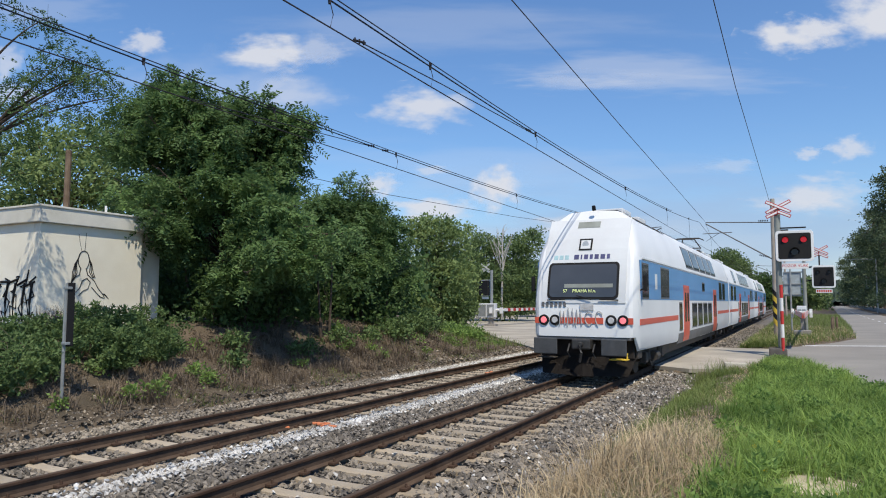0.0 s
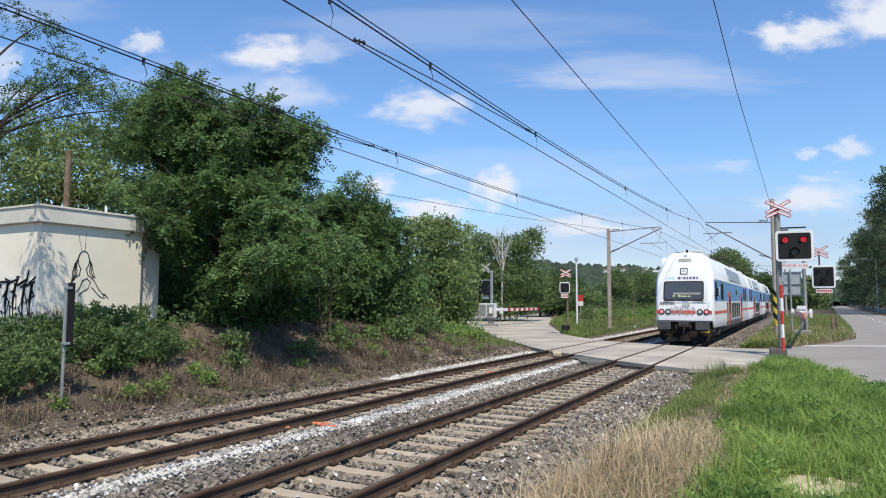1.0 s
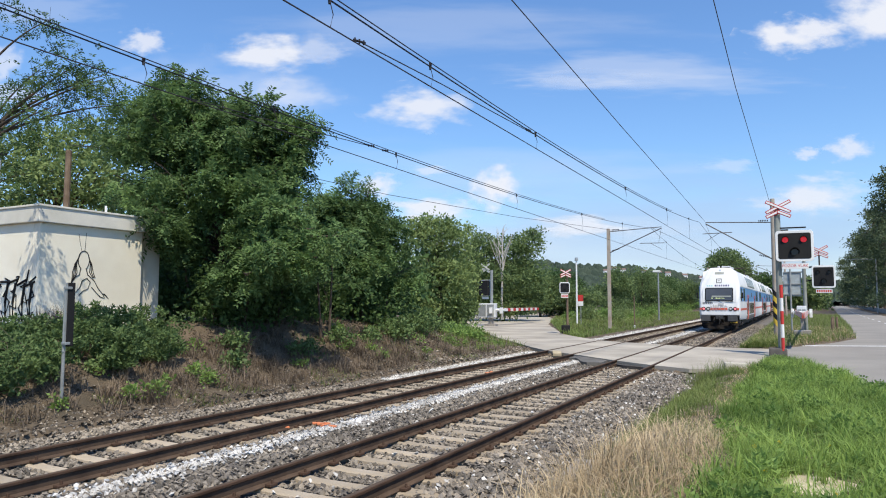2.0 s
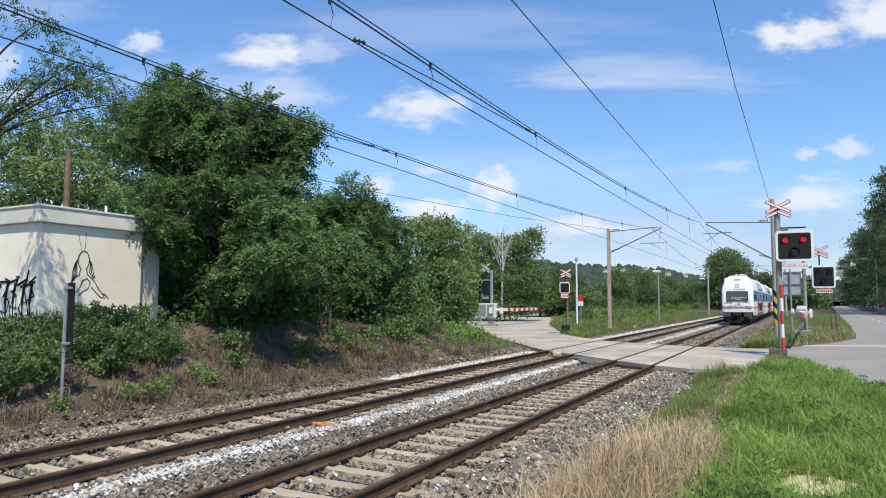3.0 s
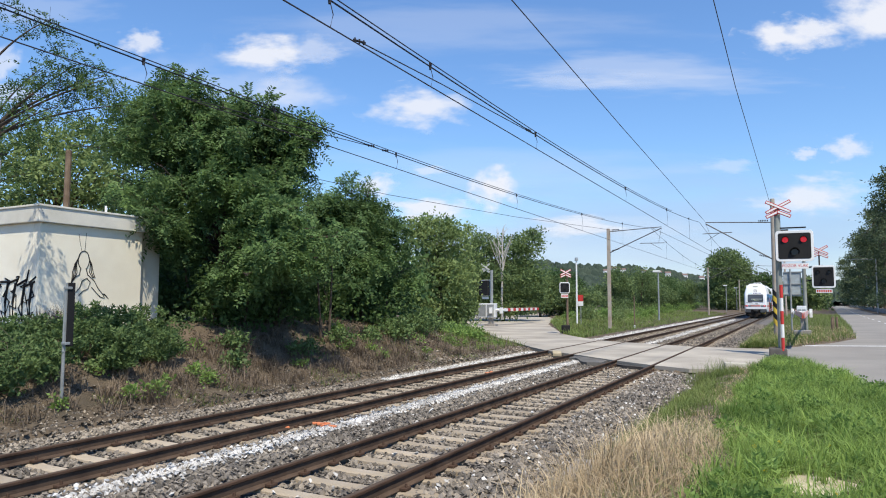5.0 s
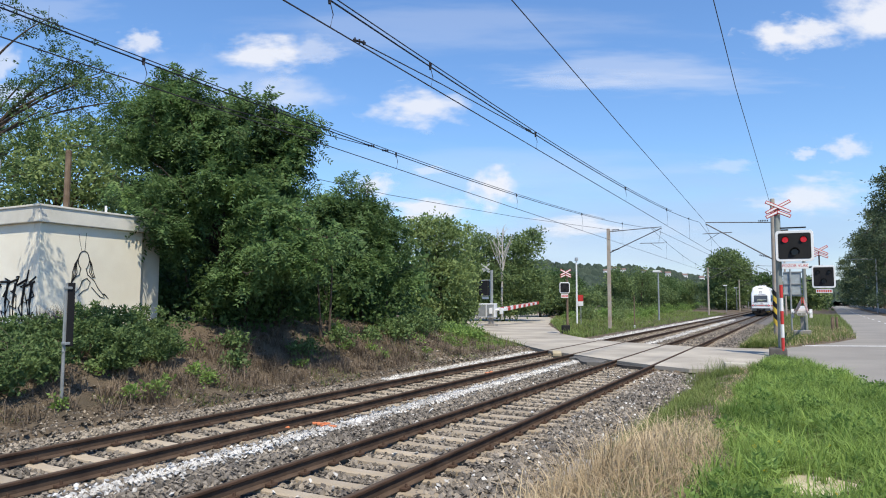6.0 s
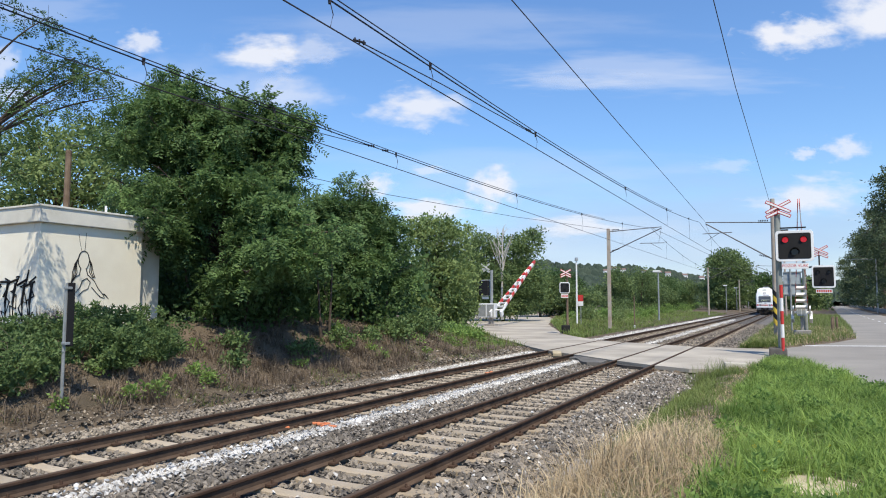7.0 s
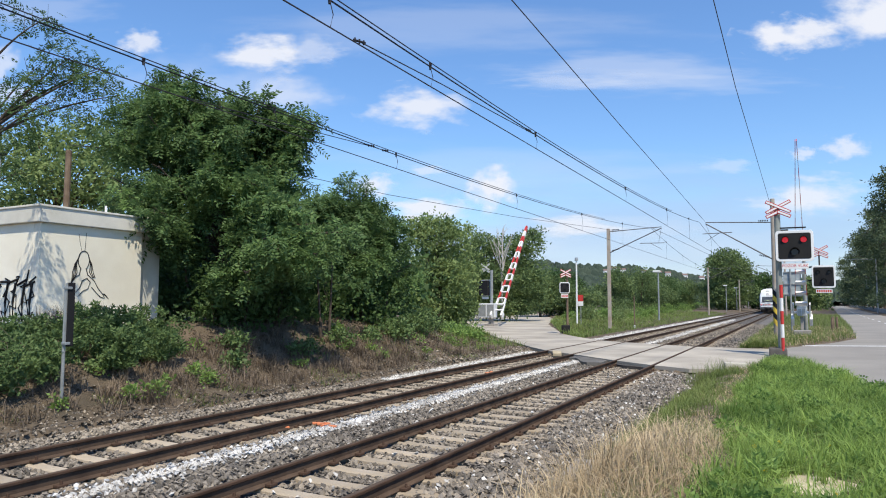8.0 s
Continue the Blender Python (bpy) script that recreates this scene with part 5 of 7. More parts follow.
def view_point(px, d, z=0.0):
    """A spot on the plan: px metres to the side of the view's axis at 1 m, d metres ahead."""
    a = radians(27.78)
    r, f = (math.cos(a), math.sin(a)), (-math.sin(a), math.cos(a))
    return (px * d * r[0] + d * f[0], px * d * r[1] + d * f[1])


VIEW_TURN = 27.78
SWAYING = []


def limb_curve(a, b, lift, n=6):
    """Points of a bough from a to b that rises before it levels out."""
    c = a.lerp(b, 0.5) + Vector((0, 0, lift))
    return [a * (1 - f) ** 2 + c * 2 * f * (1 - f) + b * f * f for f in (i / n for i in range(n + 1))]


def bough(owner, root, tip, thick, leaves, leaf_material, lift=0.25, twig=0.75, flat=0.42, rib=0.40, pairs=6, leaflet=0.14, swing=5.0, first=0.42):
    """One bough: a curved limb with side twigs, and sprays of compound leaves layered along them; it sways about its root."""
    root, tip = Vector(root), Vector(tip)
    pts = limb_curve(Vector((0, 0, 0)), tip - root, lift)
    bm = bm_new()
    n = len(pts) - 1
    for i in range(n):
        rod(bm, pts[i], pts[i + 1], thick * (1 - 0.8 * i / n), thick * (1 - 0.8 * (i + 1) / n), 6)
    lobes = [(*pts[-1], 0.22, 0.22, 0.13)]
    length = (tip - root).length
    m = max(5, int(length * 2.6))
    for k in range(m):
        f = first + (1.0 - first) * (k + 0.5) / m
        i = min(n - 1, int(f * n))
        p = pts[i].lerp(pts[i + 1], f * n - i)
        way = (pts[i + 1] - pts[i]).normalized()
        side = way.cross(Vector((0, 0, 1)))
        side = side.normalized() if side.length > 0.05 else Vector((1, 0, 0))
        ang = RNG.uniform(0, 6.28)
        out = way * 0.55 + (side * math.cos(ang) + side.cross(way) * math.sin(ang)) * 0.8 + Vector((0, 0, 0.12))
        end = p + out.normalized() * twig * RNG.uniform(0.5, 1.15) * (1.15 - 0.75 * f)
        rod(bm, p, end, thick * 0.3 * (1.1 - f * 0.6), thick * 0.08, 5, cap=False)
        r = 0.3 * RNG.uniform(0.75, 1.3) * (1.2 - 0.5 * f)
        lobes.append((*end, r, r, r * flat))
        lobes.append((*p.lerp(end, 0.45), r * 0.7, r * 0.7, r * flat * 0.8))
    ob = part("bough", bm, M_BARK, owner)
    ob.location = root
    v, q = pinnate(lobes, leaves, rib, pairs, leaflet, 0.55, 0.15, 0.17)
    np_mesh("leaves", v, q, leaf_material, ob)
    SWAYING.append((ob, tuple(root), swing, RNG.uniform(-0.25, 0.25)))
    return ob


def bough_tree(x, y, z, top, r, label, tips, leaves, leaf_material, stems=(), **more):
    """A tree whose own x runs across the view: a leaning trunk and boughs, each (tip x, y, z, height of its root)."""
    t = thing("tree", pose(x, y, z, 0, 0, VIEW_TURN), label, "tree")
    top = Vector(top)
    bm = bm_new()
    prev, k = Vector((0, 0, -0.5)), 7
    for i in range(1, k + 1):
        p = top * (i / k) + Vector((RNG.normal() * 0.06, RNG.normal() * 0.06, 0))
        rod(bm, prev, p, r * (1 - 0.85 * (i - 1) / k), r * (1 - 0.85 * i / k), 9)
        prev = p
    part("trunk", bm, M_BARK, t)
    for a, b in stems:
        part("stem", rod(bm_new(), a, b, 0.05, 0.022, 8), M_BARK, t)
    for bx, by, bz, rz in tips:
        root = top * (rz / top.z)
        size = (Vector((bx, by, bz)) - root).length
        bough(t, root, (bx, by, bz), max(0.02, r * 0.16 * size ** 0.6), int(leaves * (0.35 + 0.24 * size)), leaf_material, swing=12.0 if bx > 1.7 and bz > 4.3 else 5.5, **more)
    return t


def build_trees():
    # the locust beside the cabin: upper boughs thrust up and out, lower ones hang over the bank
    upper = [(-1.7, 0, 8.5, 4.5), (-2.6, 0.3, 7.9, 4.2), (-0.9, -0.8, 7.7, 4.8), (-0.1, 0, 7.5, 4.5), (0.7, -0.5, 7.3, 4.4), (1.5, -0.6, 7.4, 4.4), (1.7, 0, 6.9, 4.2), (2.95, -0.4, 6.45, 3.6), (2.4, 0.3, 6.0, 3.4), (2.65, -0.3, 5.35, 3.0),
             (-3.35, 0.2, 6.8, 3.6), (-3.3, -0.6, 5.9, 3.2), (-3.6, 0, 5.1, 2.8), (-1.8, -1.5, 6.6, 3.6), (-0.5, -1.8, 6.3, 3.6), (0.9, -1.6, 6.0, 3.4), (2.0, -1.2, 5.0, 3.0), (-2.9, -0.5, 7.3, 4.0), (-3.0, -1.0, 6.3, 3.4), (2.0, -0.5, 6.6, 3.8), (-2.2, -0.2, 8.2, 4.6)]
    lower = [(-2.7, -1.4, 4.4, 2.6), (-1.2, -2.2, 4.9, 2.8), (0.3, -2.3, 4.7, 2.8), (2.7, -0.8, 4.0, 2.4), (-1.9, -1.9, 3.3, 2.0), (-0.6, -1.6, 3.6, 2.2), (2.3, -3.4, 2.6, 2.4), (1.7, -3.5, 1.7, 1.9), (3.5, -3.4, 2.1, 2.2), (4.1, -3.1, 2.7, 2.6), (3.2, -3.3, 2.9, 2.8), (2.7, -4.0, 2.2, 2.4), (2.6, -3.2, 3.4, 2.8),
             (3.0, 0.2, 2.6, 1.6), (-2.2, 0.6, 3.2, 2.0), (0.4, 1.5, 5.5, 3.2), (1.8, 1.2, 4.6, 2.6), (-0.9, -2.7, 3.3, 2.4), (-1.4, -1.4, 7.2, 4.4), (0.2, -1.2, 7.0, 4.0), (1.5, -2.4, 4.3, 3.0)]
    locust = bough_tree(-15.8, 15.42, 1.0, (-0.5, 0.1, 7.2), 0.2, "dense green locust tree with feathery drooping leaves on the bank", upper + lower, 195, L_LOCUST,
               (((0.6, -0.4, -0.5), (1.3, -0.5, 4.2)), ((1.4, 0.4, -0.5), (2.2, 0.3, 4.6)), ((-0.6, -0.6, -0.5), (-1.6, -0.6, 5.0)), ((2.9, 0.8, -0.6), (2.7, 0.6, 2.6)), ((3.1, 0.9, -0.6), (3.2, 0.8, 2.8))))
    bough(locust, (-0.2, 0, 2.6), (-1.05, -3.1, 3.5), 0.05, 110, L_LOCUST, lift=0.5, twig=0.6, first=0.72)
    tips = [(-1.7, 0, 6.0, 3.2), (-0.45, 0.2, 6.3, 3.4), (0.8, 0, 5.5, 3.0), (1.05, -0.3, 4.8, 2.6), (-2.0, 0.2, 5.5, 3.0), (-0.9, -1.0, 5.5, 3.0), (0.2, -1.2, 4.7, 2.6), (1.1, -0.6, 3.8, 2.2), (-1.7, -1.0, 4.5, 2.6), (-0.9, -1.6, 3.6, 2.2),
            (1.55, 0, 3.8, 2.0), (-1.3, -1.4, 2.8, 1.8), (0.6, -1.2, 2.9, 1.8), (2.0, 0.4, 2.9, 1.6), (-2.8, 0, 4.0, 2.2), (-2.6, -0.6, 2.7, 1.6), (0.2, 1.2, 5.2, 2.8), (-1.5, 1.2, 4.4, 2.4), (0.3, 0, 6.0, 3.2)]
    bough_tree(-14.91, 21.54, 0.5, (-0.3, 0, 5.4), 0.14, "smaller green locust tree behind the dry bank", tips, 250, L_LOCUST, (((-1.0, 0, -0.5), (-1.2, 0, 3.6)), ((0.8, 0.3, -0.5), (1.1, 0.2, 3.2))))
    L = [(-0.1, 0.2, 6.23, 1.56, 1.49, 1.12), (-1.2, -0.14, 4.57, 1.68, 1.6, 1.68), (0.41, 0.82, 4.2, 1.69, 1.6, 1.69), (-1.78, -0.04, 6.97, 1.06, 1.0, 0.75), (-0.2, 0.38, 1.95, 2.06, 1.96, 1.42), (0.71, 1.23, 6.48, 0.75, 0.72, 0.98), (1.4, -0.2, 3.22, 0.95, 0.9, 1.45), (-0.46, -0.31, 7.13, 0.81, 0.77, 0.52), (-1.54, 0.09, 2.14, 1.51, 1.43, 1.51), (0.8, 0.7, 1.39, 1.0, 1.0, 1.04), (-0.0, 0.81, 7.04, 0.83, 0.79, 0.6)]
    tree(-20.64, 38.87, 0.1, L, simple_leaves(L, 21000, 0.2, 0.4), L_LIGHT, "light green leafy tree beside the lane", 0.2, 6.0, n=16, group="tree belt beyond the lane")
    L = [(-2.37, -0.65, 7.75, 2.08, 1.97, 1.47), (0.32, 0.82, 7.45, 2.45, 2.32, 1.59), (2.26, 1.16, 8.32, 1.7, 1.61, 1.21), (0.7, -0.12, 4.36, 3.32, 3.15, 2.17), (2.89, 0.51, 4.65, 1.56, 1.48, 2.64), (-1.73, -0.58, 3.78, 2.19, 2.08, 2.19), (-0.52, -0.33, 1.95, 3.33, 3.17, 1.45), (2.74, 1.97, 9.46, 0.85, 0.81, 0.61), (-2.85, -1.76, 5.88, 1.81, 1.72, 2.42), (1.7, 1.45, 2.26, 2.14, 2.03, 1.22), (-1.98, -1.5, 8.58, 1.09, 1.03, 0.6)]
    tree(-27.86, 66.72, 0.1, L, simple_leaves(L, 27000, 0.26, 0.4), L_FAR, "green leafy tree beyond the barrier", 0.22, 7.5, n=16, group="tree belt beyond the lane")
    L = [(0.11, -0.3, 4.27, 2.32, 2.2, 2.16), (2.26, 0.48, 3.1, 2.16, 2.05, 1.69), (3.69, 2.25, 2.49, 2.33, 2.22, 1.24), (0.6, -0.55, 2.33, 2.77, 2.63, 1.23), (5.81, 3.13, 2.34, 2.33, 2.21, 1.09)]
    tree(-31.14, 87.6, 0.1, L, simple_leaves(L, 16000, 0.27, 0.4), L_FAR, "low leafy trees at the bend of the lane", 0.2, 4.0, n=10, group="tree belt beyond the lane")
    L = [(-0.51, -0.83, 7.1, 1.12, 1.06, 0.8), (0.02, 0.95, 7.42, 1.29, 1.23, 0.8), (0.65, -0.42, 5.84, 1.77, 1.69, 0.8), (-1.99, -0.63, 5.92, 1.04, 0.99, 0.92), (2.29, 0.36, 6.27, 0.88, 0.84, 1.0), (0.24, -0.39, 7.56, 0.67, 0.64, 0.4), (0.17, 1.11, 8.14, 0.71, 0.67, 0.38), (-1.47, -1.36, 6.76, 0.89, 0.85, 0.89), (-0.86, -0.16, 4.87, 1.84, 1.75, 0.92), (1.68, 0.8, 5.05, 1.13, 1.08, 0.91), (-2.13, -1.21, 4.59, 1.13, 1.08, 0.91)]
    tree(-26.15, 16.75, 1.2, L, simple_leaves(L, 9500, 0.24, 0.4, 0.2), L_LIGHT, "pale green broadleaf tree behind the cabin", 0.2, 6.5, n=16, group="thicket behind the cabin")
    L = [(-0.71, -0.45, 5.0, 2.0, 2.0, 1.4), (1.95, 0.77, 4.2, 2.3, 2.2, 1.6), (-1.96, -1.77, 4.84, 2.53, 2.4, 1.69), (-0.53, 0.47, 3.24, 3.21, 3.05, 1.75), (4.42, 1.32, 4.26, 2.23, 2.12, 1.67), (5.32, 2.81, 2.91, 1.72, 1.63, 1.72), (1.75, 1.73, 2.07, 3.22, 3.06, 1.46), (-1.38, -1.58, 2.59, 2.52, 2.39, 1.4), (6.53, 3.55, 2.92, 1.72, 1.64, 1.58), (7.74, 4.31, 3.21, 1.73, 1.64, 1.73), (9.82, 4.23, 2.03, 1.68, 1.59, 1.4)]
    tree(-27.35, 24.03, 1.0, L, simple_leaves(L, 14000, 0.34, 0.4), L_DARK, "dark leafy tree in the thicket", 0.2, 6.0, n=16, group="thicket behind the cabin")
    for i, (x, y, h, R) in enumerate([(-25, 46, 5.4, 2.4), (-32, 60, 7.0, 2.8), (-36, 74, 7.4, 3.4), (-42, 88, 8.0, 4.0), (-21, 27, 4.2, 1.8), (-23.5, 33, 4.8, 2.0), (-33, 13, 6.0, 2.6)]):
        lb = scatter_lobes(13, R, 0.8, h - 0.8, R * 0.42, seed=i + 3)
        tree(x, y, 0.1 if y > 28 else 0.9, lb, simple_leaves(lb, 9500, 0.23, 0.45), (L_DARK, L_FAR, L_BUSH)[i % 3], "leafy green tree in the belt behind the bank", 0.16, h * 0.8, n=10, group="tree belt behind the bank")
    # sparse tree beside the cabin, its boughs reaching across
    tips = [(2.07, 0, 5.6, 4.0), (2.87, 0.1, 4.75, 4.05), (2.7, -0.3, 5.15, 4.1), (1.4, -0.2, 5.45, 4.1), (1.05, 0.2, 5.1, 3.9), (1.05, 0, 3.4, 2.8), (1.4, 0.1, 6.6, 5.5), (2.45, 0.3, 5.45, 4.2), (1.9, -0.4, 4.6, 3.8), (0.0, 1.5, 5.0, 3.8), (-1.2, 1.75, 4.3, 3.3), (-0.5, 1.6, 4.7, 3.5)]
    bough_tree(-14.24, 7.2, 1.1, (0.15, 0, 6.6), 0.12, "sparse dark-branched tree reaching over the cabin", tips, 100, L_DARK, rib=0.19, pairs=5, leaflet=0.07, twig=0.75, lift=0.3, flat=0.25)
    # bleached dead tree
    lb = [(0.5, 0.1, 9.7, 0.4, 0.4, 0.5), (-0.6, 0, 9.4, 0.4, 0.4, 0.5), (-1.3, -0.4, 8.6, 0.5, 0.5, 0.4), (1.1, 0.4, 9.0, 0.4, 0.4, 0.4), (0.9, 0.3, 8.2, 0.4, 0.4, 0.4), (-1.0, -0.3, 7.9, 0.5, 0.5, 0.4)]
    t = thing("dead_tree", pose(-26.95, 64.3, 0.2), "bare bleached dead tree standing out of the green belt", "tree")
    part("trunk", limbs(bm_new(), (0, 0, 0), (0.1, 0, 9.4), 0.15, lb, 20), M_DEADWOOD, t)
    # round tree by the far platform and the hedge before it
    lb = scatter_lobes(22, 7.0, 2.5, 13.0, 3.0, seed=77)
    tree(-16.0, 182, 0, lb, simple_leaves(lb, 26000, 0.5, 0.5), L_FAR, "large round dark green tree beside the far platform", 0.5, 10, n=12)
    lb = scatter_lobes(12, 5.0, 2.0, 9.0, 2.6, seed=78)
    tree(-9.5, 235, 0, lb, simple_leaves(lb, 7000, 0.8, 0.5), L_DARK, "dark green tree near the line far off", 0.4, 8, n=8)
    for i in range(26):
        y = 92 + i * 6.2
        x = -31 - 3.0 * math.sin(i * 1.7) + 0.08 * (y - 92) - 6 * (i % 3)
        h = 5.6 + 1.1 * math.sin(i * 2.3) + 0.012 * y
        lb = scatter_lobes(9, h * 0.42, 0.8, h - 0.8, h * 0.2, seed=100 + i)
        tree(x, y, 0.1, lb, simple_leaves(lb, 7500, 0.28, 0.45, 0.36, 0.1, 0.6), L_FAR if i % 4 else L_DARK, "leafy tree in the row behind the platform", 0.2, h * 0.8, n=6, group="tree row behind the platform")
    # tall trees by the road
    for i, (x, y, h) in enumerate([(17.5, 146.0, 28), (17.2, 163.0, 25.5), (17.4, 180.0, 23), (18.0, 196.0, 22), (19.2, 226.0, 22), (21.1, 206.2, 27), (18.8, 236.0, 25), (19.3, 269.1, 22), (16.7, 132.6, 27), (20.5, 301.1, 15), (23.0, 360.9, 16)]):
        lb = scatter_lobes(38, 7.2, 2.0, h - 0.8, 1.3, seed=200 + i, flat=0.36)
        tree(x, y, 0, lb, simple_leaves(lb, 10500, 0.5, 0.2, 0.2), L_PINE, "tall dark tree in the row along the road", 0.35, h * 0.94, n=36, group="tall trees along the road")
    for i in range(14):
        y = 190 + i * 30
        x = 4 - 0.01 * y + (i % 3) * 1.5
        lb = scatter_lobes(8, 3.6, 1.2, 7 + (i % 3), 2.0, seed=260 + i)
        tree(x, y, 0, lb, simple_leaves(lb, 1800, 0.8, 0.5), L_FAR, "leafy tree between railway and road far off", 0.2, 6, n=5, group="far trees between railway and road")


def build_hill():
    """The wooded ridge on the skyline, its woods as one mass of clumps, with a few houses in it."""
    g = np.random.default_rng(11)
    ridge = lambda p, dd: (dd - 400) / 330 * (38 - 17 * smooth(0.1, 0.55, p) + 4 * np.sin(p * 9) + 2 * np.sin(p * 23))
    # tree tops as a field of rounded crowns
    gx = np.linspace(-0.95, 0.95, 560)
    gd = np.concatenate([np.linspace(400, 560, 36), np.linspace(563, 800, 90)])
    P, D = np.meshgrid(gx, gd, indexing="ij")
    a = radians(VIEW_TURN)
    X = P * D * math.cos(a) - D * math.sin(a)
    Y = P * D * math.sin(a) + D * math.cos(a)
    Z = ridge(P, D) * (1 - smooth(740, 800, D)) - 2.0
    size = 8.5
    crown = np.zeros_like(Z)
    IX, IY = np.floor(X / size).astype(int), np.floor(Y / size).astype(int)
    hash01 = lambda u, v, k: np.modf(np.abs(np.sin(u * 127.1 + v * 311.7 + k * 74.7) * 43758.5453))[0]
    for du in (-1, 0, 1):
        for dv in (-1, 0, 1):
            u, v = IX + du, IY + dv
            cx, cy = (u + 0.15 + 0.7 * hash01(u, v, 1)) * size, (v + 0.15 + 0.7 * hash01(u, v, 2)) * size
            rr = size * (0.5 + 0.35 * hash01(u, v, 3))
            tall = 4 + 6.5 * hash01(u, v, 4) ** 2
            q = np.clip(1 - ((X - cx) ** 2 + (Y - cy) ** 2) / rr ** 2, 0, 1)
            crown = np.maximum(crown, tall * q ** 0.6)
    Z = Z + crown + 0.8 * g.normal(size=Z.shape) * (crown > 0.5)
    i, j = np.meshgrid(np.arange(len(gx) - 1), np.arange(len(gd) - 1), indexing="ij")
    q = (i * len(gd) + j).ravel()
    k = len(gd)
    tagged(np_mesh("hill_woods", np.column_stack([X.ravel(), Y.ravel(), Z.ravel()]), np.column_stack([q, q + k, q + k + 1, q + 1]), M_WOODS, smooth=False), "distant wooded ridge on the skyline, hazy green", "woods", kind="stuff")
    for p, dd, dz in ((0.243, 640, 8), (0.255, 665, 9), (0.268, 650, 9), (0.322, 660, 8), (0.385, 660, 8), (0.30, 640, 9), (0.335, 640, 9), (0.36, 660, 8)):
        x, y = view_point(p, dd)
        z = float(ridge(np.array(p), np.array(dd))) + dz - 4
        hs = thing("house", pose(x, y, z - 3, 0, 0, 25), "small distant pale house with a red roof among the woods", "house", "houses on the ridge")
        bm = bm_new()
        box(bm, (0, 0, 1.5), (5, 4, 6))
        part("wall", bm, M_WHITE, hs)
        bm = bm_new()
        q = [bm.verts.new(v) for v in ((-2.7, -2.3, 4.5), (2.7, -2.3, 4.5), (2.7, 2.3, 4.5), (-2.7, 2.3, 4.5), (-2.7, 0, 6.2), (2.7, 0, 6.2))]
        for f in ((0, 1, 5, 4), (2, 3, 4, 5), (0, 4, 3), (1, 2, 5)):
            bm.faces.new([q[k] for k in f])
        part("roof", bm, M_ROOFTILE, hs)
        for k in (-2, 2):
            bm = bm_new()
            box(bm, (k * 0.6, -2.03, 2.6), (0.9, 0.1, 1.2))
            part("window", bm, M_GLASS, hs)


build_trees()
build_hill()


# ---- bank growth, grass and weeds ----
def patch(n, x0, x1, y0, y1, keep=None, power=1.0):
    xy = np.column_stack([RNG.uniform(x0, x1, n), y0 + (y1 - y0) * RNG.random(n) ** power])
    ok = ~on_road(xy[:, 0], xy[:, 1], 0.02)
    if keep is not None:
        ok &= keep(xy[:, 0], xy[:, 1])
    xy = xy[ok]
    return xy, ground_z(xy[:, 0], xy[:, 1])


def stuff(name, vf, material, label, category="grass"):
    return tagged(np_mesh(name, vf[0], vf[1], material), label, category, kind="stuff")


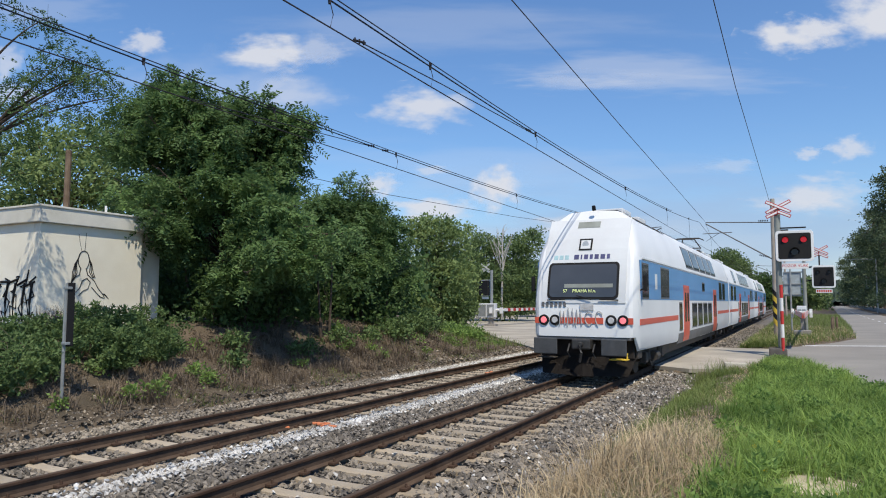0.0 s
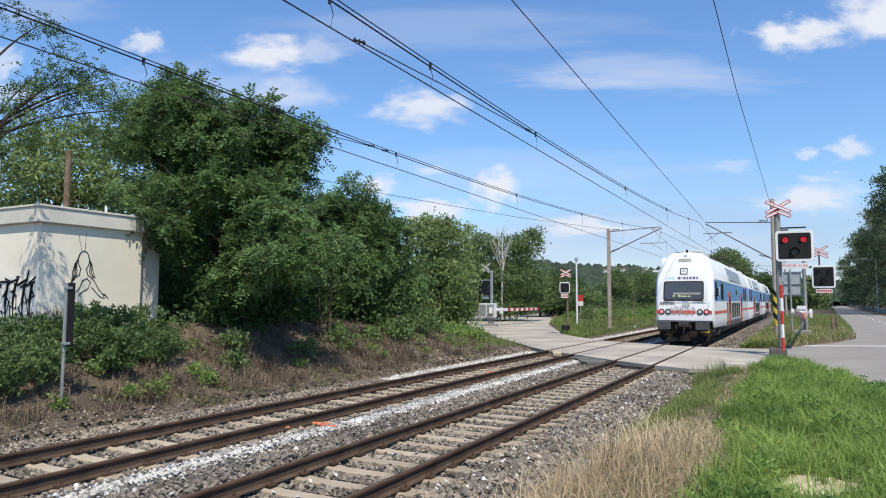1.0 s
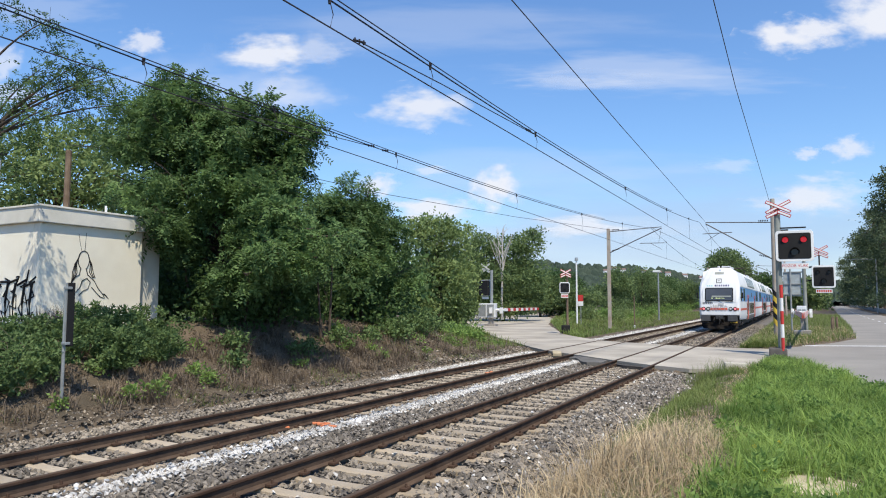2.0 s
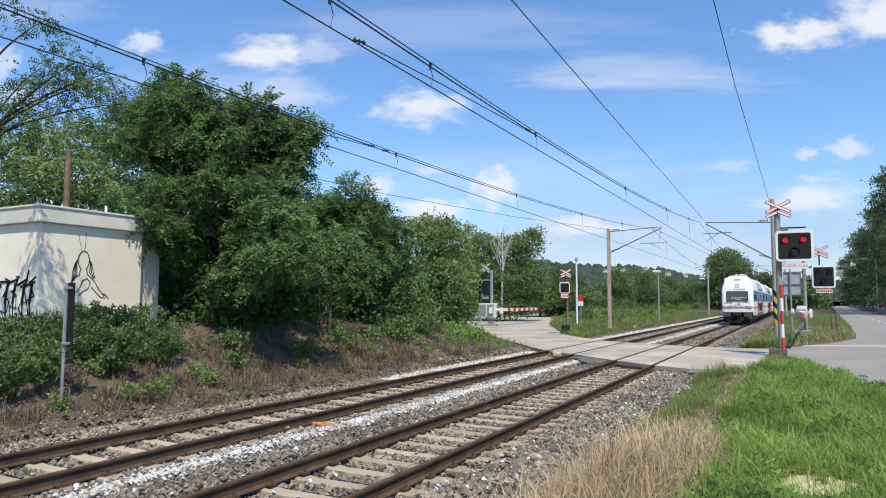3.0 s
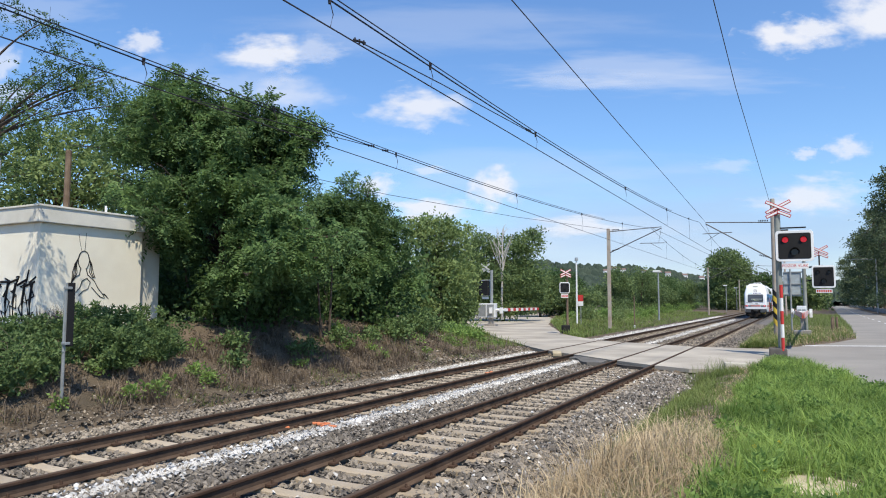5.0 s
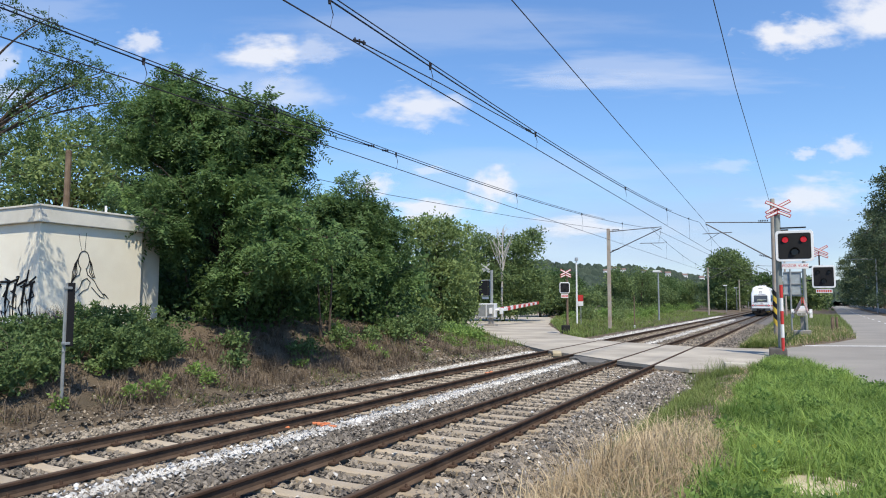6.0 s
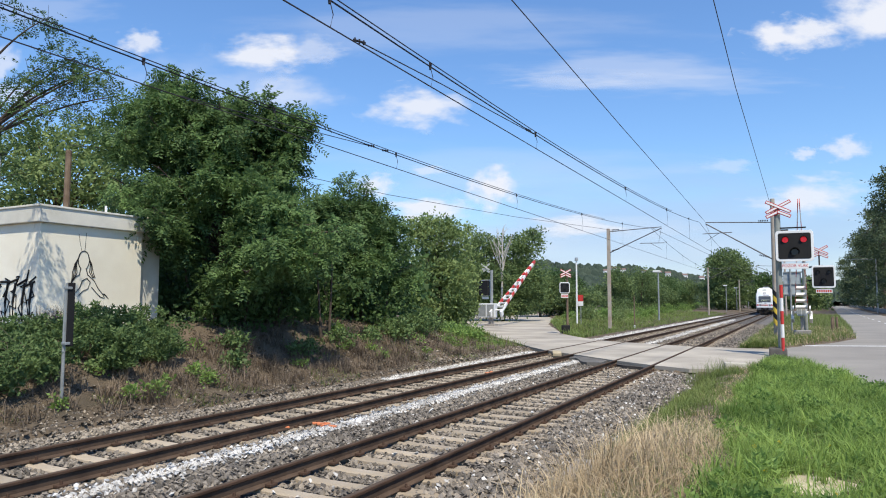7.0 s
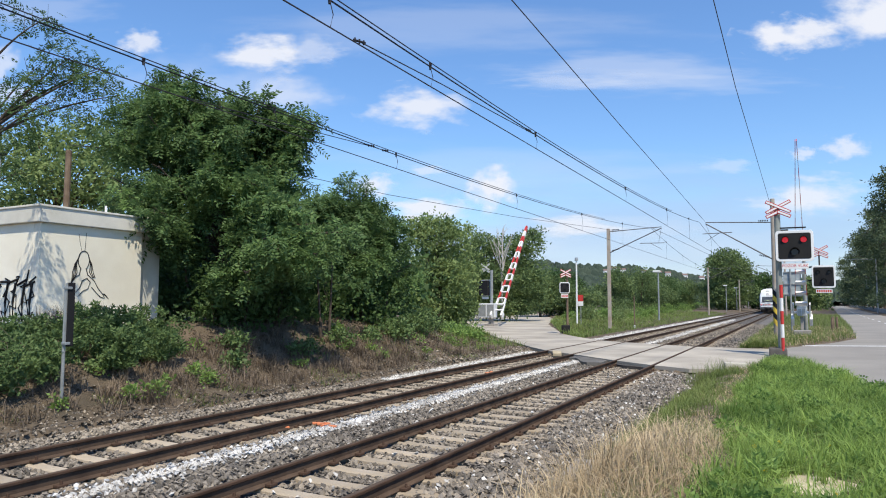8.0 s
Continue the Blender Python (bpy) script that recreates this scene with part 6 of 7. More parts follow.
def build_growth():
    # bushes under the cabin and along the bank
    for i, (x, y, w, h) in enumerate([(-13.9, 8.4, 1.0, 1.0), (-14.2, 9.9, 1.1, 1.0), (-14.4, 11.3, 1.1, 1.05), (-13.4, 6.9, 1.0, 1.1), (-12.9, 7.8, 0.8, 1.0), (-13.1, 9.4, 0.8, 0.95),
                                      (-13.4, 10.7, 0.7, 0.9), (-12.6, 6.4, 0.8, 1.1)]):
        z = float(ground_z(x, y))
        lb = []
        for _ in range(34):
            sx, sy, sh = RNG.normal() * w * 0.42, RNG.normal() * w * 0.42, h * RNG.uniform(0.35, 0.95) * (0.72 if y < 9.2 else 0.92)
            lean = RNG.normal(size=2) * 0.16
            lb += [(sx + lean[0] * f * 2, sy + lean[1] * f * 2, sh * f, 0.1, 0.1, 0.1) for f in (0.25, 0.45, 0.65, 0.82, 0.97)]
        tree(x, y, z, lb, simple_leaves(lb, 8500, 0.08, 0.1, 0.22, 0.45, 0.04), L_BUSH, "leafy green elder and nettle bush below the cabin", 0.03, h * 0.7, n=8, group="bushes on the bank", name="bush")
    for i in range(6):
        y = 21.4 + i * 1.4
        x = -13.2 - 0.25 * math.sin(i * 2.1) - (0.9 if y > 24 else 0)
        z = float(ground_z(x, y))
        w, h = 0.75, 0.75 + 0.2 * math.sin(i * 1.3)
        lb = [(RNG.normal() * w * 0.4, RNG.normal() * w * 0.5, h * RNG.uniform(0.25, 0.8), w * 0.5, w * 0.55, h * 0.32) for _ in range(6)]
        tree(x, y, z, lb, simple_leaves(lb, 1500, 0.13, 0.4, 0.24), L_WEED if i > 3 else L_BUSH, "low green scrub at the foot of the trees", 0.03, h * 0.7, n=6, group="scrub under the trees", name="bush")
    # added dark-leaved bushes stand in for the deep shade beneath the locust canopy
    for x, y in ((-15.5, 14.6), (-15.3, 16.2), (-15.2, 17.8), (-15.0, 19.4), (-15.2, 21.2), (-15.6, 23.0), (-18.2, 14.0), (-18.4, 15.8), (-18.0, 17.4), (-17.8, 19.0), (-17.4, 20.8), (-17.6, 22.8), (-18.6, 25.0)):
        z = float(ground_z(x, y))
        lb = [(RNG.normal() * 0.6, RNG.normal() * 0.6, RNG.uniform(0.3, 1.7), 0.7, 0.7, 0.5) for _ in range(8)]
        tree(x, y, z, lb, simple_leaves(lb, 2600, 0.16, 0.4, 0.26), L_DARK, "dark leafy bushes added for the shade behind the locust stems", 0.04, 1.5, n=6, group="undergrowth", name="bush")
    for x, y, w, h in ((-13.2, 13.2, 0.35, 0.5), (-12.9, 15.5, 0.3, 0.4), (-12.6, 12.6, 0.22, 0.4), (-13.0, 17.8, 0.35, 0.45), (-13.1, 19.6, 0.4, 0.5)):
        z = float(ground_z(x, y))
        lb = [(RNG.normal() * w * 0.4, RNG.normal() * w * 0.4, h * RNG.uniform(0.2, 0.8), w * 0.5, w * 0.5, h * 0.3) for _ in range(4)]
        tree(x, y, z, lb, simple_leaves(lb, 500, 0.11, 0.3, 0.24), L_BUSH, "single green weed clump on the dry bank", 0.015, h * 0.7, n=5, group="weeds on the bank", name="bush")
    lb = [(-11.66 + RNG.normal() * 0.05, 7.55 + RNG.normal() * 0.05, float(ground_z(-11.66, 7.55)) + 0.08 * k, 0.05, 0.05, 0.05) for k in range(5)]
    stuff("bank_weeds", simple_leaves(lb, 110, 0.08, 0.2, 0.28, 0.4, 0.04), L_WEED, "small green shoot at the foot of the marker post", "weeds")
    n = 9000
    xy = np.column_stack([-11.5 + RNG.normal(size=n) * 0.75, 4 + 28 * RNG.random(n) ** 1.2])
    xy = xy[(xy[:, 0] < -10.5) & (xy[:, 0] > -13.5) & ~on_road(xy[:, 0], xy[:, 1], 0.0)]
    stones("bank_pebbles", xy, ground_z(xy[:, 0], xy[:, 1]), 0.022 + 0.03 * RNG.random(len(xy)) ** 3, M_STONE, "scattered pale pebbles at the foot of the bank")
    xy = np.column_stack([RNG.uniform(-13.6, -10.5, 2600), RNG.uniform(20.5, 29.5, 2600)])
    xy = xy[~on_road(xy[:, 0], xy[:, 1], 0.05)]
    stones("bank_rubble", xy, ground_z(xy[:, 0], xy[:, 1]) + 0.01, 0.035 + 0.05 * RNG.random(len(xy)) ** 2, M_STONE, "broken brownish stones strewn beside the lane")
    n = 9000
    xy = np.column_stack([RNG.uniform(-15.2, -10.9, n), 4 + 26 * RNG.random(n) ** 1.2])
    xy = xy[~on_road(xy[:, 0], xy[:, 1], 0.1)]
    stones("soil_clods", xy, ground_z(xy[:, 0], xy[:, 1]), 0.03 + 0.07 * RNG.random(len(xy)) ** 3, M_SOIL, "crumbled brown clods of earth on the bank")
    # young shrubs in the meadow beyond the lane
    for i, (u, d, w, h) in enumerate(((0.215, 66, 1.3, 1.7), (0.235, 72, 1.2, 1.3), (0.19, 70, 1.0, 1.0), (0.27, 84, 1.6, 1.6), (0.30, 92, 1.8, 1.8), (0.335, 104, 1.8, 1.7), (0.255, 63, 0.7, 0.8), (0.36, 118, 2.0, 2.0), (0.29, 75, 0.8, 0.8))):
        x, y = view_point(u, d)
        lb = [(RNG.normal() * w * 0.45, RNG.normal() * w * 0.45, h * RNG.uniform(0.2, 0.8), w * 0.35, w * 0.35, h * 0.2) for _ in range(8)]
        tree(x, y, float(ground_z(x, y)), lb, simple_leaves(lb, 1500, 0.17, 0.4, 0.28, 0.3), L_LIGHT if i % 3 == 0 else L_WEED, "young yellow-green shrub in the meadow", 0.03, h * 0.7, n=6, group="shrubs in the meadow", name="bush")
    # dry weeds and litter on the bank
    xy, z = patch(38000, -15.5, -10.75, -2, 34, lambda x, y: bumps(x, y, 1.6) + 0.5 * bumps(x, y + 5, 4.1) > -0.35 + 0.5 * smooth(-11.8, -10.9, x))
    hgt = 0.12 + 0.09 * bumps(xy[:, 0], xy[:, 1], 1.3)
    stuff("dry_weeds", blades(xy, z, hgt, 0.0065, 1.6), L_LITTER, "dry brown weeds and stalks on the bank", "weeds")
    hub, _ = patch(330, -13.9, -11.3, 4, 27)
    xy = np.repeat(hub, 34, 0) + RNG.normal(size=(len(hub) * 34, 2)) * 0.10
    stuff("dry_tufts", blades(xy, ground_z(xy[:, 0], xy[:, 1]), 0.36, 0.008, 0.9), L_LITTER, "taller clumps of dry brown stalks on the bank", "weeds")
    xy = np.column_stack([RNG.uniform(-15.9, -15.2, 500), RNG.uniform(9.5, 11.0, 500)])
    stuff("dry_weeds", blades(xy, ground_z(xy[:, 0], xy[:, 1]), 0.62, 0.008, 0.5), L_LITTER, "tall dry brown weeds against the cabin wall", "weeds")
    hub, _ = patch(70, -14.2, -11.6, 9, 30, lambda x, y: bumps(x, y, 0.6) > -0.1)
    lb = np.column_stack([hub, ground_z(hub[:, 0], hub[:, 1]) + 0.14, np.full((len(hub), 2), 0.16), np.full(len(hub), 0.13)])
    stuff("bank_weeds", simple_leaves(lb, 4200, 0.085, 0.3, 0.28, 0.4, 0.07), L_WEED, "small green weeds dotted over the dry bank", "weeds")
    xy, z = patch(9000, -14, -10.3, 14, 36, lambda x, y: bumps(x, y, 0.8) > 0.1)
    stuff("bank_grass", blades(xy, z, 0.16, 0.008, 0.8), L_GRASS2, "thin green grass at the foot of the bank")
    xy, z = patch(3500, -12.0, -10.4, 4, 13, lambda x, y: bumps(x, y, 1.3) > 0.35)
    stuff("bank_grass", blades(xy, z, 0.14, 0.007, 0.8), L_GRASS2, "thin green grass beside the far rail")
    # verge on the camera's side: rich green towards the road, dry towards the track
    green = lambda x, y: x > -0.78 - 0.3 * smooth(8, 14, y) + 0.22 * bumps(x, y, 1.1)
    no_sand = lambda x, y: ((x - 0.09) / 0.46) ** 2 + ((y - 7.3) / 0.75) ** 2 > 0.55 + 0.5 * bumps(x, y, 9)
    thick = lambda x, y: (bumps(0.6 * x + 0.8 * y, 0.8 * x - 0.6 * y, 1.9) + 0.6 * bumps(x + 3, y, 4.3) > -0.6)
    xy, z = patch(125000, -2.0, 3.3, 4.2, 28, lambda x, y: green(x, y) & no_sand(x, y) & thick(x, y), 1.35)
    turned = (xy[:, 0] * 0.6 + xy[:, 1] * 0.8, xy[:, 0] * 0.8 - xy[:, 1] * 0.6)
    hgt = 0.21 + 0.06 * bumps(turned[0], turned[1], 2.3) + 0.05 * bumps(turned[1] + 2, turned[0], 1.1)
    stuff("verge_grass", blades(xy, z, hgt, 0.0055, 1.0), L_GRASS, "lush green grass on the verge")
    xy, z = patch(16000, -1.6, 3.3, 4.2, 28, lambda x, y: no_sand(x, y), 1.35)
    stuff("verge_grass", blades(xy, z, 0.2, 0.004, 0.9), L_GRASS2, "yellowish seeding grass among the green")
    xy, z = patch(16000, -1.4, 3.3, 5, 27, lambda x, y: green(x, y) & no_sand(x, y), 1.4)
    lb = np.column_stack([xy, z + 0.05 + 0.06 * RNG.random(len(xy)), np.full((len(xy), 2), 0.05), np.full(len(xy), 0.05)])
    stuff("broad_weeds", simple_leaves(lb, 6000, 0.055, 0.2, 0.3, 0.3, 0.06), L_WEED, "broad-leaved weeds and clover in the verge", "weeds")
    hub, _ = patch(800, -1.2, 2.6, 5, 26, lambda x, y: green(x, y) & no_sand(x, y), 1.3)
    xy = np.repeat(hub, 26, 0) + RNG.normal(size=(len(hub) * 26, 2)) * 0.07
    xy = xy[~on_road(xy[:, 0], xy[:, 1], 0.02)]
    stuff("grass_tufts", blades(xy, ground_z(xy[:, 0], xy[:, 1]), 0.34, 0.0075, 0.9), L_GRASS, "taller tufts of bright green grass in the verge")
    hub, _ = patch(150, -1.2, 2.2, 5, 20, lambda x, y: green(x, y) & no_sand(x, y), 1.3)
    lb = np.column_stack([hub, ground_z(hub[:, 0], hub[:, 1]) + 0.12, np.full((len(hub), 2), 0.11), np.full(len(hub), 0.09)])
    stuff("broad_weeds", simple_leaves(lb, 6500, 0.06, 0.3, 0.33, 0.4, 0.05), L_WEED, "clumps of dandelion and clover in the verge", "weeds")
    hub, _ = patch(170, -1.3, 2.4, 5, 22, lambda x, y: green(x, y) & no_sand(x, y) & (bumps(x, y, 1.2) > 0.0), 1.3)
    lb = np.column_stack([hub, ground_z(hub[:, 0], hub[:, 1]) + 0.17, np.full((len(hub), 2), 0.13), np.full(len(hub), 0.13)])
    stuff("dark_weeds", simple_leaves(lb, 7000, 0.07, 0.3, 0.22, 0.5, 0.06), L_VERGE, "darker tall weeds standing in the verge grass", "weeds")
    xy, z = patch(26000, -2.4, 3.6, -7, 4.2)
    stuff("verge_grass", blades(xy, z, 0.15, 0.006, 1.0), L_GRASS2, "green grass on the verge near the road")
    xy, z = patch(90, -1.2, 0.6, 6, 10, green)
    lb = np.column_stack([xy, z + 0.16, np.full((len(xy), 2), 0.02), np.full(len(xy), 0.02)])
    stuff("yellow_flowers", simple_leaves(lb, 110, 0.015, 0.2, 0.5, 0.3, 0.01), L_FLOWER, "small yellow flowers in the grass", "flowers")
    xy, z = patch(8500, -2.9, -0.6, 4.5, 23, lambda x, y: ~green(x, y) & (x > -2.1 + 0.3 * bumps(x, y, 0.9) + 0.45 * smooth(10, 13, y)), 1.2)
    stuff("dry_grass", blades(xy, z, 0.13, 0.006, 1.6), L_STRAW, "dry straw-coloured trampled grass beside the ballast")
    xy, z = patch(10500, -2.9, -1.4, 9.5, 21.6, lambda x, y: (bumps(x, y, 0.7) > -0.5) & (x < -1.55 + 0.25 * bumps(x, y, 1.2)))
    stuff("verge_grass", blades(xy, z, 0.19, 0.006, 0.7), L_GRASS2, "mixed green grass beside the ballast")
    xy, z = patch(330, -2.9, -1.9, 19.5, 23.0)
    stuff("verge_grass", blades(xy, z, 0.5, 0.006, 0.5), L_GRASS2, "tall seeding grass at the crossing's edge")
    xy, z = patch(800, -2.75, -1.1, 5.0, 8.8)
    stuff("dry_stalks", blades(xy, z, 0.55, 0.005, 0.9), L_STRAW, "tall dry pale stalks leaning over the ballast", "weeds")
    xy, z = patch(3400, -2.75, -0.85, 4.6, 10)
    stuff("dry_stalks", blades(xy, z, 0.26, 0.0035, 1.5), L_STRAW, "tangled dry pale stems beside the ballast", "weeds")
    # bare sandy spot
    n = 28
    bm = bm_new()
    ring = [bm.verts.new((0.09 + 0.40 * math.cos(a) * (1 + 0.18 * math.sin(3 * a)), 7.55 + 0.40 * math.sin(a) * (1 + 0.2 * math.cos(4 * a)), 0)) for a in np.linspace(0, 6.283, n, endpoint=False)]
    mid = bm.verts.new((0.09, 7.57, 0))
    for k in range(n):
        bm.faces.new((ring[k], ring[(k + 1) % n], mid))
    for v in bm.verts:
        v.co.z = float(ground_z(v.co.x, v.co.y)) + (0.012 if v is mid else 0.004)
    tagged(part("sand_patch", bm, mat("pale_sand", (0.74, 0.65, 0.48), 0.95, col2=(0.42, 0.34, 0.24), scale=5, fine=60, bump=0.5), None), "bare pale sandy patch in the grass", "sand", kind="structure")
    # island, far verge and lane sides
    xy, z = patch(26000, -2.4, 6, 33.4, 120, lambda x, y: x < lerp_table(ROAD_LEFT, y), 2.2)
    stuff("verge_grass", blades(xy, z, 0.38, 0.012, 0.6), L_GRASS2, "tall mixed grass on the island by the road")
    xy, z = patch(42000, -26, -11.2, 38, 130, None, 1.8)
    stuff("meadow_grass", blades(xy, z, 0.34, 0.016, 0.9), L_GRASS2, "tall green and yellow grass beyond the lane")
    xy, z = patch(14000, -26, -11.2, 38, 130, lambda x, y: bumps(x, y, 0.35) > 0.0, 1.8)
    stuff("meadow_grass", blades(xy, z, 0.42, 0.013, 0.9), L_GRASS, "patches of brighter green grass beyond the lane")
    xy, z = patch(7000, -26, -11.2, 38, 130, lambda x, y: bumps(x, y + 9, 0.5) > 0.15, 1.8)
    stuff("meadow_grass", blades(xy, z, 0.45, 0.012, 1.0), L_LITTER, "brown seeding grass and stalks beyond the lane")
    xy, z = patch(5000, -2.4, 3, 34, 60, lambda x, y: x < lerp_table(ROAD_LEFT, y), 1.5)
    stuff("verge_grass", blades(xy, z, 0.3, 0.012, 0.9), L_STRAW, "dry grass on the island by the road")
    xy, z = patch(14000, -34, -11.5, 24, 60, None, 1.2)
    stuff("meadow_grass", blades(xy, z, 0.4, 0.014, 0.6), L_GRASS2, "green grass along the lane")


build_growth()


# ---- clouds and painted horizon haze: soft far sheets ----
def cloud_mat(name, dense, seed, tint=(0.97, 0.965, 0.95)):
    m = bpy.data.materials.new(name)
    m.use_nodes = True
    t, n = m.node_tree, m.node_tree.nodes
    out = n["Material Output"]
    n.remove(n["Principled BSDF"])
    tc = n.new("ShaderNodeTexCoord")
    grad = n.new("ShaderNodeTexGradient")
    grad.gradient_type = "SPHERICAL"
    t.links.new(tc.outputs["Object"], grad.inputs["Vector"])
    noi = n.new("ShaderNodeTexNoise")
    noi.noise_dimensions = "4D"
    noi.inputs["W"].default_value = seed
    noi.inputs["Scale"].default_value = 1.9
    noi.inputs["Detail"].default_value = 7
    noi.inputs["Roughness"].default_value = 0.52
    t.links.new(tc.outputs["Object"], noi.inputs["Vector"])
    mul = n.new("ShaderNodeMath")
    mul.operation = "MULTIPLY_ADD"
    mul.inputs[1].default_value, mul.inputs[2].default_value = 1.7, -0.86
    t.links.new(noi.outputs["Fac"], mul.inputs[0])
    add = n.new("ShaderNodeMath")
    add.operation = "ADD"
    t.links.new(mul.outputs[0], add.inputs[0])
    t.links.new(grad.outputs["Fac"], add.inputs[1])
    ramp = n.new("ShaderNodeMapRange")
    ramp.interpolation_type = "SMOOTHSTEP"
    ramp.inputs["From Min"].default_value, ramp.inputs["From Max"].default_value = 0.06, 0.80
    ramp.inputs["To Max"].default_value = dense
    t.links.new(add.outputs[0], ramp.inputs["Value"])
    em = n.new("ShaderNodeEmission")
    em.inputs["Color"].default_value = (*tint, 1)
    em.inputs["Strength"].default_value = 0.8
    tr = n.new("ShaderNodeBsdfTransparent")
    mix = n.new("ShaderNodeMixShader")
    t.links.new(ramp.outputs["Result"], mix.inputs[0])
    t.links.new(tr.outputs[0], mix.inputs[1])
    t.links.new(em.outputs[0], mix.inputs[2])
    t.links.new(mix.outputs[0], out.inputs["Surface"])
    return m


CLOUDS = []


def build_clouds():
    mats = {}
    rot = CAM_POSE.to_3x3().to_4x4()
    # across, up (tangents of the angle from the view's axis), half width, half height, density
    heaps = [(-0.445, 0.307, 0.034, 0.02, 0.75), (-0.262, 0.292, 0.07, 0.03, 0.9), (-0.037, 0.21, 0.068, 0.03, 0.85), (0.075, 0.09, 0.042, 0.032, 0.95), (-0.02, 0.058, 0.06, 0.022, 0.9), (-0.098, 0.095, 0.03, 0.018, 0.8),
            (0.50, 0.318, 0.05, 0.026, 0.95), (0.555, 0.325, 0.05, 0.024, 0.9), (0.645, 0.345, 0.075, 0.04, 0.95), (0.555, 0.078, 0.075, 0.028, 0.8), (0.605, 0.15, 0.034, 0.018, 0.7), (0.542, 0.142, 0.02, 0.01, 0.6),
            (0.205, 0.034, 0.08, 0.018, 0.8), (-0.66, 0.28, 0.03, 0.03, 0.6)]
    veils = [(-0.19, 0.297, 0.05, 0.02, 0.45), (-0.23, 0.232, 0.06, 0.025, 0.4), (0.25, 0.268, 0.2, 0.03, 0.3), (0.18, 0.25, 0.1, 0.014, 0.35), (0.38, 0.25, 0.16, 0.02, 0.2), (0.50, 0.066, 0.05, 0.012, 0.4),
            (0.43, 0.125, 0.04, 0.012, 0.3), (0.10, 0.014, 0.16, 0.024, 0.15), (0.30, 0.03, 0.10, 0.02, 0.2), (0.2, -0.01, 0.3, 0.03, 0.12), (-0.64, 0.23, 0.05, 0.02, 0.5), (0.42, 0.01, 0.12, 0.03, 0.12),
            (-0.33, 0.235, 0.16, 0.05, 0.25), (0.0, 0.33, 0.3, 0.04, 0.18), (-0.6, 0.36, 0.12, 0.03, 0.2), (0.1, 0.12, 0.3, 0.04, 0.15), (-0.02, 0.117, 0.03, 0.008, 0.5)]
    # painted haze: a wide blue-grey glowing sheet that dims the sky near the horizon
    haze = (0.34, 0.0, 0.62, 0.13, 0.62)
    spots = heaps + veils + [haze]
    for i, (px, py, w, h, dense) in enumerate(spots):
        d = 3000 + 12 * i
        loc = Vector((0, 0, 2.0)) + rot.to_3x3() @ Vector((px * d, py * d, -d))
        m = Matrix.Translation(loc) @ rot @ Matrix.Diagonal((w * d * 1.25, h * d * 1.25, 1, 1))
        bm = bm_new()
        n = 12
        q = [bm.verts.new((1.2 * math.cos(2 * math.pi * k / n), 1.2 * math.sin(2 * math.pi * k / n), 0)) for k in range(n)]
        bm.faces.new(q)
        c = part("cloud", bm, cloud_mat("cloud_or_haze_glow", dense, i * 3.7, (0.50, 0.62, 0.82) if i == len(spots) - 1 else (0.97, 0.965, 0.95)), None)
        c.matrix_world = m
        c.visible_shadow = False
        CLOUDS.append((c, m, d))
        tagged(c, "ragged-edged sheet painted as white cloud or blue-grey horizon haze" if dense > 0.6 else "thin veil of high white cloud", "cloud", "clouds", "structure")



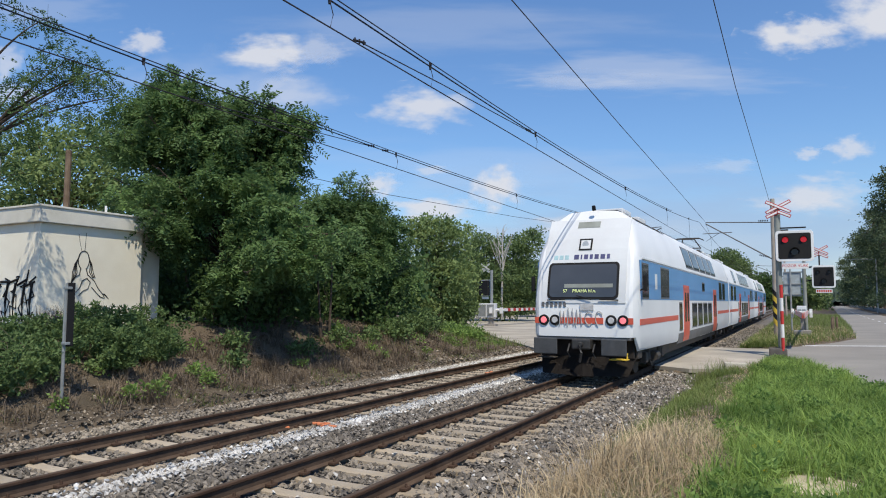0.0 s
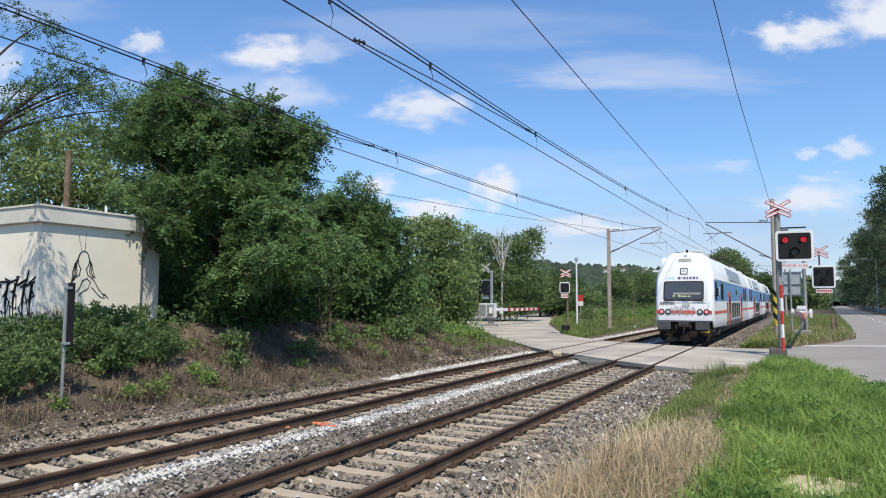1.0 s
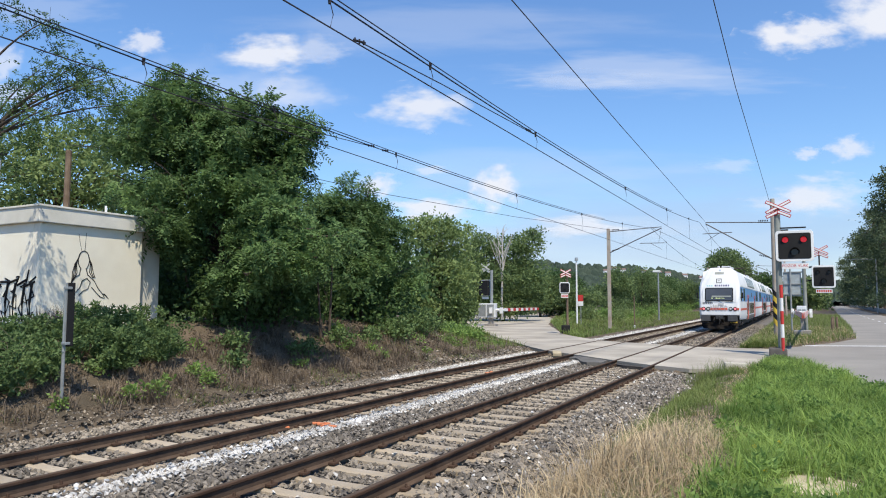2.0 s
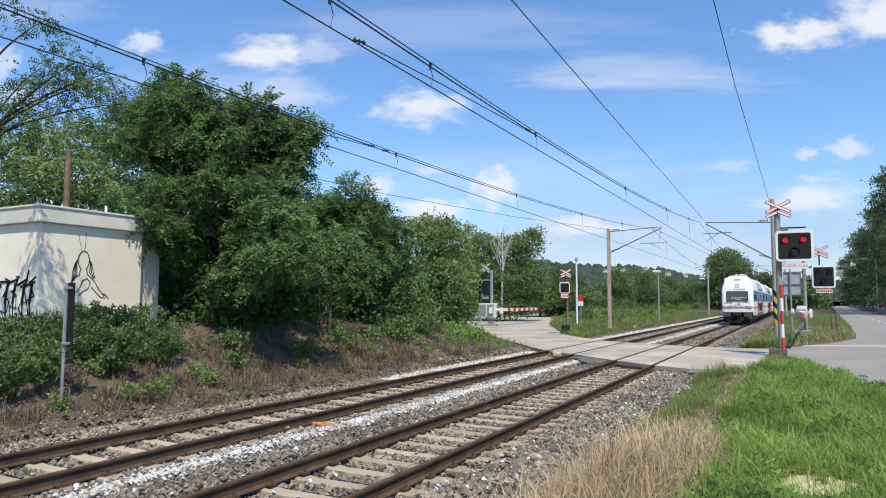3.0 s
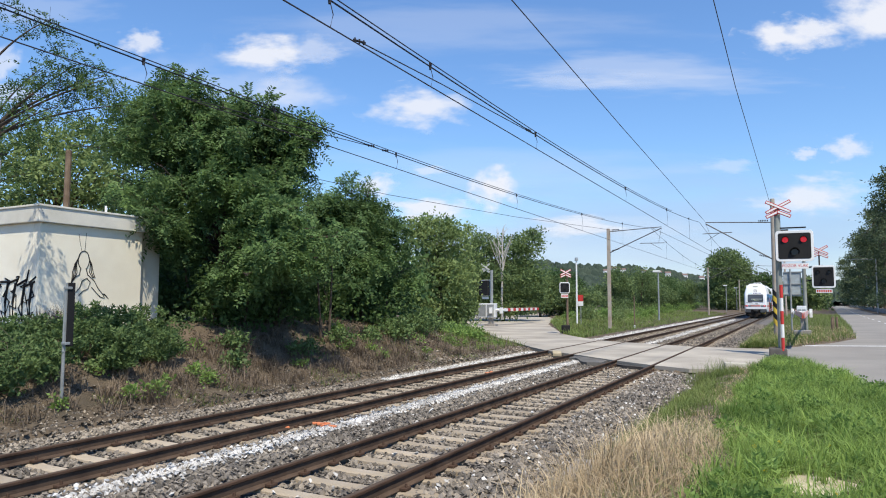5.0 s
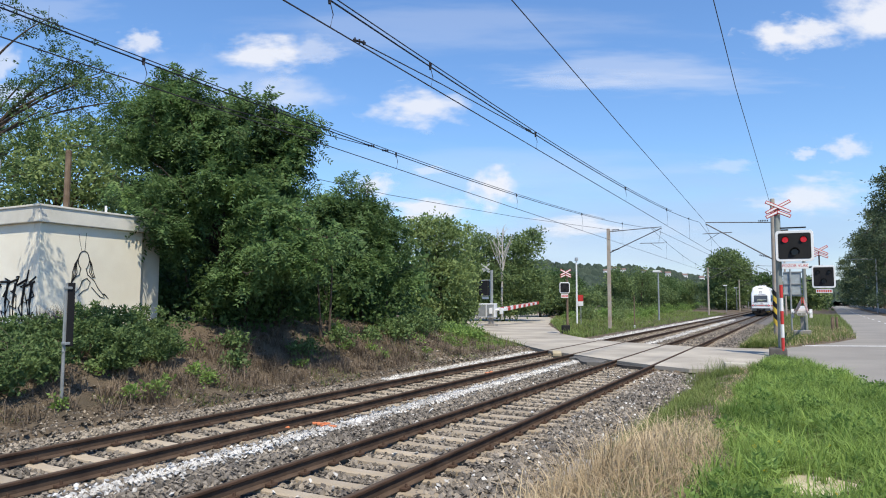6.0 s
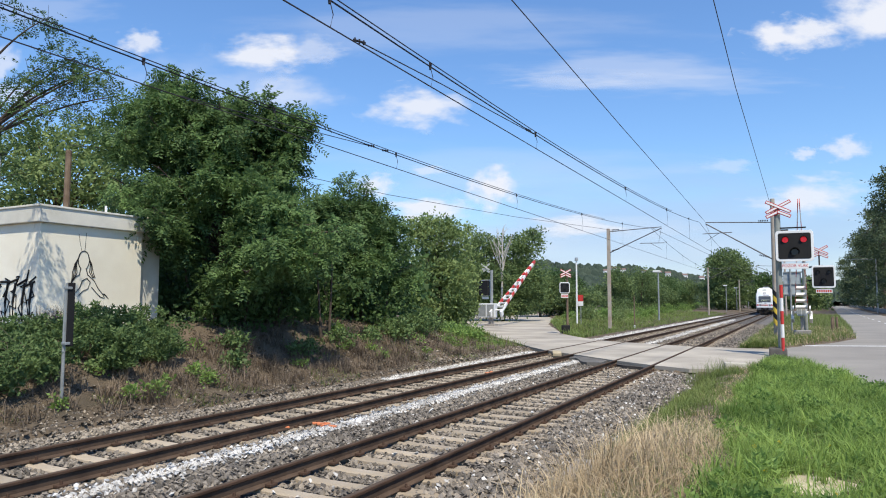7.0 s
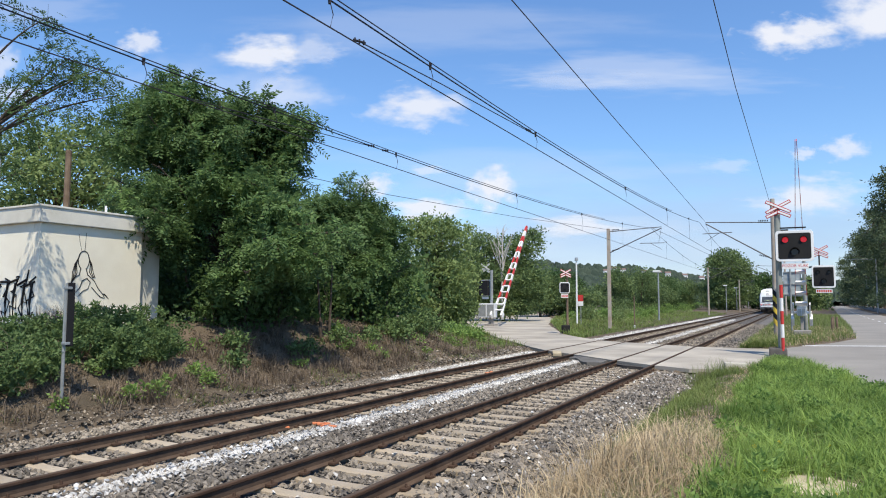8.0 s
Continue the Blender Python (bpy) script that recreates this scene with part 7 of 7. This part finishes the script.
# ---- small things about the crossing ----
def small_things():
    # white lamp post and red sign beyond the lane
    p = thing("lamp_post", pose(-15.6, 52.6, 0.1), "slender white lamp post with a small round head", "lamp post")
    part("shaft", rod(bm_new(), (0, 0, 0), (0, 0, 5.3), 0.075, 0.06, 8), M_WHITE, p)
    part("lantern", rod(bm_new(), (0, 0, 5.25), (0, 0, 5.5), 0.16, 0.12, 10), M_GALV, p)
    q = thing("line_sign", pose(-15.35, 52.8, 0.1), "small red and white trackside sign", "sign")
    part("board", box(bm_new(), (0, 0, 2.25), (0.42, 0.03, 0.5), 0.01), M_RED, q, "red board")
    part("lower_board", box(bm_new(), (0, -0.01, 1.8), (0.42, 0.03, 0.36), 0.01), M_WHITE, q, "white board")
    part("post", rod(bm_new(), (0, 0.03, 0), (0, 0.03, 2.4), 0.03), M_GALV, q)
    m = thing("marker_post", pose(-11.5, 54.5, -0.1), "thin dark marker post with a white foot", "trackside post")
    part("shaft", rod(bm_new(), (0, 0, 0.3), (0, 0, 2.6), 0.05, 0.04, 8), M_WOODPOLE, m)
    part("foot", rod(bm_new(), (0, 0, 0), (0, 0, 0.32), 0.08, 0.07, 8), M_WHITE, m)
    # kerb stone and cable cover
    k = tagged(part("kerb_stone", box(bm_new(), (0, 0, 0), (0.62, 0.3, 0.5), 0.04), mat("pale_concrete", (0.58, 0.54, 0.45), 0.9, bump=0.3), None), "pale broken concrete kerb stone at the crossing edge", "kerb stone")
    k.matrix_world = pose(-1.72, 22.25, -0.02, 0, 0, 12)
    k = tagged(part("kerb_stone", box(bm_new(), (0, 0, 0), (0.35, 0.75, 0.14), 0.03), mat("ochre_concrete", (0.5, 0.42, 0.28), 0.9, bump=0.3), None), "ochre concrete block between the far rails", "kerb stone")
    k.matrix_world = pose(-8.75, 26.6, -0.05, 4, 0, 20)
    c = tagged(part("cable_trough", box(bm_new(), (0, 0, 0), (0.45, 0.9, 0.3), 0.02), M_CONC, None), "weathered concrete cable trough sunk in the ballast", "cable trough")
    c.matrix_world = pose(-2.55, 8.9, -0.27, 0, 0, 4)
    c = tagged(part("cable_trough", box(bm_new(), (0, 0, 0), (0.26, 0.7, 0.16), 0.03), M_CONC, None), "weathered concrete slab between the two tracks", "cable trough")
    c.matrix_world = pose(-7.05, 10.4, -0.21, 0, 3, 6)
    for x, y, r in ((-8.3, 9.3, 20), (-7.6, 9.75, 70), (-8.5, 19.2, 40), (-11.3, 17.2, 10)):
        bm = bm_new()
        for i in range(5):
            box(bm, (RNG.normal() * 0.10, RNG.normal() * 0.16, RNG.random() * 0.02), (0.09, 0.14, 0.035), 0.01, Matrix.Rotation(i * 1.1, 4, "Z"))
        o = tagged(part("brick_fragments", bm, mat("orange_brick", (0.72, 0.24, 0.10), 0.85, bump=0.2), None), "bright orange brick fragments lying on the ballast", "rubble")
        o.matrix_world = pose(x, y, -0.145, 0, 0, r)
    strip("asphalt_apron", list(np.linspace(-7.7, -6.1, 8)), lambda x: float(lerp_table(NEAR_EDGE, x)) - 1.2 + 0.4 * math.sin(4 * x), lambda x: float(lerp_table(NEAR_EDGE, x)) - 0.01, -0.045, mat("dark_old_asphalt", (0.16, 0.15, 0.135), 0.95, col2=(0.10, 0.095, 0.085), scale=1.5, fine=40, bump=0.6), "crumbling dark asphalt apron between the tracks", "road")
    strip("asphalt_apron", list(np.linspace(-5.7, -4.35, 6)), lambda x: float(lerp_table(NEAR_EDGE, x)) - 0.3 + 0.1 * math.sin(5 * x), lambda x: float(lerp_table(NEAR_EDGE, x)) - 0.01, -0.1, mat("oily_asphalt", (0.07, 0.065, 0.06), 0.95, scale=1.5, fine=40, bump=0.6), "dark oily edge of the crossing between the rails", "road")
    # metal guard box and bollards on the island
    for x, y in ((2.0, 52), (2.35, 53.5), (2.2, 55)):
        b = tagged(part("bollard", rod(bm_new(), (0, 0, -0.1), (0, 0, 1.0), 0.08, 0.07, 8), M_WOODPOLE, None), "short rusty bollard in the grass of the island", "bollard", "bollards")
        b.matrix_world = pose(x, y, 0.05)
    f = thing("sign_post", pose(0.0, 47.5, 0.05), "grey steel posts carrying a blue-grey sheet seen from behind", "sign post")
    part("upright", rod(bm_new(), (0.42, 0, -0.1), (0.42, 0, 4.3), 0.11, 0.1, 10), M_GREYPAINT, f)
    part("upright", rod(bm_new(), (-0.35, 0, -0.1), (-0.35, 0, 4.2), 0.05, 0.05, 8), M_GALV, f)
    sheet = mat("blue_grey_sheet", (0.40, 0.45, 0.47), 0.5, grain=0.05, bump=0.05)
    for z in (3.55, 2.75):
        part("panel", box(bm_new(), (-0.25, 0.12, z), (1.0, 0.04, 0.74), 0.01), sheet, f, "blue-grey sheet panel")
    for z in (2.5, 3.15, 3.9):
        part("crossbar", box(bm_new(), (-0.2, 0.07, z), (1.1, 0.05, 0.07), 0.008), M_GALV, f)
    # low wall along the far side of the road
    bm = bm_new()
    ys = list(range(120, 420, 12))
    for a, b in zip(ys[:-1], ys[1:]):
        xa, xb = float(lerp_table(ROAD_RIGHT, a)) + 1.6, float(lerp_table(ROAD_RIGHT, b)) + 1.6
        v = [bm.verts.new(t) for t in ((xa, a, -0.1), (xb, b, -0.1), (xb, b, 0.9), (xa, a, 0.9), (xa + 0.2, a, -0.1), (xb + 0.2, b, -0.1), (xb + 0.2, b, 0.9), (xa + 0.2, a, 0.9))]
        for fc in ((0, 1, 2, 3), (4, 7, 6, 5), (3, 2, 6, 7)):
            bm.faces.new([v[i] for i in fc])
    tagged(part("roadside_wall", bm, M_CONC, None), "low grey wall along the far side of the road", "wall", kind="structure")
    # red-roofed house seen through the leaves
    h = thing("house", pose(-27.4, 34.6, 0.2, 0, 0, 10), "white house with a red roof half hidden by leaves", "house")
    part("wall", box(bm_new(), (0, 0, 1.2), (4.0, 4.0, 2.6), 0.02), M_CONC, h)
    bm = bm_new()
    q = [bm.verts.new(v) for v in ((-2.4, -2.4, 2.4), (2.4, -2.4, 2.4), (2.4, 2.4, 2.4), (-2.4, 2.4, 2.4), (-2.4, 0, 3.9), (2.4, 0, 3.9))]
    for fc in ((0, 1, 5, 4), (2, 3, 4, 5), (0, 4, 3), (1, 2, 5)):
        bm.faces.new([q[i] for i in fc])
    part("roof", bm, M_ROOFTILE, h)
    part("window", box(bm_new(), (0.5, -2.02, 1.4), (1.0, 0.06, 1.1), 0.01), M_GLASS, h)


small_things()
build_clouds()
build_ballast_stones()
build_tracks()


# ---- what moves ----
def motions():
    rows = []
    for k in range(17):
        t = k * 0.5
        rows.append((t, pose(TRACK_NEAR, 17.45 + 18.2 * t - 0.31 * t * t, 0)))
    walk(TRAIN, rows)
    lift = [(0.0, 0.0), (5.2, 0.0), (5.6, 0.3), (5.8, 1.2), (6.0, 3.0), (6.5, 12.0), (7.0, 24.0), (7.5, 34.0), (8.0, 44.0)]
    walk(ARM_L, [(t, pose(0, 0, 1.35, a * 1.04, 0, 0)) for t, a in lift])
    walk(ARM_R, [(t, pose(0, 0, 1.2, a * 1.17, 0, 0)) for t, a in lift])
    # the wind in the boughs, every half second
    gust = (-0.46, -0.17, 0.04, -0.14, -0.17, -0.19, -0.19, -0.08, 0.0, -0.08, -0.15, -0.20, -0.26, -0.32, -0.49, -0.66, -0.49)
    for ob, root, swing, own in SWAYING:
        walk(ob, [(k * 0.5, pose(*root, 3 * own * math.sin(2.1 * k + 9 * own), swing * (g + 0.25 * own * math.sin(1.9 * k + 20 * own)), 0)) for k, g in enumerate(gust)])
    # clouds drift across
    across = CAM_POSE.to_3x3() @ Vector((1, 0, 0))
    for c, m, d in CLOUDS:
        walk(c, [(t, Matrix.Translation(across * (0.0031 - 0.00077 * t) * d) @ m) for t in (0.0, 8.0)])


motions()
